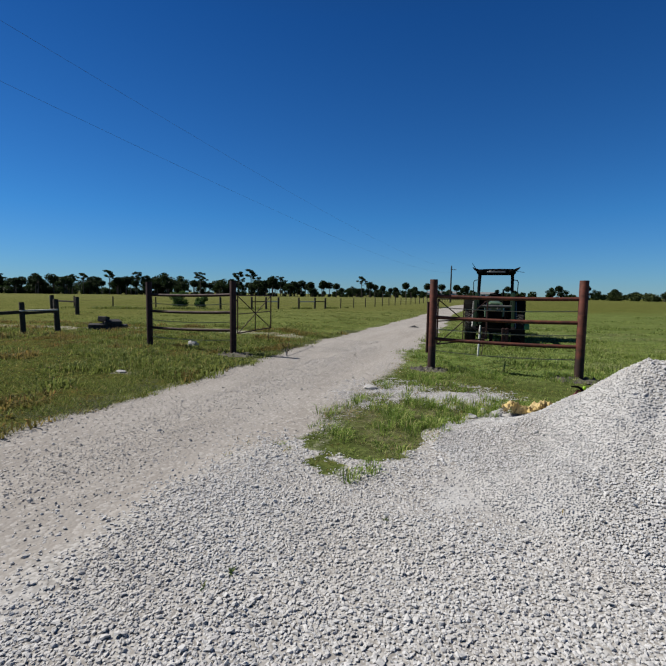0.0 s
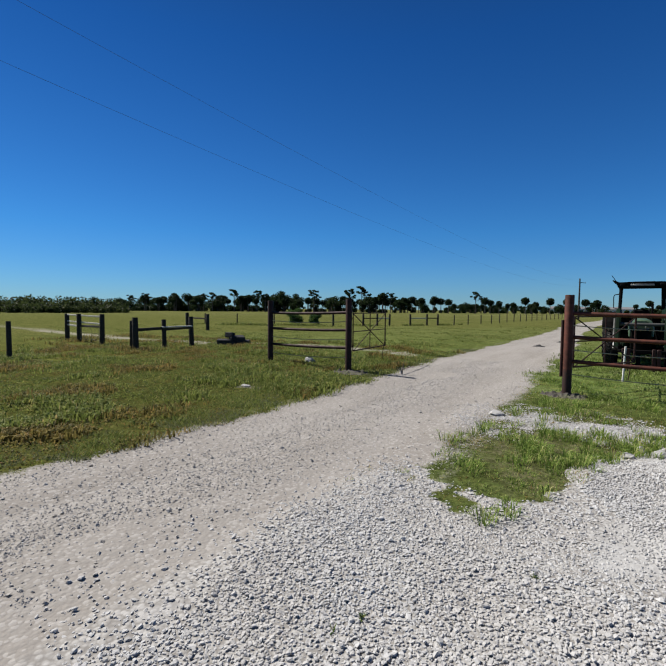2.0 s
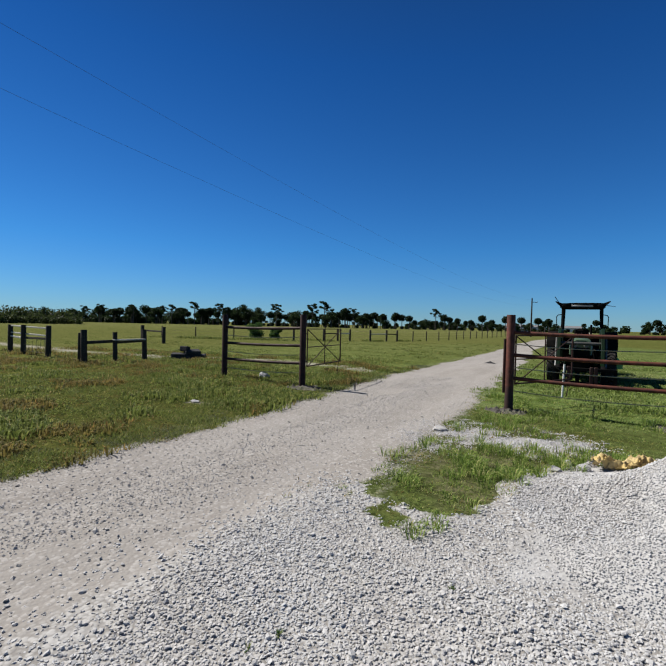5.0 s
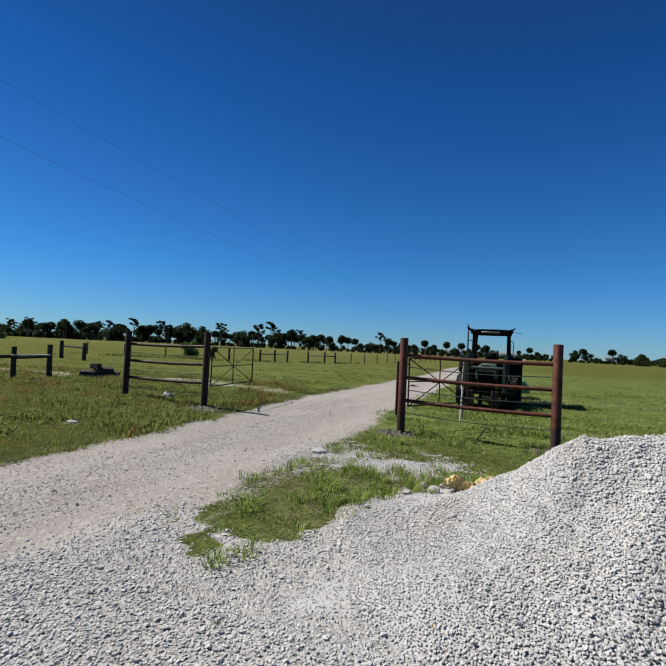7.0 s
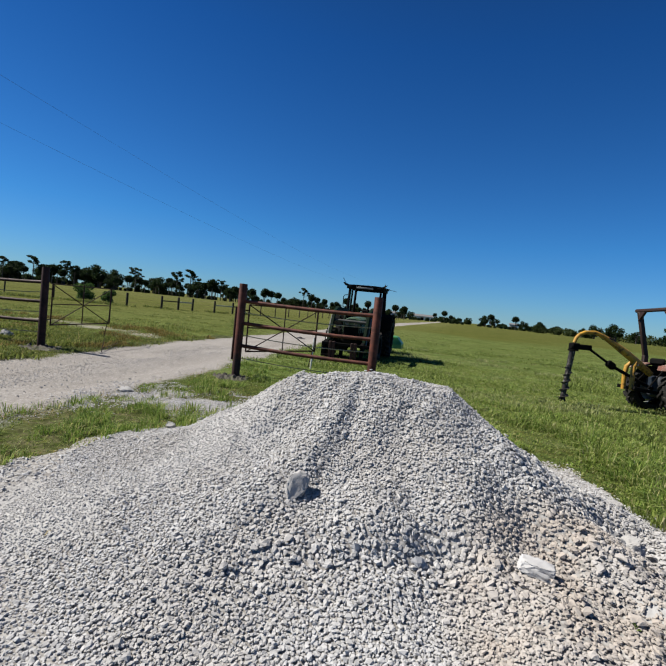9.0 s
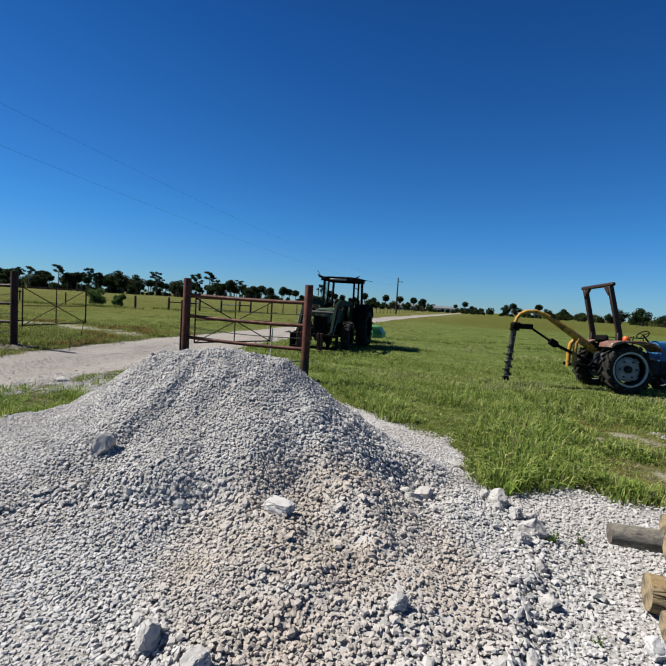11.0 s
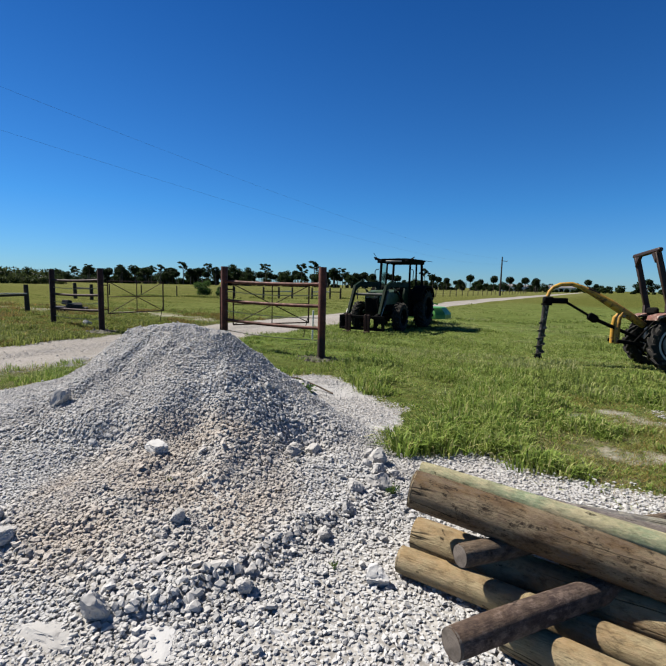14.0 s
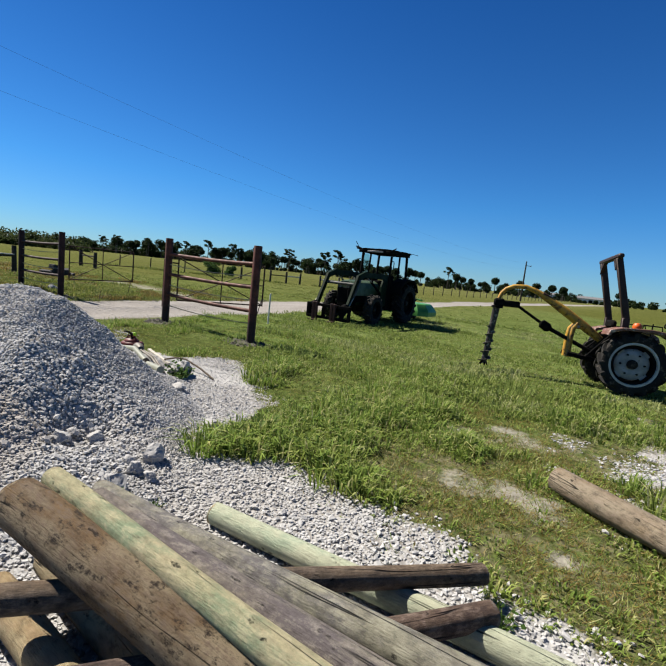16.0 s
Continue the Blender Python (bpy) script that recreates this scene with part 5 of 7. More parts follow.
for h in (0.05, 0.32, 0.58):
    part("wire", pipe(B(), (0, 0.008, h), (1.9, 0.008, h), 0.006, 5), M_wire, mesh_panel)

# blackened ties lying in the grass
def tie(x, y, z, L, w, h, rz, rx=0):
    bm = B()
    box(bm, (L, w, h), None, 0.02)
    for v in bm.verts:
        v.co += 0.012 * noise.noise_vector(v.co * 4 + Vector((x, y, z)))
    ob = part("railway_tie", bm, M_tie)
    ob.matrix_basis = pose(x, y, z, rx, 0, rz)
    return tagged(ob, "blackened old timber tie dumped in the grass", "timber tie", "dumped ties")


gz = float(ground_z(-15, 12.3))
tie(-15.0, 12.1, gz + 0.12, 0.55, 0.28, 0.26, 40, 8)
tie(-14.72, 12.55, gz + 0.19, 0.62, 0.34, 0.38, 66, 14)
tie(-14.88, 12.32, gz + 0.42, 0.36, 0.24, 0.20, 15, -12)
tie(-14.95, 12.45, gz + 0.12, 0.50, 0.24, 0.24, 80, 0)
tie(-14.55, 12.85, gz + 0.10, 0.42, 0.22, 0.20, 30, 14)

# ---- field fence along the pasture ----
fence_line = [(-36.0, 27.2), (-33.0, 28.6), (-29.3, 29.8), (-24.6, 32.6), (-22.4, 34.2), (-22.0, 36.0), (-21.6, 37.6), (-20.0, 38.8), (-19.4, 41.2), (-18.6, 42.0)]
y = 44.2
while y < 150:
    fence_line.append((-17.8 + 0.9 * min(1, (y - 44) / 8), y))
    y += 3.1 + (y - 44) * 0.012
for i, (fx, fy) in enumerate(fence_line):
    big = 3 <= i <= 9
    timber_post(fx, fy, 1.12 if big else 1.05, 0.19 if big else 0.11, 0, random.uniform(-2, 2), label="thick dark timber brace post of the field fence" if big else "slim dark timber post of the field fence", group="field fence posts")
for a, b, m in ((4, 5, M_post), (5, 6, M_board), (7, 8, M_board), (8, 9, M_post)):
    (ax, ay), (bx, by) = fence_line[a], fence_line[b]
    rail_between((ax, ay, 0.72), (bx, by, 0.72), 0.09, 0.09, m, "brace rail between field fence posts")
for h in (0.35, 0.65, 0.95):
    bm = B()
    tube(bm, [(fx, fy, h + float(ground_z(fx, fy))) for fx, fy in fence_line], 0.006, 4, False)
    tagged(part("fence_wire", bm, M_wire), "barbed wire strand of the field fence", "fence wire", "field fence wires")

# ---- utility pole and overhead cables ----
pole = thing("utility_pole", pose(-13.45, 94.4, 0), "distant dark utility pole beside the farm road", "utility pole")
bm = B()
tube(bm, [(0, 0, -0.5), (0, 0, 3.5), (0.02, 0, 7.6)], [0.17, 0.15, 0.11], 10)
part("shaft", bm, M_post, pole)
bm = B()
beam(bm, (-0.15, 0, 6.9), (1.0, 0, 6.75), 0.09, 0.10, 0.01)
part("bracket", bm, M_post, pole)
for dx, h in ((0.0, 7.7), (0.95, 6.95)):
    bm = B()
    lathe(bm, [(0.0, 0), (0.05, 0.01), (0.06, 0.06), (0.04, 0.12), (0.0, 0.13)], Matrix.Translation((dx, 0, h - 0.1)), 10, False)
    part("insulator", bm, M_steel, pole)
for z0, y0, label in ((6.22, 55, "upper overhead power cable"), (5.02, 52, "lower overhead power cable")):
    bm = B()
    tube(bm, [(-11.5 - 1.7 * yy / 94.4, yy, z0 + 0.000666 * (yy - y0) ** 2) for yy in np.linspace(-45, 94.4, 60)], 0.0035, 6)
    tagged(part("overhead_cable", bm, M_cable), label, "power cable", "overhead cables")

# ---- wheels ----
def wheel(parent, x, y, z, R, width, rim_r, side, tread, rim_mat, disc_mat, axis="x", lugs=18, bolts=6):
    """A lugged tractor wheel whose outer face looks along side (+1 or -1) of the axis."""
    turn = pose(0, 0, 0, 0, 90 * side, 0) if axis == "x" else pose(0, 0, 0, -90 * side, 0, 0)
    m = Matrix.Translation((x, y, z)) @ turn
    w = width / 2
    bm = B()
    lathe(bm, [(rim_r, -w * 0.82), (rim_r + 0.02, -w * 0.95), (R * 0.78, -w), (R * 0.89, -w * 0.86), (R * 0.915, -w * 0.4), (R * 0.92, 0), (R * 0.915, w * 0.4), (R * 0.89, w * 0.86), (R * 0.78, w), (rim_r + 0.02, w * 0.95), (rim_r, w * 0.82)], m, 40, False)
    for i in range(lugs):
        for s in (-1, 1):
            a = 2 * math.pi * (i + (0.5 if s > 0 else 0)) / lugs
            n = 5
            tops = []
            for k in range(n):
                t = k / (n - 1)
                zz = s * w * (0.02 + 1.0 * t)
                aa = a + tread * t * 0.5
                r_in, r_out = (R * 0.89, R) if t < 0.8 else (R * 0.80, R * 0.96)
                half = 0.36 * math.pi / lugs
                tops.append([m @ Vector((r * math.cos(aa + d), r * math.sin(aa + d), zz)) for r, d in ((r_in, -half), (r_out, -half * 0.7), (r_out, half * 0.7), (r_in, half))])
            vs = [[bm.verts.new(p) for p in row] for row in tops]
            for r0, r1 in zip(vs, vs[1:]):
                for k in range(3):
                    bm.faces.new((r0[k], r0[k + 1], r1[k + 1], r1[k]))
            bm.faces.new(vs[0][::-1])
            bm.faces.new(vs[-1])
    tyre = part("wheel", bm, M_rubber, parent, "black lugged tractor tyre")
    bm = B()
    lathe(bm, [(rim_r + 0.012, w * 0.84), (rim_r + 0.012, w * 0.92), (rim_r - 0.018, w * 0.92), (rim_r - 0.026, w * 0.74), (rim_r - 0.02, w * 0.66), (rim_r + 0.004, w * 0.60)], m, 40, False)
    part("rim", bm, rim_mat, tyre, "rim")
    # the rim's inside, its shade put in as a black colour
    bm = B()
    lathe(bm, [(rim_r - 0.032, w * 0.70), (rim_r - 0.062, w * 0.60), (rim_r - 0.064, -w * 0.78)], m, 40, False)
    part("rim_well", bm, M_black, tyre, "inside of the rim, coloured black for its shade")
    bm = B()
    for i in range(4):                           # the lugs that hold the disc to the rim
        a = 2 * math.pi * (i + 0.5) / 4
        box(bm, (rim_r * 0.36, rim_r * 0.34, 0.02), m @ pose(rim_r * 0.78 * math.cos(a), rim_r * 0.78 * math.sin(a), w * 0.20, 0, 0, math.degrees(a)), 0.004)
    lathe(bm, [(rim_r * 0.70, w * 0.12), (rim_r * 0.74, w * 0.16), (rim_r * 0.64, w * 0.34), (rim_r * 0.40, w * 0.36), (rim_r * 0.30, w * 0.30), (rim_r * 0.22, w * 0.31), (0.0, w * 0.31)], m, 32, False)
    part("disc", bm, disc_mat, tyre, "wheel disc")
    bm = B()
    lathe(bm, [(rim_r * 0.23, w * 0.30), (rim_r * 0.22, w * 0.52), (rim_r * 0.17, w * 0.58), (0.0, w * 0.58)], m, 20, False)
    part("hub", bm, M_rubber, tyre, "dark greasy hub")
    for i in range(bolts):
        a = 2 * math.pi * i / bolts
        bm = B()
        lathe(bm, [(0.016, 0), (0.016, 0.022), (0.0, 0.024)], m @ Matrix.Translation((rim_r * 0.50 * math.cos(a), rim_r * 0.50 * math.sin(a), w * 0.355)), 6, False)
        part("bolt", bm, M_black, tyre)
    return tyre


# ---- green loader tractor behind the gate; it faces -y ----
GT = thing("loader_tractor", pose(-1.02, 17.5, 0.0, 0, 0, 2.6), "dark green cab tractor with front loader and bright green mower", "tractor")
for s in (-1, 1):
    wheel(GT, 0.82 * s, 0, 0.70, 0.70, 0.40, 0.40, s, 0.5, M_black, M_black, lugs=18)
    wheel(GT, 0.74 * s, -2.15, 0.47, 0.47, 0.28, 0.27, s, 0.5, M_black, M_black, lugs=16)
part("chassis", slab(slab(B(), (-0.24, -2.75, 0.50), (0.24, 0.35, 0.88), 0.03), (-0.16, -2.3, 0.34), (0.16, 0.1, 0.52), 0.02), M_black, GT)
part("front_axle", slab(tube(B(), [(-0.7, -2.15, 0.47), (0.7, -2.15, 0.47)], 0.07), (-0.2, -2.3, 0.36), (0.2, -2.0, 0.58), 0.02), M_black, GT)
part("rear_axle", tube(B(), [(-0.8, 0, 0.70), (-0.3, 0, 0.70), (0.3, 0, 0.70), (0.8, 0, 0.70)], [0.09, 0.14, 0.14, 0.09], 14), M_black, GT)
bm = B()
sec = [(-0.30, 0.86), (-0.31, 1.12), (-0.25, 1.27), (-0.12, 1.335), (0.12, 1.335), (0.25, 1.27), (0.31, 1.12), (0.30, 0.86)]
rings = []
for yy, k, dz in ((-2.78, 0.86, -0.10), (-2.70, 0.93, -0.045), (-2.45, 0.97, -0.015), (-1.9, 1.0, 0.0), (-1.05, 1.04, 0.03)):
    rings.append([bm.verts.new((a * k, yy, 0.86 + (b - 0.86) * (1 + dz))) for a, b in sec])
for r, s in zip(rings, rings[1:]):
    for k in range(len(sec) - 1):
        bm.faces.new((r[k], s[k], s[k + 1], r[k + 1]))
bm.faces.new(rings[0][::-1]), bm.faces.new(rings[-1])
part("hood", bm, M_hood, GT, "sun-faded pale green hood")
grille = part("grille", slab(B(), (-0.23, -2.83, 0.62), (0.23, -2.775, 1.08), 0.015), M_black, GT, "black slatted grille")
for i in range(7):
    part("slat", slab(B(), (-0.21, -2.842, 0.66 + i * 0.06), (0.21, -2.828, 0.675 + i * 0.06)), M_black, grille)
for s in (-1, 1):
    bm = B()
    lathe(bm, [(0.0, 0), (0.055, 0.005), (0.06, 0.03), (0.05, 0.04)], pose(0.14 * s, -2.80, 1.13, 90, 0, 0), 14, False)
    part("headlight", bm, M_steel, GT, "round headlight")
part("exhaust_pipe", tube(B(), [(0.26, -1.5, 1.2), (0.26, -1.5, 1.75)], 0.03), M_black, GT)
# cab
for s in (-1, 1):
    part("cab_post", beam(B(), (0.57 * s, -0.93, 0.95), (0.55 * s, -0.86, 2.36), 0.07, 0.08, 0.01), M_black, GT)
    part("cab_post", beam(B(), (0.60 * s, -0.30, 1.25), (0.57 * s, -0.26, 2.36), 0.055, 0.06, 0.01), M_black, GT)
    part("cab_post", beam(B(), (0.60 * s, 0.40, 1.25), (0.56 * s, 0.36, 2.36), 0.07, 0.08, 0.01), M_black, GT)
    bm = B()
    arc = [(-0.86, 0.98), (-0.82, 1.22), (-0.62, 1.42), (-0.25, 1.53), (0.2, 1.52), (0.52, 1.38), (0.72, 1.1), (0.66, 1.08), (0.48, 1.32), (0.18, 1.45), (-0.22, 1.46), (-0.57, 1.36), (-0.76, 1.18), (-0.80, 0.98)]
    extrude_outline(bm, arc, 0.58 * s, 1.02 * s, "x", 0.006)
    part("fender", bm, M_black, GT, "black rear fender")
    part("door_sill", slab(B(), (0.50 * s, -0.95, 0.90), (0.60 * s, 0.42, 1.22), 0.02), M_black, GT)
    part("step", slab(B(), (0.52 * s, -0.95, 0.42), (0.78 * s, -0.70, 0.46), 0.005), M_black, GT)
    part("grab_rail", tube(B(), [(0.63 * s, -0.98, 1.62), (0.72 * s, -1.0, 1.66), (0.73 * s, -1.0, 2.0), (0.70 * s, -0.98, 2.06), (0.60 * s, -0.93, 2.08)], 0.014, 8), M_black, GT)
    bm = B()
    hull(bm, [(0.58 * s, -1.06, 2.39), (0.70 * s, -1.08, 2.40), (0.78 * s, -1.05, 2.50), (0.77 * s, -1.0, 2.52), (0.70 * s, -0.92, 2.46), (0.58 * s, -0.92, 2.45)], [(0, 1, 2, 3, 4, 5)])
    bmesh.ops.solidify(bm, geom=bm.faces[:], thickness=0.02)
    part("roof_flap", bm, M_black, GT, "bent up tattered corner of the roof")
    part("work_light", slab(B(), (0.50 * s - 0.07, -1.09, 2.32), (0.50 * s + 0.07, -1.02, 2.40), 0.015), M_black, GT)
bm = B()
g = bmesh.ops.create_grid(bm, x_segments=14, y_segments=14, size=0.5)
for v in bm.verts:
    u, w2 = v.co.x, v.co.y
    v.co = Vector((u * 1.36, -0.31 + w2 * 1.50, 2.445 + 0.045 * math.cos(u * 3.0) * math.cos(w2 * 3.0) + 0.022 * noise.noise(Vector((u * 7, w2 * 7, 1)))))
bmesh.ops.solidify(bm, geom=bm.faces[:], thickness=0.05)
roof = part("roof", bm, M_black, GT, "tattered black canopy roof")
part("roof_frame", slab(slab(slab(slab(B(), (-0.64, -1.04, 2.30), (0.64, -0.94, 2.42), 0.01), (-0.64, 0.34, 2.30), (0.64, 0.44, 2.42), 0.01), (-0.64, -0.94, 2.31), (-0.56, 0.34, 2.41), 0.01), (0.56, -0.94, 2.31), (0.64, 0.34, 2.41), 0.01), M_black, GT)
part("light_bar", slab(B(), (-0.30, -1.065, 2.325), (0.30, -1.035, 2.385), 0.008), M_steel, GT, "pale light bar over the windscreen")
part("antenna", tube(B(), [(-0.66, -1.0, 2.45), (-0.80, -1.02, 2.66)], 0.010, 6), M_black, GT)
part("antenna", tube(B(), [(0.60, 0.38, 2.46), (0.98, 0.36, 2.40)], 0.008, 6), M_black, GT)
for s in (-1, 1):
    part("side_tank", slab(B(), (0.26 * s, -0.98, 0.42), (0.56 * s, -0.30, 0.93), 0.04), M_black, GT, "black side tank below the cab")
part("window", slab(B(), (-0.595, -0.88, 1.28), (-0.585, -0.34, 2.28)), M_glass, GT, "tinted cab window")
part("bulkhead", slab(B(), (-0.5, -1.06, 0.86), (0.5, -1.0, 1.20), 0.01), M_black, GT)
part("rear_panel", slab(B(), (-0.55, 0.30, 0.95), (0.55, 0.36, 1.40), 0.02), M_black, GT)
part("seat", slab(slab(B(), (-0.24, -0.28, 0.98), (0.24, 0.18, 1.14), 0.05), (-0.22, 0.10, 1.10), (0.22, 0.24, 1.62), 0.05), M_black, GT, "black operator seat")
bm = B()
tube(bm, [(0.19 * math.cos(a), -0.62 + 0.16 * math.sin(a), 1.52 + 0.10 * math.sin(a)) for a in np.linspace(0, 2 * math.pi, 25)], 0.013, 6, False)
tube(bm, [(0, -0.62, 1.52), (0, -0.85, 1.25)], 0.02, 8)
for a in (0.5, 2.6, 4.7):
    tube(bm, [(0, -0.62, 1.52), (0.19 * math.cos(a), -0.62 + 0.16 * math.sin(a), 1.52 + 0.10 * math.sin(a))], 0.008, 5)
part("steering_wheel", bm, M_black, GT)
part("dashboard", slab(B(), (-0.3, -1.08, 1.05), (0.3, -0.82, 1.38), 0.04), M_black, GT)
# loader
M_auger = worn("worn_auger_steel", (0.022, 0.02, 0.019), (0.035, 0.031, 0.028), (0.24, 0.225, 0.205), 0.55, 0.2, 7, 60, wear_at=0.57)
M_cyl = worn("dull_cylinder", (0.10, 0.10, 0.095), (0.06, 0.06, 0.055), (0.04, 0.03, 0.025), 0.6, 0.3)
for s in (-1, 1):
    x = 0.54 * s
    arm = part("loader_arm", beam(beam(beam(B(), (x, -1.05, 1.52), (x, -2.55, 1.52), 0.09, 0.17, 0.01), (x, -2.50, 1.56), (x, -2.98, 1.40), 0.09, 0.16, 0.01), (x, -2.93, 1.46), (x, -3.42, 0.50), 0.09, 0.14, 0.01), M_green, GT, "dark green loader arm")
    part("cylinder", tube(B(), [(x, -1.35, 0.95), (x, -2.1, 1.32)], 0.035), M_black, arm)
    part("cylinder_rod", tube(B(), [(x, -2.1, 1.32), (x, -2.5, 1.50)], 0.018), M_steel, arm)
    part("cylinder", tube(B(), [(x + 0.07 * s, -2.92, 1.34), (x + 0.07 * s, -3.22, 0.82)], 0.033), M_cyl, arm, "pale grey hydraulic cylinder")
    part("cylinder_rod", tube(B(), [(x + 0.07 * s, -3.22, 0.82), (x + 0.07 * s, -3.42, 0.56)], 0.018), M_steel, arm)
    part("loader_tower", extrude_outline(B(), [(-1.42, 0.55), (-1.02, 0.55), (-0.98, 1.60), (-1.20, 1.60), (-1.40, 1.2)], x - 0.035, x + 0.035, "x", 0.006), M_green, GT)
    part("side_brace", beam(B(), (x * 0.9, -1.15, 0.60), (x * 0.7, -2.6, 0.62), 0.07, 0.10, 0.01), M_green, GT)
part("cross_tube", tube(B(), [(-0.54, -3.02, 1.20), (0.54, -3.02, 1.20)], 0.045), M_cyl, GT, "pale cross tube between the loader arms")
part("hose", tube(B(), [(0.30, -2.98, 1.18), (0.36, -3.05, 0.98), (0.42, -3.02, 0.80), (0.50, -3.1, 0.86)], 0.014, 6), M_black, GT)
part("hose", tube(B(), [(0.40, -2.98, 1.22), (0.30, -3.08, 1.0), (0.36, -3.1, 0.74)], 0.014, 6), M_black, GT)
fork = part("fork_carriage", slab(slab(slab(slab(slab(B(), (-0.62, -3.80, 0.48), (0.86, -3.70, 0.565), 0.01), (-0.62, -3.80, 0.12), (0.86, -3.71, 0.20), 0.01), (-0.62, -3.79, 0.15), (-0.54, -3.71, 0.55)), (0.78, -3.79, 0.15), (0.86, -3.71, 0.55)), (-0.1, -3.78, 0.16), (0.0, -3.72, 0.52)), M_black, GT, "black pallet fork carriage")
for x in (-0.36, -0.26, 0.28, 0.38):
    part("fork", slab(slab(B(), (x - 0.045, -3.86, 0.09), (x + 0.045, -3.80, 0.60), 0.01), (x - 0.045, -4.05, 0.06), (x + 0.045, -3.81, 0.10), 0.008), M_rust_dark, fork, "rusty fork tine")
for s in (-1, 1):
    part("hook_plate", extrude_outline(B(), [(-3.72, 0.16), (-3.72, 0.56), (-3.5, 0.62), (-3.36, 0.52), (-3.4, 0.42)], 0.54 * s - 0.05, 0.54 * s + 0.05, "x", 0.004), M_black, fork)
part("guard_plate", slab(B(), (-0.64, -3.795, 0.13), (-0.56, -3.60, 0.56), 0.005), M_black, fork)
# mower on the hitch
part("lift_arm", beam(beam(B(), (-0.35, 0.2, 0.55), (-0.4, 1.1, 0.52), 0.05, 0.08, 0.008), (0.35, 0.2, 0.55), (0.4, 1.1, 0.52), 0.05, 0.08, 0.008), M_black, GT)
bm = B()
deck = [(-0.55, 1.0), (1.0, 0.95), (1.30, 1.25), (1.32, 2.05), (1.12, 2.25), (-0.35, 2.25), (-0.6, 2.05)]
rings = []
for z, k in ((0.24, 1.0), (0.40, 1.0), (0.46, 0.97), (0.66, 0.80), (0.69, 0.74)):
    rings.append([bm.verts.new((0.36 + (a - 0.36) * k, 1.6 + (b - 1.6) * k, z)) for a, b in deck])
for r, s in zip(rings, rings[1:]):
    for k in range(len(deck)):
        bm.faces.new((r[k], r[(k + 1) % len(deck)], s[(k + 1) % len(deck)], s[k]))
bm.faces.new(rings[0][::-1]), bm.faces.new(rings[-1])
mower = part("mower_deck", bm, M_mower, GT, "bright green rotary mower deck", 18)
part("gearbox", lathe(slab(B(), (0.10, 1.35, 0.60), (0.40, 1.65, 0.80), 0.03), [(0.11, 0.78), (0.09, 0.88), (0.0, 0.89)], Matrix.Translation((0.25, 1.5, 0)), 14), M_black, mower)
part("hitch_frame", beam(beam(B(), (-0.35, 1.05, 0.6), (0.05, 1.25, 0.95), 0.05, 0.05), (0.45, 1.05, 0.6), (0.1, 1.25, 0.95), 0.05, 0.05), M_black, mower)
part("lever", beam(beam(B(), (0.45, 1.35, 0.64), (0.72, 1.45, 0.86), 0.05, 0.06, 0.008), (0.66, 1.45, 0.84), (0.92, 1.5, 0.80), 0.05, 0.05, 0.008), M_mower, mower, "green lift bracket")
part("tail_wheel", lathe(B(), [(0.05, -0.06), (0.2, -0.07), (0.22, -0.03), (0.22, 0.03), (0.2, 0.07), (0.05, 0.06)], pose(0.25, 2.45, 0.22, 0, 90, 0), 20), M_rubber, mower)
part("wheel_fork", beam(B(), (0.25, 2.1, 0.5), (0.25, 2.45, 0.30), 0.18, 0.05, 0.01), M_mower, mower)

# ---- small old tractor with a post hole digger; it faces +x of its own ----
BT = thing("utility_tractor", pose(6.62, 12.03, 0.045, -3.0, 0, 18), "small old blue tractor with roll bar and yellow post digger", "tractor")
for s in (-1, 1):
    wheel(BT, 0, 0.50 * s, 0.485, 0.50, 0.29, 0.335, s, 0.55, M_rim, M_disc, "y", 16)
    wheel(BT, 1.45, 0.45 * s, 0.30, 0.31, 0.19, 0.20, s, 0.5, M_rim, M_disc, "y", 14, 5)
part("gear_housing", slab(slab(B(), (-0.30, -0.18, 0.34), (0.35, 0.18, 0.78), 0.04), (0.30, -0.15, 0.36), (0.95, 0.15, 0.72), 0.04), M_oily, BT, "oily dark blue gearbox housing")
part("engine", slab(slab(slab(B(), (0.92, -0.14, 0.38), (1.72, 0.14, 0.74), 0.03), (1.05, -0.19, 0.50), (1.35, -0.13, 0.70), 0.02), (1.02, 0.13, 0.44), (1.22, 0.20, 0.62), 0.02), M_oily, BT, "oily dark engine block")
part("rear_axle", tube(B(), [(0, -0.46, 0.485), (0, -0.2, 0.485), (0, 0.2, 0.485), (0, 0.46, 0.485)], [0.07, 0.11, 0.11, 0.07], 12), M_blue, BT)
part("front_axle", tube(B(), [(1.45, -0.42, 0.31), (1.45, 0, 0.40), (1.45, 0.42, 0.31)], 0.045), M_black, BT)
bm = B()
sec = [(-0.20, 0.68), (-0.22, 0.92), (-0.17, 1.04), (-0.06, 1.075), (0.06, 1.075), (0.17, 1.04), (0.22, 0.92), (0.20, 0.68)]
rings = []
for xx, k in ((0.86, 1.04), (0.95, 1.04), (1.4, 1.0), (1.80, 0.97), (1.88, 0.90)):
    rings.append([bm.verts.new((xx, a * k, 0.68 + (b - 0.68) * k)) for a, b in sec])
for r, s in zip(rings, rings[1:]):
    for k in range(len(sec) - 1):
        bm.faces.new((r[k], r[k + 1], s[k + 1], s[k]))
bm.faces.new(rings[0]), bm.faces.new(rings[-1][::-1])
part("hood", bm, M_blue, BT, "blue engine hood")
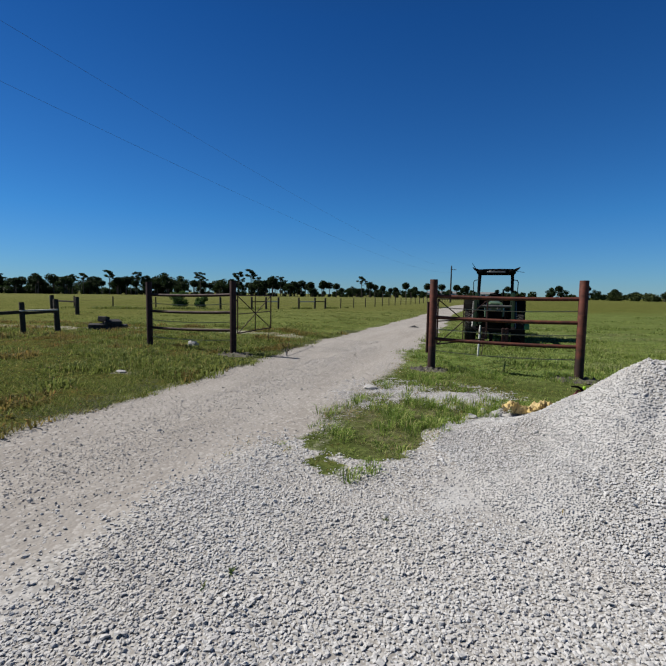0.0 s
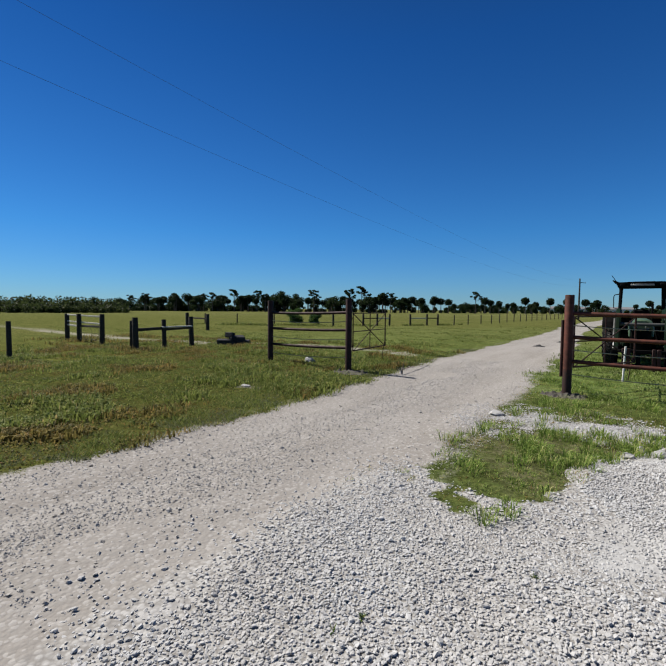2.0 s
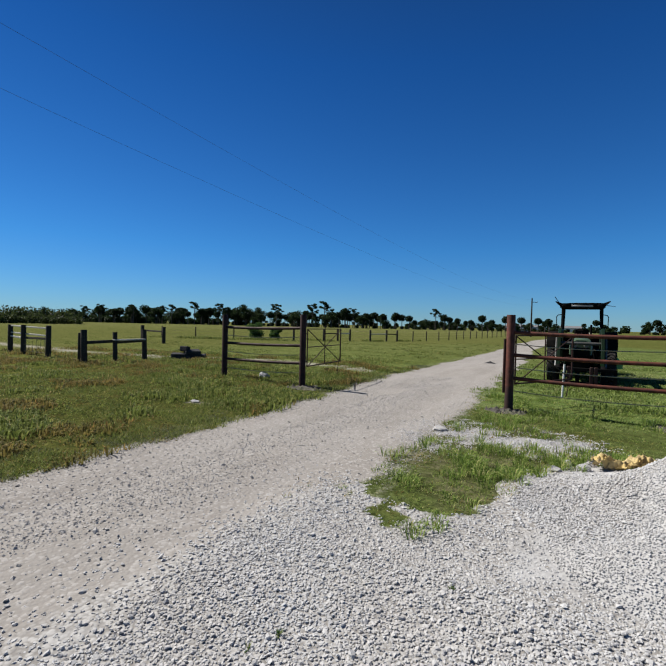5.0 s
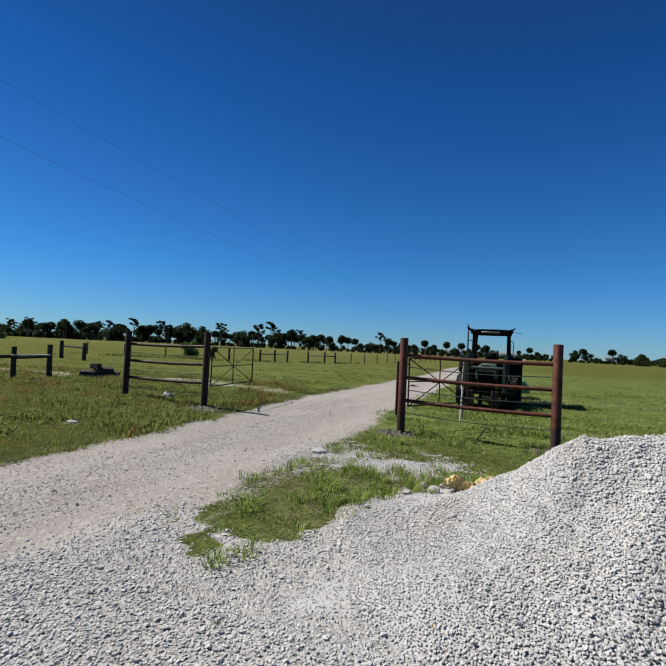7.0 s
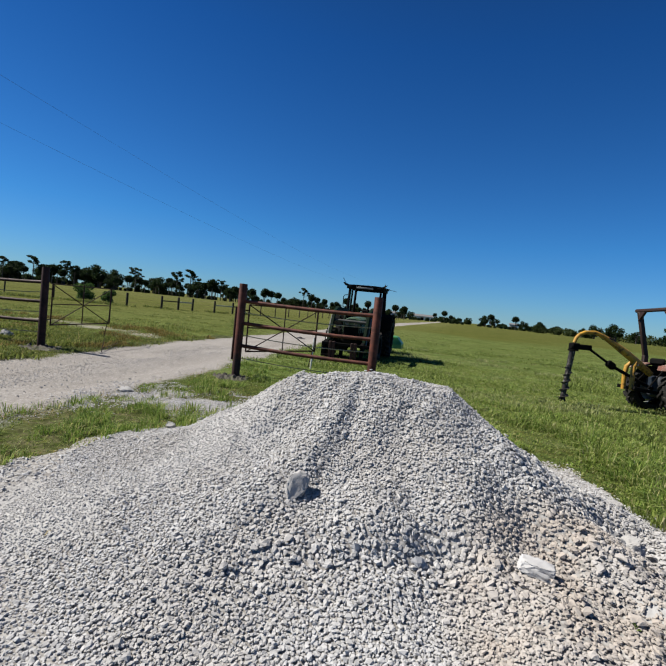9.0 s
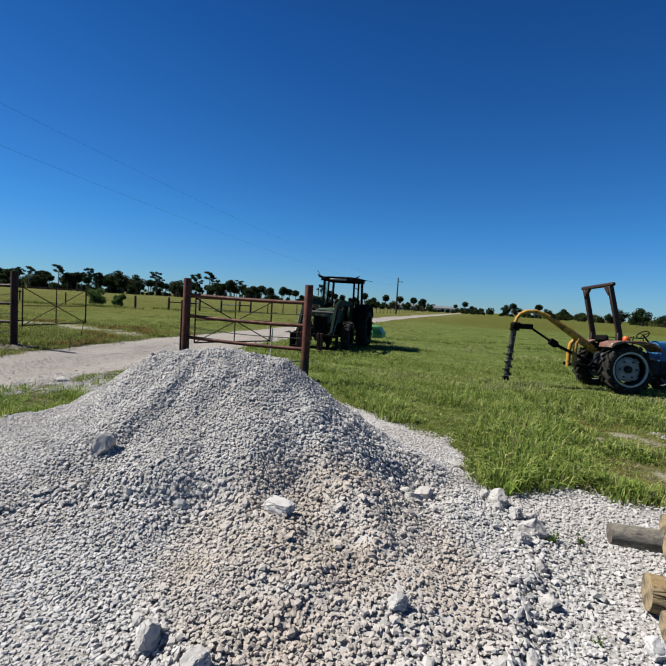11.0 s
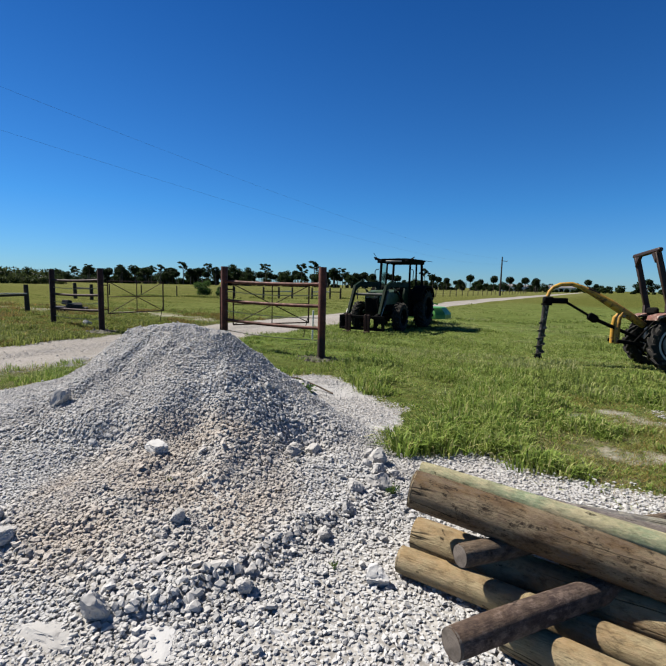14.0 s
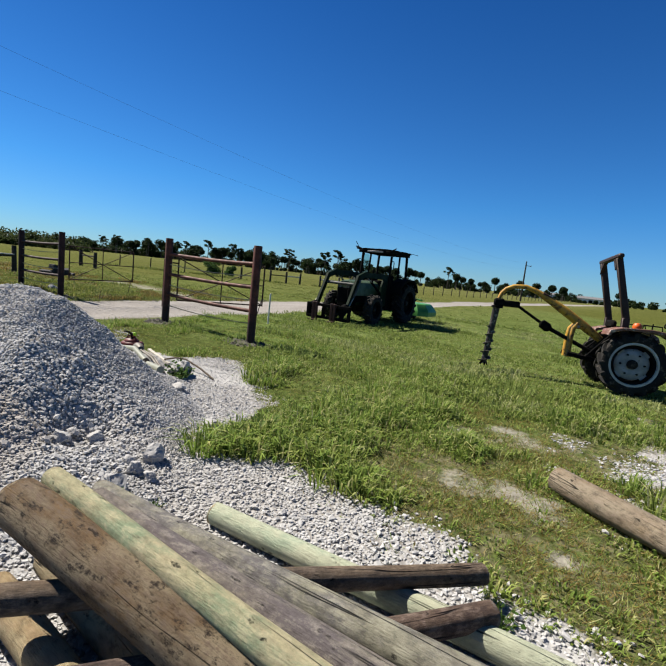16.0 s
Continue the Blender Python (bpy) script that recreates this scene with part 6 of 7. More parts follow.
part("grille", slab(B(), (1.86, -0.16, 0.70), (1.90, 0.16, 1.0), 0.01), M_black, BT)
for s in (-1, 1):
    bm = B()
    top = [(-0.42, 0.90), (-0.40, 0.99), (-0.22, 1.045), (0.18, 1.06), (0.42, 1.03), (0.56, 0.95), (0.60, 0.86), (0.57, 0.855), (0.52, 0.92), (0.40, 0.985), (0.17, 1.01), (-0.2, 1.0), (-0.36, 0.95), (-0.38, 0.90)]
    extrude_outline(bm, top, 0.22 * s, 0.66 * s, "y", 0.008)
    fender = part("fender", bm, M_fender, BT, "sun-bleached red fender with pale worn edges")
    part("fender_rail", tube(B(), [(0.12, 0.36 * s, 1.04), (0.12, 0.36 * s, 1.12), (0.38, 0.36 * s, 1.12), (0.40, 0.36 * s, 1.02)], 0.011, 8), M_black, fender)
    part("roll_bar_post", beam(beam(B(), (-0.16, 0.47 * s, 0.62), (-0.17, 0.46 * s, 1.2), 0.085, 0.11, 0.012, (1, 0, 0)), (-0.16, 0.46 * s, 1.16), (-0.40, 0.44 * s, 2.13), 0.075, 0.10, 0.012, (1, 0, 0)), M_rops, BT, "brown roll bar post")
    part("gusset", extrude_outline(B(), [(0.43 * s, 1.93), (0.43 * s, 2.12), (0.26 * s, 2.12)], -0.43, -0.37, "x", 0.004), M_rops, BT)
part("roll_bar_top", beam(B(), (-0.40, -0.56, 2.155), (-0.40, 0.56, 2.155), 0.085, 0.075, 0.02), M_rops, BT, "brown roll bar top")
part("seat", slab(slab(B(), (-0.22, -0.22, 0.96), (0.18, 0.22, 1.06), 0.04), (-0.28, -0.20, 1.02), (-0.20, 0.20, 1.15), 0.03), M_black, BT, "low black seat")
bm = B()
lathe(bm, [(0.06, 0.0), (0.068, 0.025), (0.062, 0.06), (0.04, 0.088), (0.0, 0.095)], Matrix.Translation((0.04, -0.36, 1.05)), 20, False)
part("beacon", bm, M_orange, BT, "orange warning beacon on the fender")
bm = B()
tube(bm, [(0.62 + 0.10 * math.sin(a) * 0.6, 0.17 * math.cos(a), 1.20 + 0.08 * math.sin(a)) for a in np.linspace(0, 2 * math.pi, 25)], 0.012, 6, False)
for a in (0.5, 2.6, 4.7):
    tube(bm, [(0.62, 0, 1.20), (0.62 + 0.06 * math.sin(a), 0.17 * math.cos(a), 1.20 + 0.08 * math.sin(a))], 0.008, 5)
tube(bm, [(0.62, 0, 1.20), (0.80, 0, 1.0)], 0.018, 8)
part("steering_wheel", bm, M_black, BT)
part("lever", tube(B(), [(0.3, -0.14, 0.8), (0.32, -0.16, 1.16)], 0.010, 6), M_black, BT)
part("exhaust_pipe", tube(B(), [(1.2, -0.2, 0.9), (1.2, -0.24, 0.92), (1.2, -0.24, 1.5)], 0.022, 8), M_black, BT)
part("footboard", slab(slab(B(), (0.30, -0.46, 0.36), (0.75, -0.18, 0.39), 0.005), (0.30, 0.18, 0.36), (0.75, 0.46, 0.39), 0.005), M_black, BT)
# hitch and digger
for s in (-1, 1):
    part("lift_arm", beam(B(), (-0.2, 0.2 * s, 0.42), (-0.88, 0.24 * s, 0.50), 0.05, 0.07, 0.008), M_black, BT)
    part("lift_rod", tube(B(), [(-0.25, 0.2 * s, 0.92), (-0.6, 0.23 * s, 0.48)], 0.016, 8), M_black, BT)
DIG = part("digger_boom", tube(B(), [(-2.06, 0.0, 1.30), (-2.03, 0.0, 1.40), (-1.96, 0, 1.485), (-1.84, 0, 1.54), (-1.64, 0, 1.555), (-1.45, 0, 1.49), (-1.25, 0, 1.38), (-0.95, 0, 1.20), (-0.62, 0, 0.98), (-0.36, 0, 0.80)], [0.036, 0.036, 0.038, 0.040, 0.042, 0.046, 0.062, 0.078, 0.078, 0.06], 12), M_yellow, BT, "chipped yellow curved digger boom")
part("boom_plate", beam(B(), (-1.36, 0.0, 1.47), (-1.16, 0, 1.36), 0.10, 0.06, 0.01), M_rust_dark, DIG)
for s in (-1, 1):
    bm = B()
    tube(bm, [(-0.70, 0.03 * s, 0.94), (-0.71, 0.04 * s, 1.0), (-0.76, 0.07 * s, 1.01), (-0.82, 0.10 * s, 0.93), (-0.84, 0.12 * s, 0.76), (-0.84, 0.12 * s, 0.44)], 0.045, 10)
    part("yoke", bm, M_yellow, DIG, "yellow arched yoke")
part("yoke_pin", tube(B(), [(-0.74, -0.12, 0.97), (-0.74, 0.12, 0.97)], 0.02, 8), M_steel, DIG)
part("yoke_bar", tube(B(), [(-0.84, -0.24, 0.48), (-0.84, 0.24, 0.48)], 0.022, 8), M_black, DIG)
part("gearbox", lathe(slab(slab(B(), (-2.14, -0.08, 1.16), (-1.96, 0.08, 1.30), 0.025), (-1.98, -0.065, 1.17), (-1.70, 0.065, 1.28), 0.02), [(0.10, 1.13), (0.10, 1.17), (0.0, 1.175)], Matrix.Translation((-2.07, 0, 0)), 14), M_black, DIG, "black digger gearbox")
shaft = part("drive_shaft", tube(B(), [(-1.72, 0, 1.20), (-1.30, 0.0, 0.95), (-1.27, 0, 0.93)], 0.024, 10), M_black, DIG, "black drive shaft")
part("shaft_joint", lathe(B(), [(0.03, -0.1), (0.075, -0.07), (0.08, 0.05), (0.05, 0.1)], Matrix.Translation((-1.24, 0, 0.915)) @ pose(0, 0, 0, 0, 120, 0), 14), M_black, shaft)
part("drive_shaft", tube(B(), [(-1.22, 0, 0.90), (-0.30, 0, 0.50)], 0.034, 10), M_black, DIG)
bm = B()
a0, b0 = Vector((-2.08, 0.0, 1.16)), Vector((-2.16, 0.06, 0.10))
tube(bm, [a0, a0.lerp(b0, 0.12), a0.lerp(b0, 0.3), b0], [0.062, 0.06, 0.056, 0.052], 12)
turns, n = 4.2, 96
ax = (b0 - a0).normalized()
e1 = ax.orthogonal().normalized()
e2 = ax.cross(e1)
prev = None
for i in range(n + 1):
    t = i / n
    c = a0.lerp(b0, 0.34 + 0.63 * t)
    ang = 2 * math.pi * turns * t
    R = 0.080 + 0.032 * t * t
    d = math.cos(ang) * e1 + math.sin(ang) * e2
    row = [bm.verts.new(c + d * 0.024), bm.verts.new(c + d * R), bm.verts.new(c + d * R + ax * 0.008), bm.verts.new(c + d * 0.024 + ax * 0.008)]
    if prev:
        for k in range(4):
            bm.faces.new((prev[k], prev[(k + 1) % 4], row[(k + 1) % 4], row[k]))
    prev = row
auger = part("auger", bm, M_auger, DIG, "dark steel spiral auger")
for k in range(5):
    ang = k * 1.3
    c = a0.lerp(b0, 0.97)
    part("tooth", beam(B(), c + (math.cos(ang) * e1 + math.sin(ang) * e2) * 0.05, c + (math.cos(ang) * e1 + math.sin(ang) * e2) * 0.07 + ax * 0.06, 0.02, 0.015), M_black, auger)

# ---- stack of round timber ----
def log(a, b, r, mat, label, end_mat=None, taper=1.0, seed=0):
    """A round fence timber from a to b, its cut ends slightly proud."""
    a, b = Vector(a), Vector(b)
    L = (b - a).length
    t = Matrix.Translation(a) @ (b - a).to_track_quat("X", "Z").to_matrix().to_4x4()
    top = thing("log", t, label, "log", "stacked round timbers")
    bm = B()
    n, seg = 40, 26
    rings = []
    for i in range(n + 1):
        u = i / n
        rr = r * (1 + (taper - 1) * u)
        if i in (0, n):
            rr *= 0.965
        bow = Vector((0, 0.010 * math.sin(u * math.pi + seed), 0.008 * math.sin(u * 5 + seed)))
        ring = []
        for k in range(seg):
            ang = 2 * math.pi * k / seg
            p = Vector((u * 3, math.cos(ang), math.sin(ang)))
            q = rr * (1 + 0.05 * noise.noise(p * 1.3 + Vector((seed * 3.1, 0, 0))) + 0.022 * noise.noise(Vector((u * 4, math.cos(ang) * 6, math.sin(ang) * 6)) + Vector((seed, seed, 0))))
            ring.append(bm.verts.new(Vector((u * L, q * math.cos(ang), q * math.sin(ang))) + bow))
        rings.append(ring)
    for r0, r1 in zip(rings, rings[1:]):
        for k in range(seg):
            bm.faces.new((r0[k], r0[(k + 1) % seg], r1[(k + 1) % seg], r1[k]))
    part("bark", bm, mat, top)
    for x0, rr, sgn in ((0.0, r, -1), (L, r * taper, 1)):
        bm = B()
        lathe(bm, [(0.0, -0.003), (rr * 0.6, -0.002), (rr * 0.93, 0.0), (rr * 0.975, 0.008), (rr * 0.9, 0.03)], Matrix.Translation((x0, 0.010 * math.sin((0 if sgn < 0 else 1) * math.pi + seed), 0.008 * math.sin((0 if sgn < 0 else 1) * 5 + seed))) @ pose(0, 0, 0, 0, 90 if sgn < 0 else -90, 0), 26, False)
        part("cut_end", bm, end_mat or M_end, top, "sawn end grain")
    return top


log((4.945, 3.828, 0.438), (7.40, 4.16, 0.095), 0.098, M_log_brown, "thick brown round timber on top of the stack", M_end_y, 0.93, 1)
log((4.940, 3.958, 0.490), (7.30, 4.140, 0.307), 0.048, M_log_green, "pale green treated round timber on the stack", M_end_y, 1.2, 2)
log((5.10, 4.066, 0.418), (7.50, 4.286, 0.327), 0.059, M_log_purple, "purplish grey weathered round timber on the stack", None, 1.1, 3)
log((4.786, 4.262, 0.280), (7.16, 4.371, 0.378), 0.058, M_log_grey, "grey weathered cracked round timber on the stack", None, 1.17, 4)
log((5.05, 4.78, 0.068), (7.50, 4.98, 0.068), 0.062, M_log_mint, "pale green round timber lying on the gravel", M_end_y, 1.0, 5)
log((5.250, 3.660, 0.282), (6.42, 5.246, 0.135), 0.051, M_log_dark, "dark brown cross timber under the stack", None, 0.95, 6)
log((5.352, 3.240, 0.188), (6.525, 5.00, 0.140), 0.058, M_log_reddish, "reddish dark brown cross timber under the stack", None, 0.92, 7)
log((4.92, 3.765, 0.075), (7.3, 3.74, 0.075), 0.068, M_log_yellow, "yellowish round timber lying on the gravel", M_end_y, 1.0, 8)
log((4.915, 4.00, 0.105), (7.3, 3.93, 0.10), 0.095, M_log_yellow, "thick yellowish round timber at the bottom of the stack", M_end_y, 1.0, 9)
log((5.47, 3.57, 0.085), (7.6, 3.46, 0.07), 0.072, M_log_yellow, "yellowish round timber half under the cross timber", M_end_y, 1.0, 10)
# a log added to keep the gap under the stack as dark as shade
log((5.62, 4.17, 0.085), (7.4, 4.20, 0.085), 0.083, M_log_dark, "added dark round timber that fills the shaded gap under the stack", None, 1.0, 12)
log((6.50, 6.87, 0.11), (8.30, 5.68, 0.10), 0.095, M_log_tan, "brown round timber lying alone on the grass", M_end_y, 1.0, 11)

# ---- yellow tarp, power tool, small things ----
bm = B()
bmesh.ops.create_grid(bm, x_segments=56, y_segments=34, size=0.5)
for v in bm.verts:
    u, w = v.co.x, v.co.y
    fold = 0.12 * (0.5 - abs(noise.noise(Vector((u * 4.2 + w * 2, w * 3.0, 2.0))))) * 0.8 + 0.10 * (0.3 - abs(noise.noise(Vector((u * 9 - w * 4, w * 8, 5.0))))) + 0.03 * noise.noise(Vector((u * 22, w * 17, 1))) + 0.09 * math.exp(-((u - 0.22) / 0.22) ** 2 - ((w - 0.05) / 0.25) ** 2) + 0.07 * math.exp(-((u + 0.36) / 0.12) ** 2)
    x, y = 0.04 + u * 0.64 + 0.08 * noise.noise(Vector((w * 3, u * 2, 9))), 6.02 + u * 0.30 + w * (0.40 + 0.2 * noise.noise(Vector((u * 3, 0, 4))))
    v.co = Vector((x, y, float(surface_z(x, y)) + 0.02 + max(fold, 0)))
bmesh.ops.solidify(bm, geom=bm.faces[:], thickness=0.004)
M_tarp = worn("yellow_cloth", (0.50, 0.41, 0.22), (0.46, 0.33, 0.11), (0.22, 0.17, 0.09), 0.85, 0, 3.5, 90, wear_at=0.56)
tagged(part("tarp", bm, M_tarp, degrees=70), "crumpled yellow tarp at the foot of the gravel heap", "tarp")

M_tube = worn("dull_steel_tube", (0.15, 0.135, 0.115), (0.10, 0.09, 0.075), (0.12, 0.09, 0.07), 0.6, 0.2)
CAN = thing("fuel_can", pose(0.69, 6.85, float(surface_z(0.69, 6.85)) - 0.012, 0, 0, 25), "dark red plastic fuel can with a black and lime spout", "fuel can")
part("body", slab(slab(B(), (-0.15, -0.095, 0.0), (0.15, 0.095, 0.17), 0.028), (-0.11, -0.07, 0.14), (0.09, 0.07, 0.21), 0.03), M_red, CAN)
part("handle", tube(B(), [(-0.09, 0, 0.20), (-0.07, 0, 0.245), (0.02, 0, 0.25), (0.06, 0, 0.205)], 0.015, 8), M_red, CAN)
part("spout", tube(B(), [(0.0, 0, 0.20), (-0.01, 0, 0.27), (-0.06, 0, 0.30), (-0.15, 0.01, 0.305)], [0.022, 0.019, 0.016, 0.011], 10), M_black, CAN, "black plastic spout")
part("spout_lever", slab(B(), (0.01, -0.015, 0.255), (0.055, 0.015, 0.305), 0.008), M_lime, CAN, "lime green lever")


def over(points, lift):
    """Points laid on the surface, lifted a little."""
    return [(x, y, float(surface_z(x, y)) + z + lift) for x, y, z in points]


TOOL = thing("pole_tool", Matrix(), "long-handled motor tool with pale and grey tubes lying on gravel", "pole tool")
part("motor_housing", tube(B(), over([(0.93, 6.79, 0.05), (1.00, 6.75, 0.055), (1.13, 6.69, 0.05), (1.22, 6.66, 0.04)], 0.02), [0.04, 0.07, 0.07, 0.035], 14), M_tube, TOOL, "dull grey motor housing")
for a, b in (((1.2, 6.66), (2.18, 6.36)), ((1.2, 6.70), (2.10, 6.44))):
    part("tube", tube(B(), over([(a[0], a[1], 0.04), ((a[0] + b[0]) / 2, (a[1] + b[1]) / 2 + 0.02, 0.03), (b[0], b[1], 0.012)], 0.01), 0.015, 8), M_tube, TOOL, "dull grey steel tube")
part("guard_tube", tube(B(), over([(0.74, 6.67, 0.03), (1.3, 6.52, 0.03), (1.82, 6.37, 0.03)], 0.012), 0.036, 10), M_palegreen, TOOL, "pale green guard tube")
part("grip", tube(B(), over([(1.80, 6.375, 0.03), (1.92, 6.34, 0.03)], 0.012), 0.041, 10), M_black, TOOL, "black rubber grip")
part("lower_tube", tube(B(), over([(1.90, 6.345, 0.03), (2.35, 6.22, 0.025)], 0.012), 0.045, 10), M_palegreen, TOOL, "pale green tube")
tagged(part("lath", beam(B(), *over([(1.0, 6.93, 0.05), (1.80, 6.72, 0.03)], 0.01), 0.045, 0.03, 0.004), M_board), "pale weathered wooden lath lying on gravel", "lath")
bm = B()
tube(bm, over([(1.66, 6.74, 0.03), (1.82, 6.80, 0.11), (1.98, 6.84, 0.12), (2.3, 6.84, 0.06), (2.62, 6.78, 0.01)], 0.008), 0.012, 8)
tagged(part("branch", bm, M_log_dark), "thin dry bent branch on the gravel", "branch")
# twig and shadowed debris near the far gate post
bm = B()
tube(bm, [(-5.35, 9.45, 0.02), (-5.33, 9.46, 0.2), (-5.30, 9.47, 0.36)], [0.012, 0.009, 0.005], 6)
tube(bm, [(-5.33, 9.46, 0.12), (-5.05, 9.62, 0.26)], [0.008, 0.004], 6)
tagged(part("twig", bm, M_log_dark), "thin dry twig standing at the road's edge", "twig")
for cx, cy, s in ((-4.75, 20.9, 0.30), (-4.5, 24.5, 0.22)):
    bm = B()
    bmesh.ops.create_grid(bm, x_segments=10, y_segments=6, size=0.5)
    for v in bm.verts:
        d = max(0.0, 1 - 2 * v.co.length)
        v.co = Vector((v.co.x * s * 1.6, v.co.y * s, 0.09 * d + 0.05 * d * noise.noise(v.co * 9)))
    ob = part("mud_clod", bm, M_tie)
    ob.location = (cx, cy, float(ground_z(cx, cy)) + 0.004)
    tagged(ob, "dark flattened clod of mud on the road", "mud clod", "clods on the road")

# ---- dug soil round the feet of the pipe posts ----
def soil_mound(x, y, s, seed):
    bm = B()
    bmesh.ops.create_grid(bm, x_segments=22, y_segments=18, size=0.5)
    for v in bm.verts:
        r = 2 * v.co.length * (1 + 0.35 * 1.6 * noise.noise(v.co * 5 + Vector((seed, 0, 0))))
        d = max(0.0, 1 - r)
        lump = noise.noise(v.co * 13 + Vector((0, seed, 0))) + 0.6 * noise.noise(v.co * 27 + Vector((seed, 0, 3)))
        v.co = Vector((v.co.x * s * 1.35, v.co.y * s, -0.012 + (0.035 * d ** 0.6 + 0.075 * lump * (d > 0)) * min(1, 4 * d) if d > 0 else -0.03))
    ob = part("soil_mound", bm, M_soil)
    ob.location = (x, y, float(ground_z(x, y)) + 0.01)
    tagged(ob, "dark dug soil heaped round the foot of a post", "soil", "soil round the posts")


for x, y, s, seed in ((-1.78, 8.98, 0.62, 1.3), (0.86, 9.0, 0.66, 4.1), (-6.5, 8.95, 0.75, 7.7)):
    soil_mound(x, y, s, seed)

# ---- small weeds sprouting from the gravel ----
def weed(x, y, size, count, seed, label, mat=None):
    """A sprig of small leaves on thin stems."""
    rng = np.random.default_rng(seed)
    w = thing("weed", pose(x, y, float(surface_z(x, y))), label, "weed", "weeds in the gravel")
    bm = B()
    vs, fs = [], []
    for i in range(count):
        az, el, L = rng.uniform(0, 2 * math.pi), rng.uniform(0.25, 1.4), size * rng.uniform(0.5, 1.1)
        d = Vector((math.cos(az) * math.cos(el), math.sin(az) * math.cos(el), math.sin(el)))
        tube(bm, [(0, 0, -0.01), d * L * 0.5, d * L + Vector((0, 0, -L * 0.1))], [0.003, 0.002, 0.001], 4, False)
        for k in range(5):
            c = d * L * (0.35 + 0.15 * k)
            a = rng.standard_normal(3)
            a = Vector(a / np.linalg.norm(a)) * size * rng.uniform(0.12, 0.24)
            b = a.cross(Vector(rng.standard_normal(3))).normalized() * a.length * 0.5
            n = len(vs)
            vs += [c, c + a * 0.5 + b, c + a, c + a * 0.5 - b]
            fs.append((n, n + 1, n + 2, n + 3))
    part("stems", bm, M_grass_deep, w)
    me = arrays_mesh("leaves", np.array([tuple(v) for v in vs]), np.array(fs))
    me.materials.append(mat or M_bush)
    new("leaves", me).parent = w
    return w


for x, y, size, count, seed in ((-1.54, 1.82, 0.045, 10, 1), (-1.60, 1.66, 0.035, 6, 2), (2.25, 6.55, 0.22, 34, 3), (2.42, 6.48, 0.16, 24, 4), (4.62, 3.62, 0.05, 9, 5), (4.55, 4.50, 0.08, 14, 6),
                                (4.72, 4.62, 0.07, 10, 7), (6.55, 5.12, 0.12, 18, 8), (6.72, 5.02, 0.09, 12, 9), (-0.93, 2.70, 0.04, 6, 10), (3.30, 3.62, 0.04, 6, 11)):
    weed(x, y, size, count, seed, "small green weed growing out of the gravel")

# ---- trees ----
def leaf_cloud(centres, radius, count, size, rng, flat=1.0):
    """Many small two-sided leaf quads scattered round the given centres."""
    centres = np.asarray(centres, float)
    pick = rng.integers(0, len(centres), count)
    d = rng.standard_normal((count, 3))
    d /= np.linalg.norm(d, axis=1, keepdims=True)
    rad = np.asarray(radius, float)[pick] if np.ndim(radius) else np.full(count, radius)
    c = centres[pick] + d * (rad * rng.random(count) ** 0.4)[:, None] * (1, 1, flat)
    a = rng.standard_normal((count, 3))
    a /= np.linalg.norm(a, axis=1, keepdims=True)
    b = np.cross(a, rng.standard_normal((count, 3)))
    b /= np.linalg.norm(b, axis=1, keepdims=True)
    s = size * rng.uniform(0.6, 1.4, count)[:, None]
    v = np.stack([c - a * s, c - b * s * 0.6, c + a * s, c + b * s * 0.6], 1)
    f = np.arange(4 * count).reshape(-1, 4)
    return v.reshape(-1, 3), f


def crown_part(name, v, f, mat, parent):
    me = arrays_mesh(name, v, f)
    me.materials.append(mat)
    ob = new(name, me)
    ob.parent = parent
    return ob


def palm(seed):
    """A cabbage palm ten units of 1 m high: slim trunk, round head of fan fronds."""
    rng = np.random.default_rng(seed)
    t = thing("palm_tree", Matrix(), "distant cabbage palm with slim trunk and round dark crown", "palm tree", "palms of the tree line")
    bend = rng.uniform(-0.3, 0.3)
    tip = Vector((bend, rng.uniform(-0.3, 0.3), 6.9))
    part("trunk", tube(B(), [(0, 0, -0.3), (bend * 0.2, 0, 2.5), (bend * 0.6, 0, 5.2), tip], [0.26, 0.21, 0.19, 0.22], 8), M_trunk, t)
    vs, fs, k = [], [], 0
    for i in range(44):
        az, el = rng.uniform(0, 2 * math.pi), math.asin(rng.uniform(-0.85, 1.0))
        L = rng.uniform(1.8, 2.8)
        d = np.array([math.cos(az) * math.cos(el), math.sin(az) * math.cos(el), math.sin(el)])
        for j in range(4):
            u = (j + 1) / 4
            c = np.array(tip) + d * L * u + np.array([0, 0, -0.35 * u * u * math.cos(el)])
            side = np.cross(d, rng.standard_normal(3))
            side /= np.linalg.norm(side)
            w = 0.85 * math.sin(math.pi * min(u * 0.9 + 0.12, 1)) + 0.08
            q = [c - d * 0.3, c + side * w, c + d * 0.42 - np.array([0, 0, 0.14]), c - side * w]
            vs += q
            fs.append([k, k + 1, k + 2, k + 3])
            k += 4
    v, f = leaf_cloud([tuple(tip + Vector((0, 0, 0.05)))], 2.35, 520, 0.38, rng, 0.85)
    v = np.concatenate([np.array(vs), v])
    crown_part("crown", v, np.concatenate([np.array(fs), f + len(vs)]), M_palm, t)
    return t


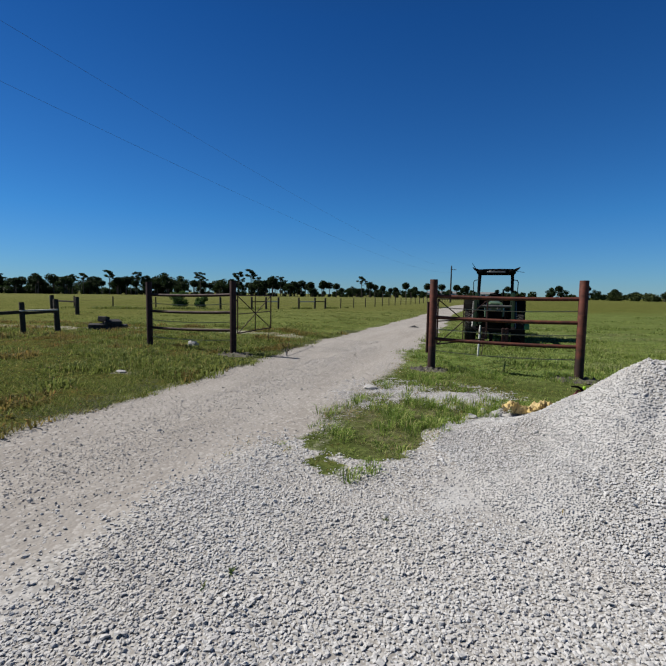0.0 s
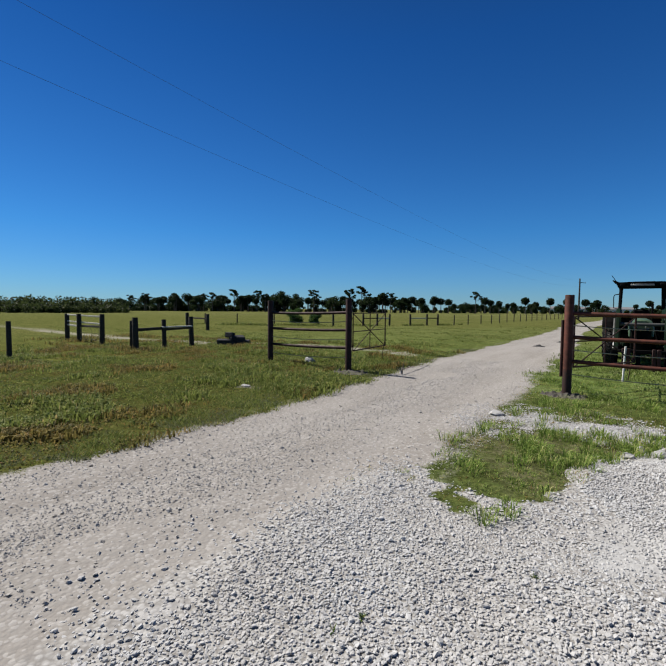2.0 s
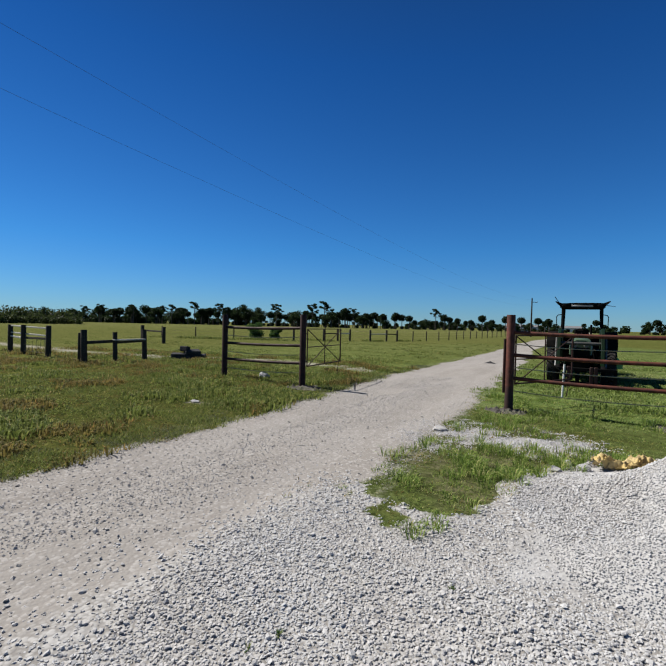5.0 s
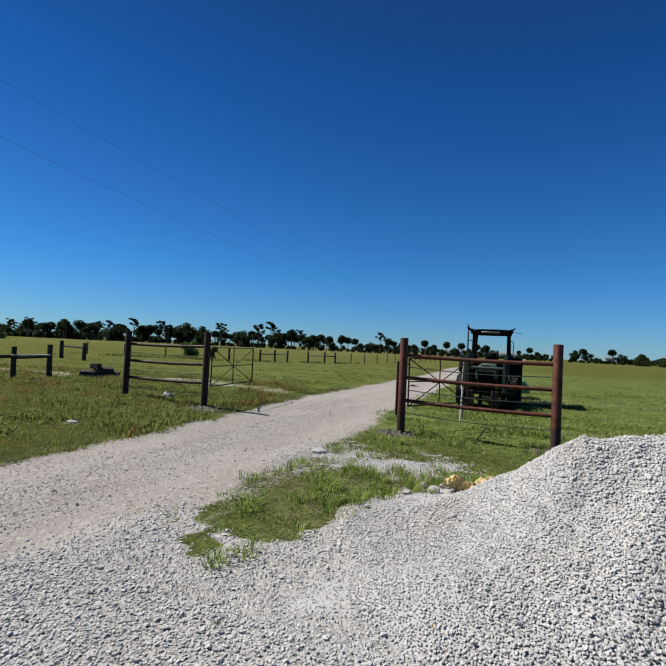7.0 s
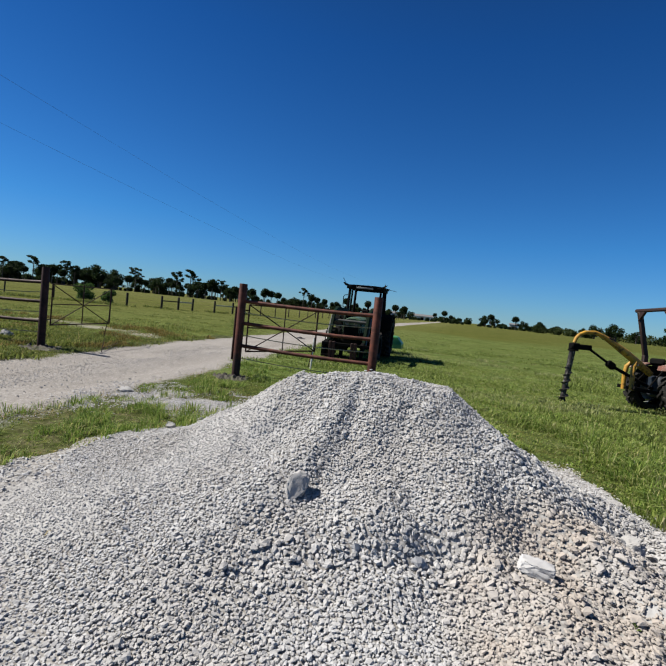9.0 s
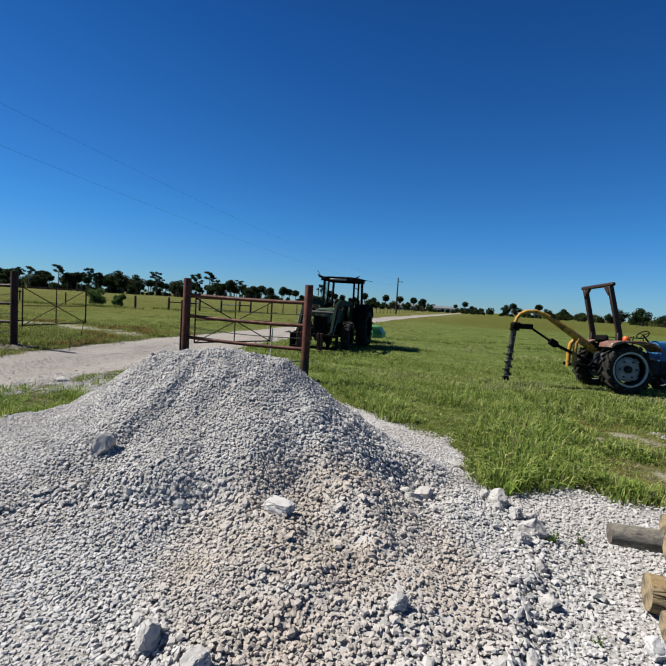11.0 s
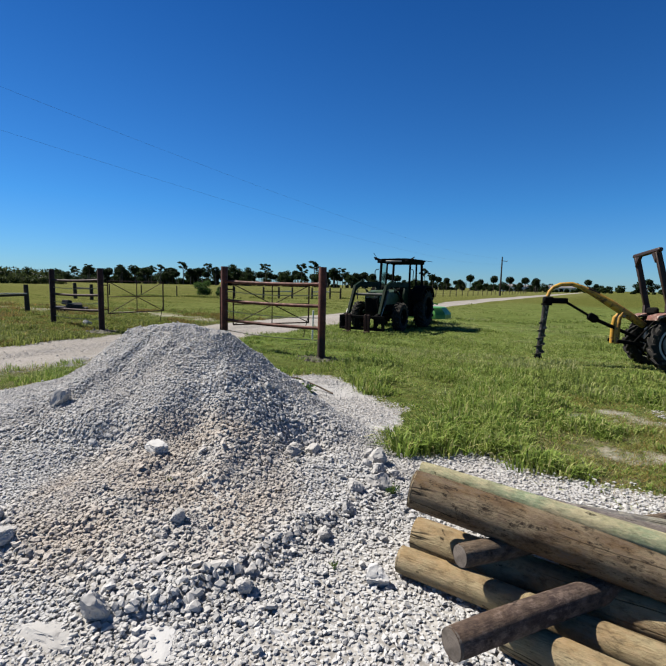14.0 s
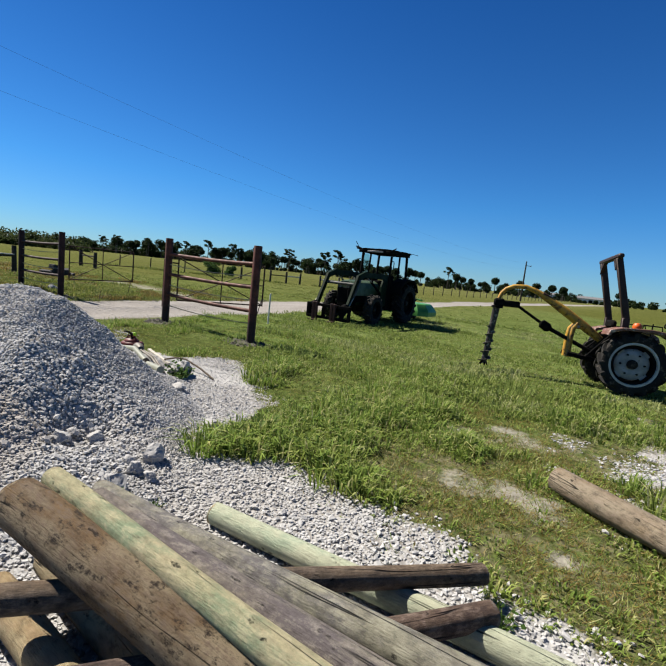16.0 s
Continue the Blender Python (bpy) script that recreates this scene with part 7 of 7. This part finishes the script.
def pine(seed):
    """A tall slash pine ten metres high: bare trunk, a few limbs, open flat-topped crown."""
    rng = np.random.default_rng(seed)
    t = thing("pine_tree", Matrix(), "distant slash pine with bare trunk and open flat crown", "pine tree", "pines of the tree line")
    bm = B()
    tube(bm, [(0, 0, -0.3), (0.1, 0, 4), (0.05, 0.1, 9.3)], [0.22, 0.17, 0.06], 8)
    centres, radii = [(0.05, 0.1, 9.4)], [0.9]
    for i in range(14):
        z = 6.0 + 3.2 * (i / 13)
        az, L = rng.uniform(0, 2 * math.pi), rng.uniform(0.9, 2.9) * (1.05 - 0.03 * i)
        e = Vector((math.cos(az) * L, math.sin(az) * L, z + rng.uniform(0.2, 0.6)))
        tube(bm, [(0.08, 0.05, z - 0.4), e], [0.07, 0.03], 5)
        centres.append(tuple(e))
        radii.append(rng.uniform(0.55, 1.0))
    part("trunk", bm, M_trunk, t)
    v, f = leaf_cloud(centres, np.array(radii), 1300, 0.24, rng, 0.5)
    crown_part("crown", v, f, M_pine, t)
    return t


def oak(seed):
    """A broad live oak ten metres high with a low uneven crown."""
    rng = np.random.default_rng(seed)
    t = thing("oak_tree", Matrix(), "distant broad dark oak with uneven crown", "oak tree", "oaks of the tree line")
    bm = B()
    tube(bm, [(0, 0, -0.3), (0.1, 0.1, 2.2), (0, 0.1, 5)], [0.45, 0.36, 0.2], 8)
    centres, radii = [], []
    for i in range(15):
        az, L = rng.uniform(0, 2 * math.pi), rng.uniform(1.2, 4.3)
        z = rng.uniform(2.8, 8.3) - 0.12 * L * L
        e = Vector((math.cos(az) * L, math.sin(az) * L, max(z, 1.8)))
        tube(bm, [(0, 0.1, min(2 + i * 0.15, 4.6)), e], [0.13, 0.04], 5)
        centres.append(tuple(e))
        radii.append(rng.uniform(1.3, 2.2))
    part("trunk", bm, M_trunk, t)
    v, f = leaf_cloud(centres, np.array(radii), 1900, 0.36, rng, 0.8)
    crown_part("crown", v, f, M_oak, t)
    return t


PALMS, PINES, OAKS = [palm(s) for s in (1, 2, 3, 4)], [pine(s) for s in (11, 12, 13)], [oak(s) for s in (21, 22, 23)]
fresh = {}


def plant(kind, az, dist, height):
    """Stands a tree of a kind in a direction (degrees from +y) at a distance, with that height."""
    pool = {"palm": PALMS, "pine": PINES, "oak": OAKS}[kind]
    src = pool[random.randrange(len(pool))]
    x, y = dist * math.sin(radians(az)), dist * math.cos(radians(az))
    s = height / 9.5 * (1.12 if kind == "palm" else 1.0)
    m = pose(x, y, float(ground_z(x, y)), 0, 0, random.uniform(0, 360))
    if src.name not in fresh:
        fresh[src.name] = 1
        ob = src
        ob.matrix_basis = m
    else:
        ob = copy_thing(src, m)
    ob.scale = (s * random.uniform(0.92, 1.1),) * 2 + (s,)
    return ob


# single trees told apart along the far tree line
for az, h in ((-56.1, 7.8), (-51.8, 8.2), (-49.2, 9.6), (-46.3, 9.2), (-39.2, 10.0), (-34.6, 10.4), (-33.1, 12.2), (-29.4, 9.0), (-19.1, 9.4)):
    plant("pine", az, random.uniform(205, 225), h)
for az, h in ((-58.1, 6.4), (-54.6, 8.6), (-53.6, 7.2), (-44.1, 9.3), (-43.0, 10.6), (-41.2, 9.6), (-36.5, 8.0), (-20.2, 5.5), (-12.9, 5.0)):
    plant("oak", az, random.uniform(205, 225), h)
for az, h in ((-30.4, 8.6), (-27.8, 7.2), (-27.3, 6.6), (-25.9, 6.4), (-25.5, 6.8), (-24.0, 7.8), (-23.2, 6.9), (-22.3, 6.0), (-21.6, 4.4), (-18.0, 6.9), (-17.4, 6.0), (-16.4, 5.6), (-14.8, 5.0), (-13.5, 6.9), (-12.4, 5.3), (-10.9, 6.8), (-9.1, 6.6), (-7.3, 6.0), (-6.2, 5.8)):
    plant("palm", az, random.uniform(200, 225), h)
# the closed part of the line
for i in range(90):
    az = random.uniform(-61, -26)
    plant(random.choice(("palm", "palm", "oak", "pine")) if az < -45 else random.choice(("palm", "palm", "palm", "oak")), az, random.uniform(205, 250), random.uniform(5.4, 7.9))
for i in range(35):
    plant(random.choice(("palm", "palm", "oak")), random.uniform(-58, -24), random.uniform(206, 232), random.uniform(5.2, 7.0))
for i in range(40):
    plant(random.choice(("palm", "oak", "oak")), random.uniform(-21, -5), random.uniform(225, 270), random.uniform(3.6, 5.4))
# clumps right of the road
for kind, az, d, h in (("oak", 3.4, 300, 7.6), ("oak", 4.4, 300, 6.8), ("palm", 4.0, 295, 7.8), ("palm", 6.8, 300, 8.0), ("oak", 7.6, 300, 6.2), ("palm", -1.5, 300, 7.4), ("palm", -0.7, 300, 5.0), ("palm", -2.6, 320, 5.6), ("oak", 9.4, 260, 6.0)):
    plant(kind, az, d, h)
for i in range(30):
    az = random.uniform(9, 60)
    d = max(105, 250 - (az - 9) * 9) * random.uniform(0.95, 1.25)
    plant("oak", az, d, random.uniform(4.6, 7.2))
for i in range(5):
    az = random.uniform(-66, -61)
    plant("oak", az, random.uniform(140, 165), random.uniform(3.4, 4.8))


def brush(name, a0, a1, d0, d1, count, tall, mat, label, size=0.3):
    """A belt of undergrowth: leaves of low bushes between two directions."""
    rng = np.random.default_rng(count)
    n = int(count / 160)
    t = rng.random(n)
    az, d = np.radians(a0 + (a1 - a0) * t), d0 + (d1 - d0) * t + rng.uniform(-6, 12, n)
    r = rng.uniform(0.5, 1.0, n) * tall * 0.5
    centres = np.stack([d * np.sin(az), d * np.cos(az), r * 0.9], -1)
    v, f = leaf_cloud(np.repeat(centres, 1, 0), np.maximum(r, 0.5) * 1.15, count, size, rng, 0.9)
    v[:, 2] = np.maximum(v[:, 2], 0.0)
    me = arrays_mesh(name, v, f)
    me.materials.append(mat)
    return tagged(new(name, me), label, "undergrowth", kind="stuff")


brush("undergrowth", -31, -19, 222, 228, 5000, 1.8, M_oak, "low scrub below the far palms", 0.4)
brush("undergrowth", -62, -46, 222, 226, 15000, 4.2, M_oak, "dark undergrowth below the far tree line", 0.42)
brush("undergrowth", -46, -30, 222, 226, 9000, 2.3, M_oak, "dark undergrowth below the far palms", 0.4)
brush("undergrowth", -20, 9, 250, 300, 12000, 2.2, M_oak, "low dark scrub on the horizon", 0.45)
brush("undergrowth", -88, -61, 128, 136, 26000, 2.8, M_brush, "green scrub belt at the edge of the pasture", 0.25)
brush("undergrowth", -88, -62, 142, 152, 24000, 5.0, M_brush, "taller green scrub behind the belt", 0.34)
brush("undergrowth", 8, 62, 262, 105, 30000, 4.6, M_brush, "green scrub belt at the edge of the pasture", 0.42)
brush("undergrowth", -30, 40, 420, 420, 14000, 6.5, M_oak, "far woods on the horizon", 0.9)


def bush(x, y, h, w, seed, label):
    rng = np.random.default_rng(seed)
    t = thing("bush", pose(x, y, float(ground_z(x, y))), label, "bush", "bushes in the pasture")
    bm = B()
    centres = []
    for i in range(9):
        az, L = rng.uniform(0, 2 * math.pi), rng.uniform(0.2, 1.0) * w * 0.4
        e = (math.cos(az) * L, math.sin(az) * L, (0.15 + 0.68 * i / 8) * h)
        tube(bm, [(0, 0, -0.1), (e[0] * 0.4, e[1] * 0.4, e[2] * 0.6), e], [0.03, 0.02, 0.008], 5)
        centres.append(e)
    part("stems", bm, M_trunk, t)
    v, f = leaf_cloud(centres, np.full(9, min(h, w) * 0.30), 2600, 0.075, rng, 0.9)
    crown_part("foliage", v, f, M_bush, t)
    return t


bush(-30.8, 34.4, 1.5, 2.0, 3, "dark green bush beside the field fence")
bush(-28.4, 34.6, 1.05, 1.5, 4, "low green bush beside the field fence")
# ---- far farm buildings ----
def shed(az, d, w, h, depth):
    x, y = d * math.sin(radians(az)), d * math.cos(radians(az))
    s = thing("farm_shed", pose(x, y, 0, 0, 0, -az), "small white farm building on the horizon", "farm building", "far farm buildings")
    part("wall", slab(B(), (-w / 2, -depth / 2, 0), (w / 2, depth / 2, h)), M_roof_white, s)
    part("roof", extrude_outline(B(), [(-depth / 2 - 0.4, h), (0, h + depth * 0.18), (depth / 2 + 0.4, h), (depth / 2 + 0.4, h + 0.15), (0, h + depth * 0.18 + 0.18), (-depth / 2 - 0.4, h + 0.15)], -w / 2 - 0.4, w / 2 + 0.4, "x"), M_steel, s)
    part("door", slab(B(), (-1.2, -depth / 2 - 0.06, 0), (1.2, -depth / 2 - 0.005, 2.2)), M_black, s)
    return s


shed(-9.6, 330, 14, 3.0, 8)
shed(-7.7, 340, 10, 3.0, 7)
shed(-4.2, 350, 16, 2.8, 8)
shed(6.6, 310, 5, 3.2, 5)
